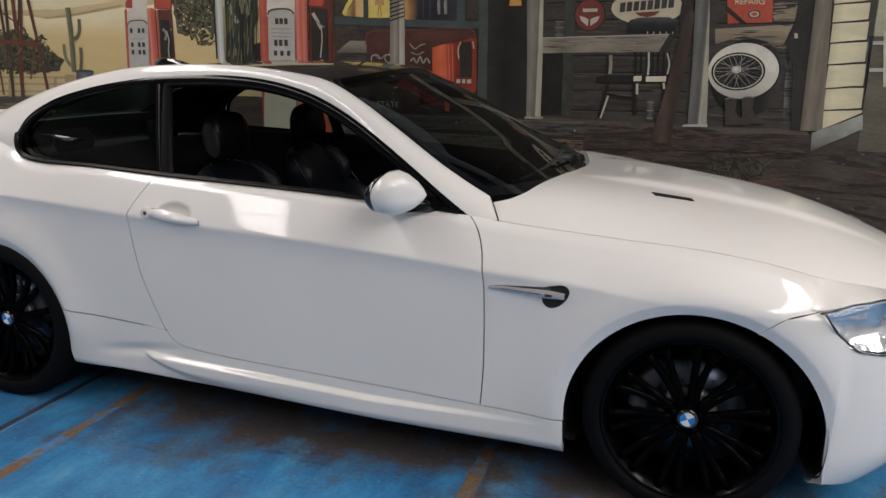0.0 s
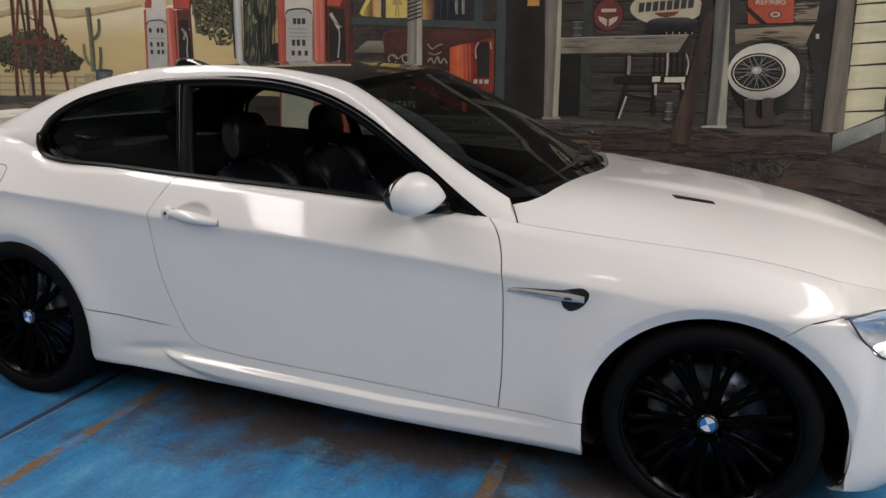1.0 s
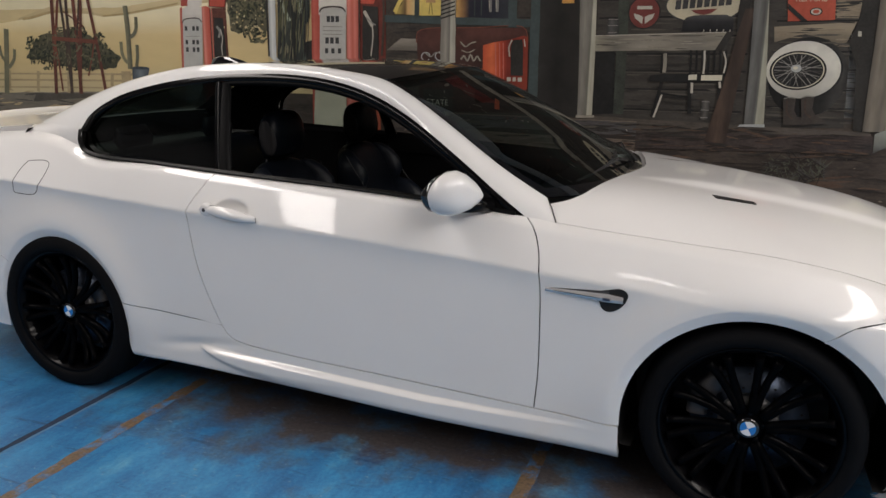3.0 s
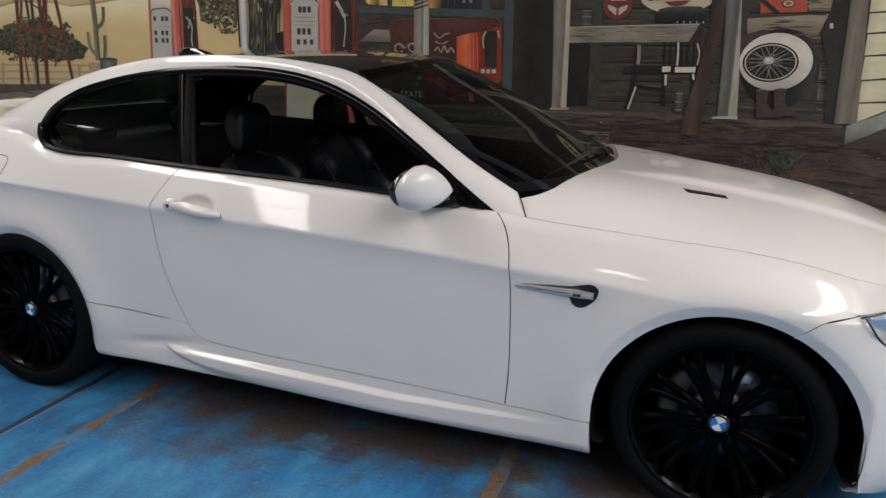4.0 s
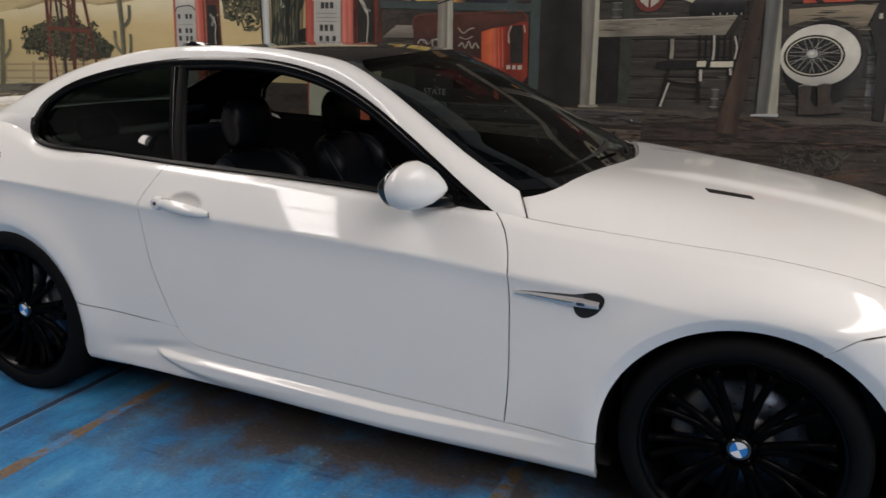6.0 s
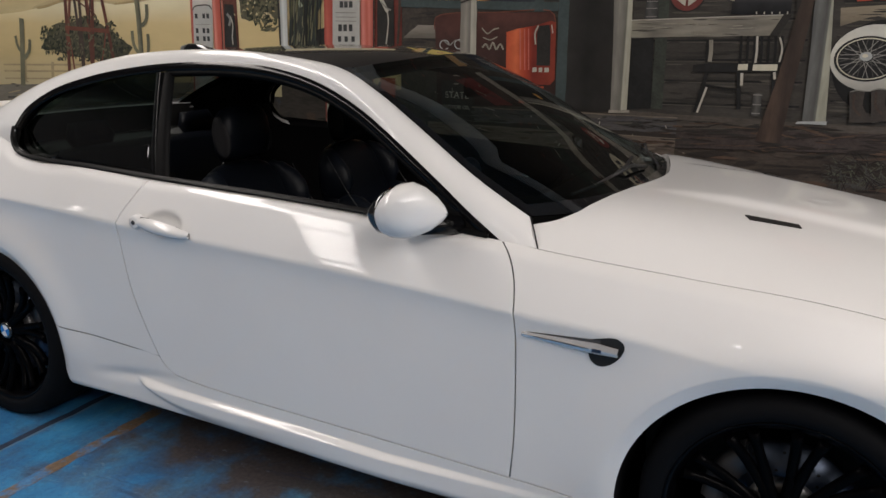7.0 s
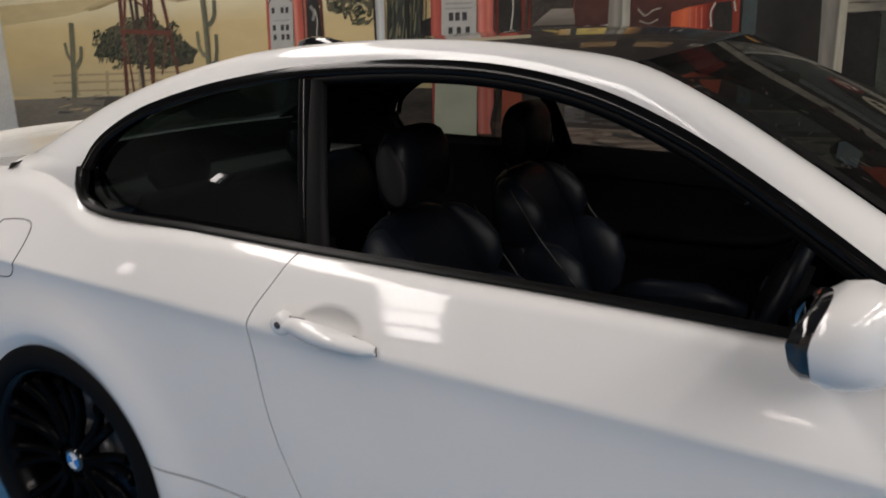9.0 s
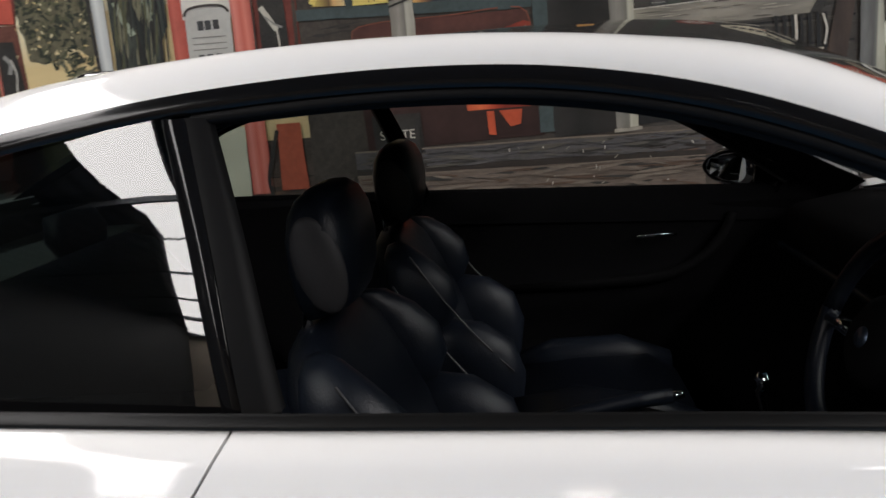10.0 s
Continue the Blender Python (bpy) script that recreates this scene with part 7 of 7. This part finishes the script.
    for u in hx:
        x = 0.792 + 0.212 * u
        zc = 0.861 - 0.021 * u
        hz = 0.0250 * (math.sin(math.pi * min(1, max(0.02, u * 0.98 + 0.01))) ** 0.24) * (1 - 0.26 * u)
        lift = 0.030 * math.sin(math.pi * min(0.97, max(0.10, u))) ** 0.45 + 0.004
        rows.append([(x, s * (door_y(x, zc) + lift * (0.25 + 0.75 * max(0.0, math.sin(a)))), zc + hz * math.cos(a)) for a in np.linspace(0, math.pi, 11)])
    han = part("door_handle", sheet(rows, (0, s, 0), 0.004), WHITE, near_door[s], "white pull handle")
    bm = bmesh.new()
    ring(bm, (0.782, s * (door_y(0.782, 0.861) + 0.006), 0.861), (0, s, 0), [(0.0, 0.014), (0.015, 0.0138), (0.021, 0.011), (0.0245, 0.003), (0.0245, -0.012)], 28)
    boss = part("lock_boss", bm, WHITE, han, "white boss round the lock")
    bm = bmesh.new()
    ring(bm, (0.781, s * (door_y(0.781, 0.861) + 0.0202), 0.861), (0, s, 0), [(0.0, 0.001), (0.0072, 0.001), (0.0085, -0.002)], 20)
    part("lock", bm, CALIPER, boss, "round dark key lock")
    edge_pts = [(0.766 + 0.238 * u, s * (door_y(0.766 + 0.238 * u, 0.862 - 0.023 * u) + 0.0035), 0.862 - 0.023 * u + sgn * 0.0255 * (math.sin(math.pi * min(0.97, max(0.03, u))) ** 0.35) * (1 - 0.25 * u)) for sgn, us in ((1, np.linspace(0.0, 0.3, 8)), ) for u in us]
    part("handle_gap", tube(edge_pts, 0.0016, 6), DARKHOLE, han)
    edge_pts = [(0.766 + 0.238 * u, s * (door_y(0.766 + 0.238 * u, 0.862 - 0.023 * u) + 0.0035), 0.862 - 0.023 * u + sg * 0.0255 * (math.sin(math.pi * min(0.97, max(0.03, u))) ** 0.35) * (1 - 0.25 * u)) for sg, u in [(1, v) for v in np.linspace(0.78, 1.0, 8)] + [(-1, v) for v in np.linspace(1.0, 0.8, 8)]]
    part("handle_gap", tube(edge_pts, 0.0016, 6), DARKHOLE, han)

    # vent in the front wing with its chrome blade
    wy = lambda x, z: half_width(x, z)
    vent = spline([(2.260, 0.722), (2.306, 0.736), (2.350, 0.743), (2.369, 0.728), (2.362, 0.698), (2.336, 0.671), (2.308, 0.662), (2.288, 0.673), (2.279, 0.694), (2.260, 0.711)], 40)
    c = vent.mean(0)
    bm = sheet([[(x, s * (wy(x, z) + dy), z) for x, z in (c + (p - c) * k for p in vent)] for k, dy in ((1.0, 0.0015), (0.9, 0.0005), (0.5, 0.0005), (0.02, 0.0005))], (0, s, 0), closed=True)
    gill = part("wing_vent", bm, DARKHOLE, car, "black vent in the front wing")
    bl = []
    for u in np.linspace(0, 1, 26):
        x = 2.104 + 0.252 * u
        zc = 0.7125 - 0.006 * u
        h = 0.006 + 0.008 * min(1.0, u * 1.3) - 0.004 * max(0.0, u - 0.8) / 0.2
        bl.append([(x, s * (wy(x, zc) + 0.002 + 0.012 * u * math.sin(a) ** 0.7 + 0.004 * math.sin(a)), zc + h * math.cos(a)) for a in np.linspace(0.001, math.pi - 0.001, 9)])
    part("vent_blade", sheet(bl, (0, s, 0), 0.004), BLADE, gill, "chrome blade in the wing vent")
    bm = bmesh.new()
    block(bm, (2.292, s * (wy(2.29, 0.705) + 0.0155) - 0.003, 0.703), (2.316, s * (wy(2.29, 0.705) + 0.0155) + 0.003, 0.7115), 0.001)
    part("vent_badge", bm, STEEL, gill)
    groove = [(2.135 + 0.15 * u, s * (wy(2.135 + 0.15 * u, 0.711) + 0.0058 + 0.012 * (0.031 + 0.15 * u) / 0.252), 0.7125 - 0.0036 * u) for u in np.linspace(0, 1, 10)]
    part("blade_groove", tube(groove, [0.0008, *[0.0016] * 8, 0.0008], 6), CALIPER, gill)
    # dark wedge above the blade: the hollow's shade as a flat strip
    part("vent_shade", sheet([[(x, s * (wy(x, z) + 0.0012), z) for x, z in ((2.120 + 0.19 * u, 0.720 + 0.012 * u), (2.120 + 0.19 * u, 0.712))] for u in np.linspace(0, 1, 12)], (0, s, 0)), CALIPER, gill)
    # fuel flap on the driver's side
    if s < 0:
        flap = spline([(-0.161, 0.981), (-0.077, 0.986), (-0.045, 0.978), (-0.041, 0.950), (-0.072, 0.870), (-0.091, 0.851), (-0.175, 0.847), (-0.207, 0.853), (-0.206, 0.878), (-0.180, 0.959), (-0.161, 0.981)], 60)
        part("fuel_flap", tube([(x, s * (half_width(x, z) - 0.0002), z) for x, z in flap], 0.0016, 6), DARKHOLE, car, "shut line of the fuel flap")


# ---------------------------------------------------------------- wheels
def wheel(cx, s, R, rimr):
    face = 0.872 if cx > 1 else 0.88
    y = lambda d: s * (face - d)
    ax = (0, s, 0)
    bm = bmesh.new()
    c = (cx, 0, R)
    ring(bm, (cx, s * face, R), ax, [(rimr - 0.018, -0.20), (rimr - 0.012, -0.05), (rimr - 0.010, -0.02), (rimr + 0.004, -0.006), (rimr + 0.012, 0.004), (rimr + 0.014, -0.004)], 64)
    w = part("wheel", bm, RIM, car, "gloss black alloy wheel with twin spokes")
    bm = bmesh.new()
    T = R + 0.008
    prof = [(rimr + 0.010, -0.008), (rimr + 0.018, 0.008), (rimr + 0.034, 0.012), (T - 0.024, 0.009), (T - 0.012, -0.002), (T - 0.004, -0.022), (T, -0.05), (T, -0.18), (T - 0.01, -0.215), (rimr + 0.02, -0.235)]
    ring(bm, (cx, s * face, R), ax, prof, 72)
    part("tyre", bm, TYRE, w, "low black tyre")
    for k in range(10):
        a = 2 * math.pi * (k + 0.25) / 10
        for sg in (-1, 1):
            pts = []
            for u in np.linspace(0, 1, 8):
                r = 0.050 + (rimr - 0.012 - 0.050) * u
                ang = a + sg * (0.072 + 0.037 * u + 0.011 * u * u)
                d = 0.030 - 0.022 * u + 0.018 * math.sin(math.pi * u)
                pts.append((cx + r * math.cos(ang), y(d + 0.004), R + r * math.sin(ang)))
            part("spoke", tube(pts, [0.015, 0.0145, 0.014, 0.0135, 0.013, 0.013, 0.013, 0.014], 8), SPOKE, w)
    bm = bmesh.new()
    ring(bm, (cx, s * face, R), ax, [(0.0, -0.030), (0.03, -0.030), (0.050, -0.034), (0.060, -0.046), (0.058, -0.09)], 40)
    hub = part("hub", bm, SPOKE, w)
    bm = bmesh.new()
    ring(bm, (cx, s * (face - 0.075), R), ax, [(0.055, 0.010), (0.086, 0.010), (0.092, 0.002), (0.092, -0.03)], 40)
    part("disc_bell", bm, BELL, w, "bare steel disc bell")
    for k in range(5):
        a = 2 * math.pi * k / 5 + 0.3
        bm = bmesh.new()
        ring(bm, (cx + 0.046 * math.cos(a), s * (face - 0.033), R + 0.046 * math.sin(a)), ax, [(0.0, 0.004), (0.007, 0.004), (0.0095, 0.0), (0.0095, -0.01)], 12)
        part("wheel_bolt", bm, RIM, hub)
    bm = bmesh.new()
    ring(bm, (cx, s * face, R), ax, [(0.0235, -0.021), (0.031, -0.021), (0.034, -0.026), (0.034, -0.034)], 36)
    part("cap_ring", bm, GLOSSBLACK, hub)
    for k in range(4):
        bm = bmesh.new()
        disc(bm, (cx, s * (face - 0.0205), R), ax, 0.0238, 12, k * math.pi / 2 + 0.5, (k + 1) * math.pi / 2 + 0.5)
        part("cap_quarter", bm, BADGEBLUE if k % 2 else BADGEWHITE, hub)
    bm = bmesh.new()
    ring(bm, (cx, s * (face - 0.085), R), ax, [(0.085, 0.0), (0.178, 0.0), (0.18, -0.028), (0.085, -0.028)], 56)
    dsk = part("brake_disc", bm, STEEL, w, "drilled steel brake disc")
    for k in range(14):
        for j, r in enumerate((0.11, 0.135, 0.158)):
            a = 2 * math.pi * (k + 0.33 * j) / 14
            bm = bmesh.new()
            disc(bm, (cx + r * math.cos(a), s * (face - 0.0845), R + r * math.sin(a)), ax, 0.0042, 8)
            part("drill_hole", bm, DARKHOLE, dsk)
    a0 = math.radians(150 if cx > 1 else 20)
    G = []
    for t in np.linspace(-0.5, 0.5, 12):
        a = a0 + t
        G.append([(cx + r * math.cos(a), s * (face - d), R + r * math.sin(a)) for r, d in ((0.125, 0.075), (0.13, 0.062), (0.175, 0.058), (0.19, 0.07), (0.19, 0.11))])
    part("brake_caliper", sheet(G, (0, s, 0), 0.01), CALIPER, w, "grey brake caliper")
    return w


for s in SIDES:
    wheel(WB, s, RF, 0.260)
    wheel(0.0, s, RR, 0.258)

# floor pan and dark inner sides
bm = block(bmesh.new(), (-0.8, -0.60, 0.155), (3.3, 0.60, 0.20), 0.01)
part("underbody", bm, CARPET, car)
bm = block(bmesh.new(), (0.42, -0.80, 0.165), (2.36, 0.80, 0.20), 0.01)
part("underbody", bm, CARPET, car)

# ---------------------------------------------------------------- cabin
for s in SIDES:
    G = []
    for z in np.linspace(0.22, 0.915, 20):
        G.append([(x, s * (min(half_width(x, max(z, 0.3)), lean(max(z, 0.988)) + 0.05) - (0.075 + 0.03 * math.exp(-((z - 0.65) / 0.06) ** 2) - 0.035 * max(0.0, (z - 0.89) / 0.09))), z) for x in np.linspace(0.45, 2.2, 30)])
    card = part("door_card", sheet(G, (0, -s, 0)), FELT, near_door[s], "black door card")
    part("waist_lining", sheet([[(x, s * (lean(0.988) - d), float(np.interp(x, [0.1, 0.8, 2.0], [1.000, 0.975, 0.918])) - dz) for x in np.linspace(0.1, 2.0, 24)] for d, dz in (((0.012, 0.005) if s < 0 else (0.0, -0.034)), (0.020, 0.012 if s < 0 else -0.026), (0.034, 0.07))], (0, -s, 1)), FELT, card)
    part("armrest", tube([(1.05, s * 0.742, 0.69), (1.30, s * 0.735, 0.695), (1.46, s * 0.733, 0.702), (1.54, s * 0.733, 0.715), (1.60, s * 0.735, 0.74), (1.65, s * 0.738, 0.775), (1.685, s * 0.745, 0.815), (1.71, s * 0.752, 0.855), (1.722, s * 0.758, 0.885)], [0.012, 0.016, 0.018, 0.018, 0.017, 0.016, 0.015, 0.014, 0.013], 12), PLASTIC, card, "dark door pull")
    part("inner_handle", tube([(1.44, s * 0.738, 0.832), (1.50, s * 0.732, 0.836), (1.555, s * 0.738, 0.833)], 0.006, 8, flat=0.7), CHROME, card, "chrome inner door handle")

for s in SIDES:
    G = [[(x, s * (0.715 - 0.05 * max(0.0, (0.1 - x) / 0.5)), z) for x in np.linspace(0.80, -0.42, 20)] for z in np.linspace(0.22, 1.0, 12)]
    part("quarter_lining", sheet(G, (0, -s, 0)), FELT, car, "black rear side trim")
    G = []
    for u in np.linspace(0, 1, 16):
        a = np.array((0.74, 0.70, 0.985)) * (1 - u) + np.array((-0.42, 0.655, 1.0)) * u
        q = spline([(0.14, 0.745, 1.012), (0.08, 0.735, 1.05), (0.045, 0.70, 1.10), (-0.12, 0.62, 1.118), (-0.33, 0.565, 1.10)], 16)[int(round(u * 15))]
        w = spline([(0.14, 0.72, 0.985), (0.05, 0.70, 0.985), (-0.1, 0.68, 0.985), (-0.25, 0.67, 0.985), (-0.42, 0.655, 0.985)], 16)[int(round(u * 15))]
        G.append([(p[0], s * p[1], p[2]) for p in (q, (q + w) / 2, w)])
    part("pillar_lining", sheet(G, (0, -s, 0)), PLASTIC, car)
bm = block(bmesh.new(), (-0.2, -0.70, 0.20), (2.25, 0.70, 0.23), 0.01)
part("cabin_floor", bm, CARPET, car)


def seat(y0):
    up = (0, 0, 1)
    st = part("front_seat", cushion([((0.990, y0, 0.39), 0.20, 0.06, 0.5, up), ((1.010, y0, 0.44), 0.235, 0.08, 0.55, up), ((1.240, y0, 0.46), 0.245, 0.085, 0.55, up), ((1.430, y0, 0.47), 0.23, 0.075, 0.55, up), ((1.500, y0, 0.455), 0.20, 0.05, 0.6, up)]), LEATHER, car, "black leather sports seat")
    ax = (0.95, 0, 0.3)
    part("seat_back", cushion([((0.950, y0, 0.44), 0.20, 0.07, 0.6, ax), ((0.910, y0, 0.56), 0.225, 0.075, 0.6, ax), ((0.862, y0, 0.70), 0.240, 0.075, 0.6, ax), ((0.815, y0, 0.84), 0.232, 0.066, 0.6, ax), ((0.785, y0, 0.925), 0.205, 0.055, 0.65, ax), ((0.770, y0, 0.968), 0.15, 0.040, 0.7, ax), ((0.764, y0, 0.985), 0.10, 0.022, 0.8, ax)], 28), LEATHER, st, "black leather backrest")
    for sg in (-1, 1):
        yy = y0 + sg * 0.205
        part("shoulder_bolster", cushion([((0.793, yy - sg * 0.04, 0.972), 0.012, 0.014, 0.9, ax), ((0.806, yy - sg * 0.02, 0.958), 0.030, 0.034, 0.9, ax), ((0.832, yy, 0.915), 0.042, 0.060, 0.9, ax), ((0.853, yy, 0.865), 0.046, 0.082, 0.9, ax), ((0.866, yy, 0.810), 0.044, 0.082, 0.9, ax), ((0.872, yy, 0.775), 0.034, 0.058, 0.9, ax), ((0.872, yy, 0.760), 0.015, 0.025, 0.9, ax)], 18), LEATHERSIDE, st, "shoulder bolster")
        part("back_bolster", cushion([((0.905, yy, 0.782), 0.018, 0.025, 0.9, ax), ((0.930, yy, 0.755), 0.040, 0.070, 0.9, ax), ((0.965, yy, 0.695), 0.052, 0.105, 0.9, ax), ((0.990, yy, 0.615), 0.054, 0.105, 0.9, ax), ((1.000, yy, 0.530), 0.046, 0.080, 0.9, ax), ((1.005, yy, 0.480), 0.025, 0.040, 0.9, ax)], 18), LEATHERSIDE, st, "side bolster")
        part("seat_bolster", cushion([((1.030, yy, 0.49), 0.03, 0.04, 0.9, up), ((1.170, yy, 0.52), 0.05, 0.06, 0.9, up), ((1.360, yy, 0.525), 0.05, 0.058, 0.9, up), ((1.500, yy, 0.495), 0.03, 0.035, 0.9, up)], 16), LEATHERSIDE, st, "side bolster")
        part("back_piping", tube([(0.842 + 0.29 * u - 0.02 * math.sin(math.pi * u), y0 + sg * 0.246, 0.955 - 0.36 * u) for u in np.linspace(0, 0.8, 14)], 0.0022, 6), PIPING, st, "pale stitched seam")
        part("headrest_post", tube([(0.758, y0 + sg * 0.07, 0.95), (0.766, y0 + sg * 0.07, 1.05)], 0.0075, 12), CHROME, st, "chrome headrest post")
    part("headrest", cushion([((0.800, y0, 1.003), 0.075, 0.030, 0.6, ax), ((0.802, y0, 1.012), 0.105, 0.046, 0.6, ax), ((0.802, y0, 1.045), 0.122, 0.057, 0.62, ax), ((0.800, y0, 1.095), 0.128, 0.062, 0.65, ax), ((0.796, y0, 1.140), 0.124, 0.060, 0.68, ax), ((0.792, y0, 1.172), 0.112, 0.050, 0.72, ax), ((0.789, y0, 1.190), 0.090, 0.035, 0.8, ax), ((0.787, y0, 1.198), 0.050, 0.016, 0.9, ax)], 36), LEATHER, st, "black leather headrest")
    for sg in (-1, 1):
        bm = bmesh.new()
        bmesh.ops.create_uvsphere(bm, u_segments=24, v_segments=14, radius=1.0)
        for v in bm.verts:
            v.co = Vector((0.803 + 0.040 * v.co.x - 0.012 * v.co.z, y0 + sg * 0.116 + 0.014 * v.co.y, 1.092 + 0.074 * v.co.z))
        for f in bm.faces:
            f.smooth = True
        part("headrest_side", bm, HEADFACE, st, "grey headrest side panel")


seat(-0.37)
seat(0.37)
rear = part("rear_bench", cushion([((0.16, 0, 0.55), 0.60, 0.08, 0.4, (0.9, 0, 0.4)), ((0.10, 0, 0.75), 0.60, 0.09, 0.45, (0.9, 0, 0.4)), ((0.0, 0, 0.95), 0.57, 0.06, 0.5, (0.9, 0, 0.4)), ((-0.03, 0, 0.99), 0.5, 0.03, 0.6, (0.9, 0, 0.4))], 28), LEATHER, car, "black leather rear bench")
part("bench_cushion", cushion([((0.2, 0, 0.45), 0.60, 0.08, 0.4, (0, 0, 1)), ((0.45, 0, 0.48), 0.60, 0.085, 0.45, (0, 0, 1)), ((0.66, 0, 0.47), 0.57, 0.06, 0.5, (0, 0, 1))], 24), LEATHER, rear)
for y in (-0.32, 0.32):
    part("rear_headrest", cushion([((-0.05, y, 0.98), 0.09, 0.035, 0.7, (1, 0, 0.2)), ((-0.06, y, 1.03), 0.115, 0.045, 0.7, (1, 0, 0.2)), ((-0.075, y, 1.09), 0.09, 0.03, 0.7, (1, 0, 0.2))], 24), LEATHER, rear, "black leather rear headrest")
bm = block(bmesh.new(), (-0.45, -0.68, 0.96), (-0.06, 0.68, 0.985), 0.008)
part("parcel_shelf", bm, SHELFCLOTH, car, "grey cloth parcel shelf")
part("shelf_lining", sheet([[(-0.385, y, 0.975), (-0.375 + 0.03 * (y / 0.66) ** 2, y, 1.05), (-0.352 + 0.05 * (y / 0.66) ** 2, y, 1.111 - 0.01 * (y / 0.66) ** 2)] for y in np.linspace(-0.70, 0.70, 21)], (1, 0, 0)), HEADLINER, car, "dark cloth lining behind the shelf")

dash_rows = []
for y in np.linspace(-0.69, 0.69, 31):
    hump = 0.035 * math.exp(-((y + 0.36) / 0.17) ** 2)
    dash_rows.append(spline([(2.20, y, 0.935), (2.08, y, 0.945 + hump * 0.4), (1.94, y, 0.925 + hump), (1.86, y, 0.905 + hump), (1.835, y, 0.855 + hump * 0.6), (1.85, y, 0.76), (1.88, y, 0.66), (1.95, y, 0.50), (2.05, y, 0.25)], 30))
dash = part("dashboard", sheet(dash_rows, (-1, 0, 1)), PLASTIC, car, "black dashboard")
part("dash_trim", tube([(1.838, y, 0.80) for y in np.linspace(-0.05, 0.68, 12)], 0.012, 8), LEATHERSIDE, dash)
# steering wheel on the driver's side
sc, sax = Vector((1.645, -0.36, 0.885)), Vector((-0.93, 0, 0.37))
u = Vector((0, 1, 0))
v = sax.normalized().cross(u)
circ = [sc + (u * math.cos(a) + v * math.sin(a)) * 0.183 for a in np.linspace(0, 2 * math.pi, 41)]
stw = part("steering_wheel", tube(circ, 0.0165, 12), LEATHER, car, "black leather steering wheel")
bm = bmesh.new()
ring(bm, sc + sax.normalized() * 0.0, sax, [(0.0, 0.03), (0.05, 0.027), (0.075, 0.01), (0.075, -0.04)], 28)
part("horn_pad", bm, PLASTIC, stw)
for a in (0.1, math.pi - 0.1, -math.pi / 2):
    part("wheel_spoke", tube([sc + (u * math.cos(a) + v * math.sin(a)) * r for r in (0.06, 0.12, 0.178)], [0.018, 0.014, 0.012], 8), CHROME if a > -1 else PLASTIC, stw, "silver steering-wheel spoke")
bm = bmesh.new()
ring(bm, sc, sax, [(0.0, 0.033), (0.016, 0.032), (0.018, 0.028)], 20)
part("horn_badge", bm, STEEL, stw)
part("steering_column", tube([sc, sc - sax.normalized() * 0.22], 0.04, 12), PLASTIC, stw)
# console, gear lever, hand brake
con = part("centre_console", cushion([((1.0, 0, 0.40), 0.10, 0.20, 0.4, (0, 0, 1)), ((1.25, 0, 0.41), 0.115, 0.21, 0.4, (0, 0, 1)), ((1.55, 0, 0.37), 0.12, 0.17, 0.4, (0, 0, 1)), ((1.85, 0, 0.42), 0.13, 0.20, 0.4, (0, 0, 1))], 20), PLASTIC, car, "black centre console")
part("console_lid", cushion([((1.02, 0, 0.605), 0.075, 0.02, 0.5, (0, 0, 1)), ((1.2, 0, 0.63), 0.085, 0.025, 0.5, (0, 0, 1)), ((1.33, 0, 0.615), 0.075, 0.02, 0.5, (0, 0, 1))], 18), LEATHER, con)
part("gear_lever", tube([(1.60, -0.01, 0.52), (1.585, -0.01, 0.60), (1.578, -0.01, 0.655), (1.576, -0.01, 0.685), (1.576, -0.01, 0.697)], [0.010, 0.010, 0.016, 0.019, 0.008], 12), CHROME, con, "chrome-topped gear lever")
brake = part("hand_brake", tube([(1.10, -0.06, 0.615), (1.20, -0.06, 0.645), (1.30, -0.06, 0.665), (1.385, -0.06, 0.675)], [0.020, 0.018, 0.017, 0.015], 12), LEATHERSIDE, con, "leather-covered hand-brake lever")
part("release_button", tube([(1.385, -0.06, 0.675), (1.40, -0.06, 0.6765), (1.408, -0.06, 0.677)], [0.009, 0.009, 0.006], 10), CHROME, brake, "chrome release button")
# inner mirror
part("inner_mirror", cushion([((1.58, 0.0, 1.275), 0.10, 0.030, 0.5, (0, 0, 1)), ((1.59, 0.0, 1.276), 0.115, 0.034, 0.5, (0, 0, 1)), ((1.62, 0.0, 1.278), 0.09, 0.024, 0.6, (0, 0, 1))], 20), PLASTIC, car, "inside mirror")
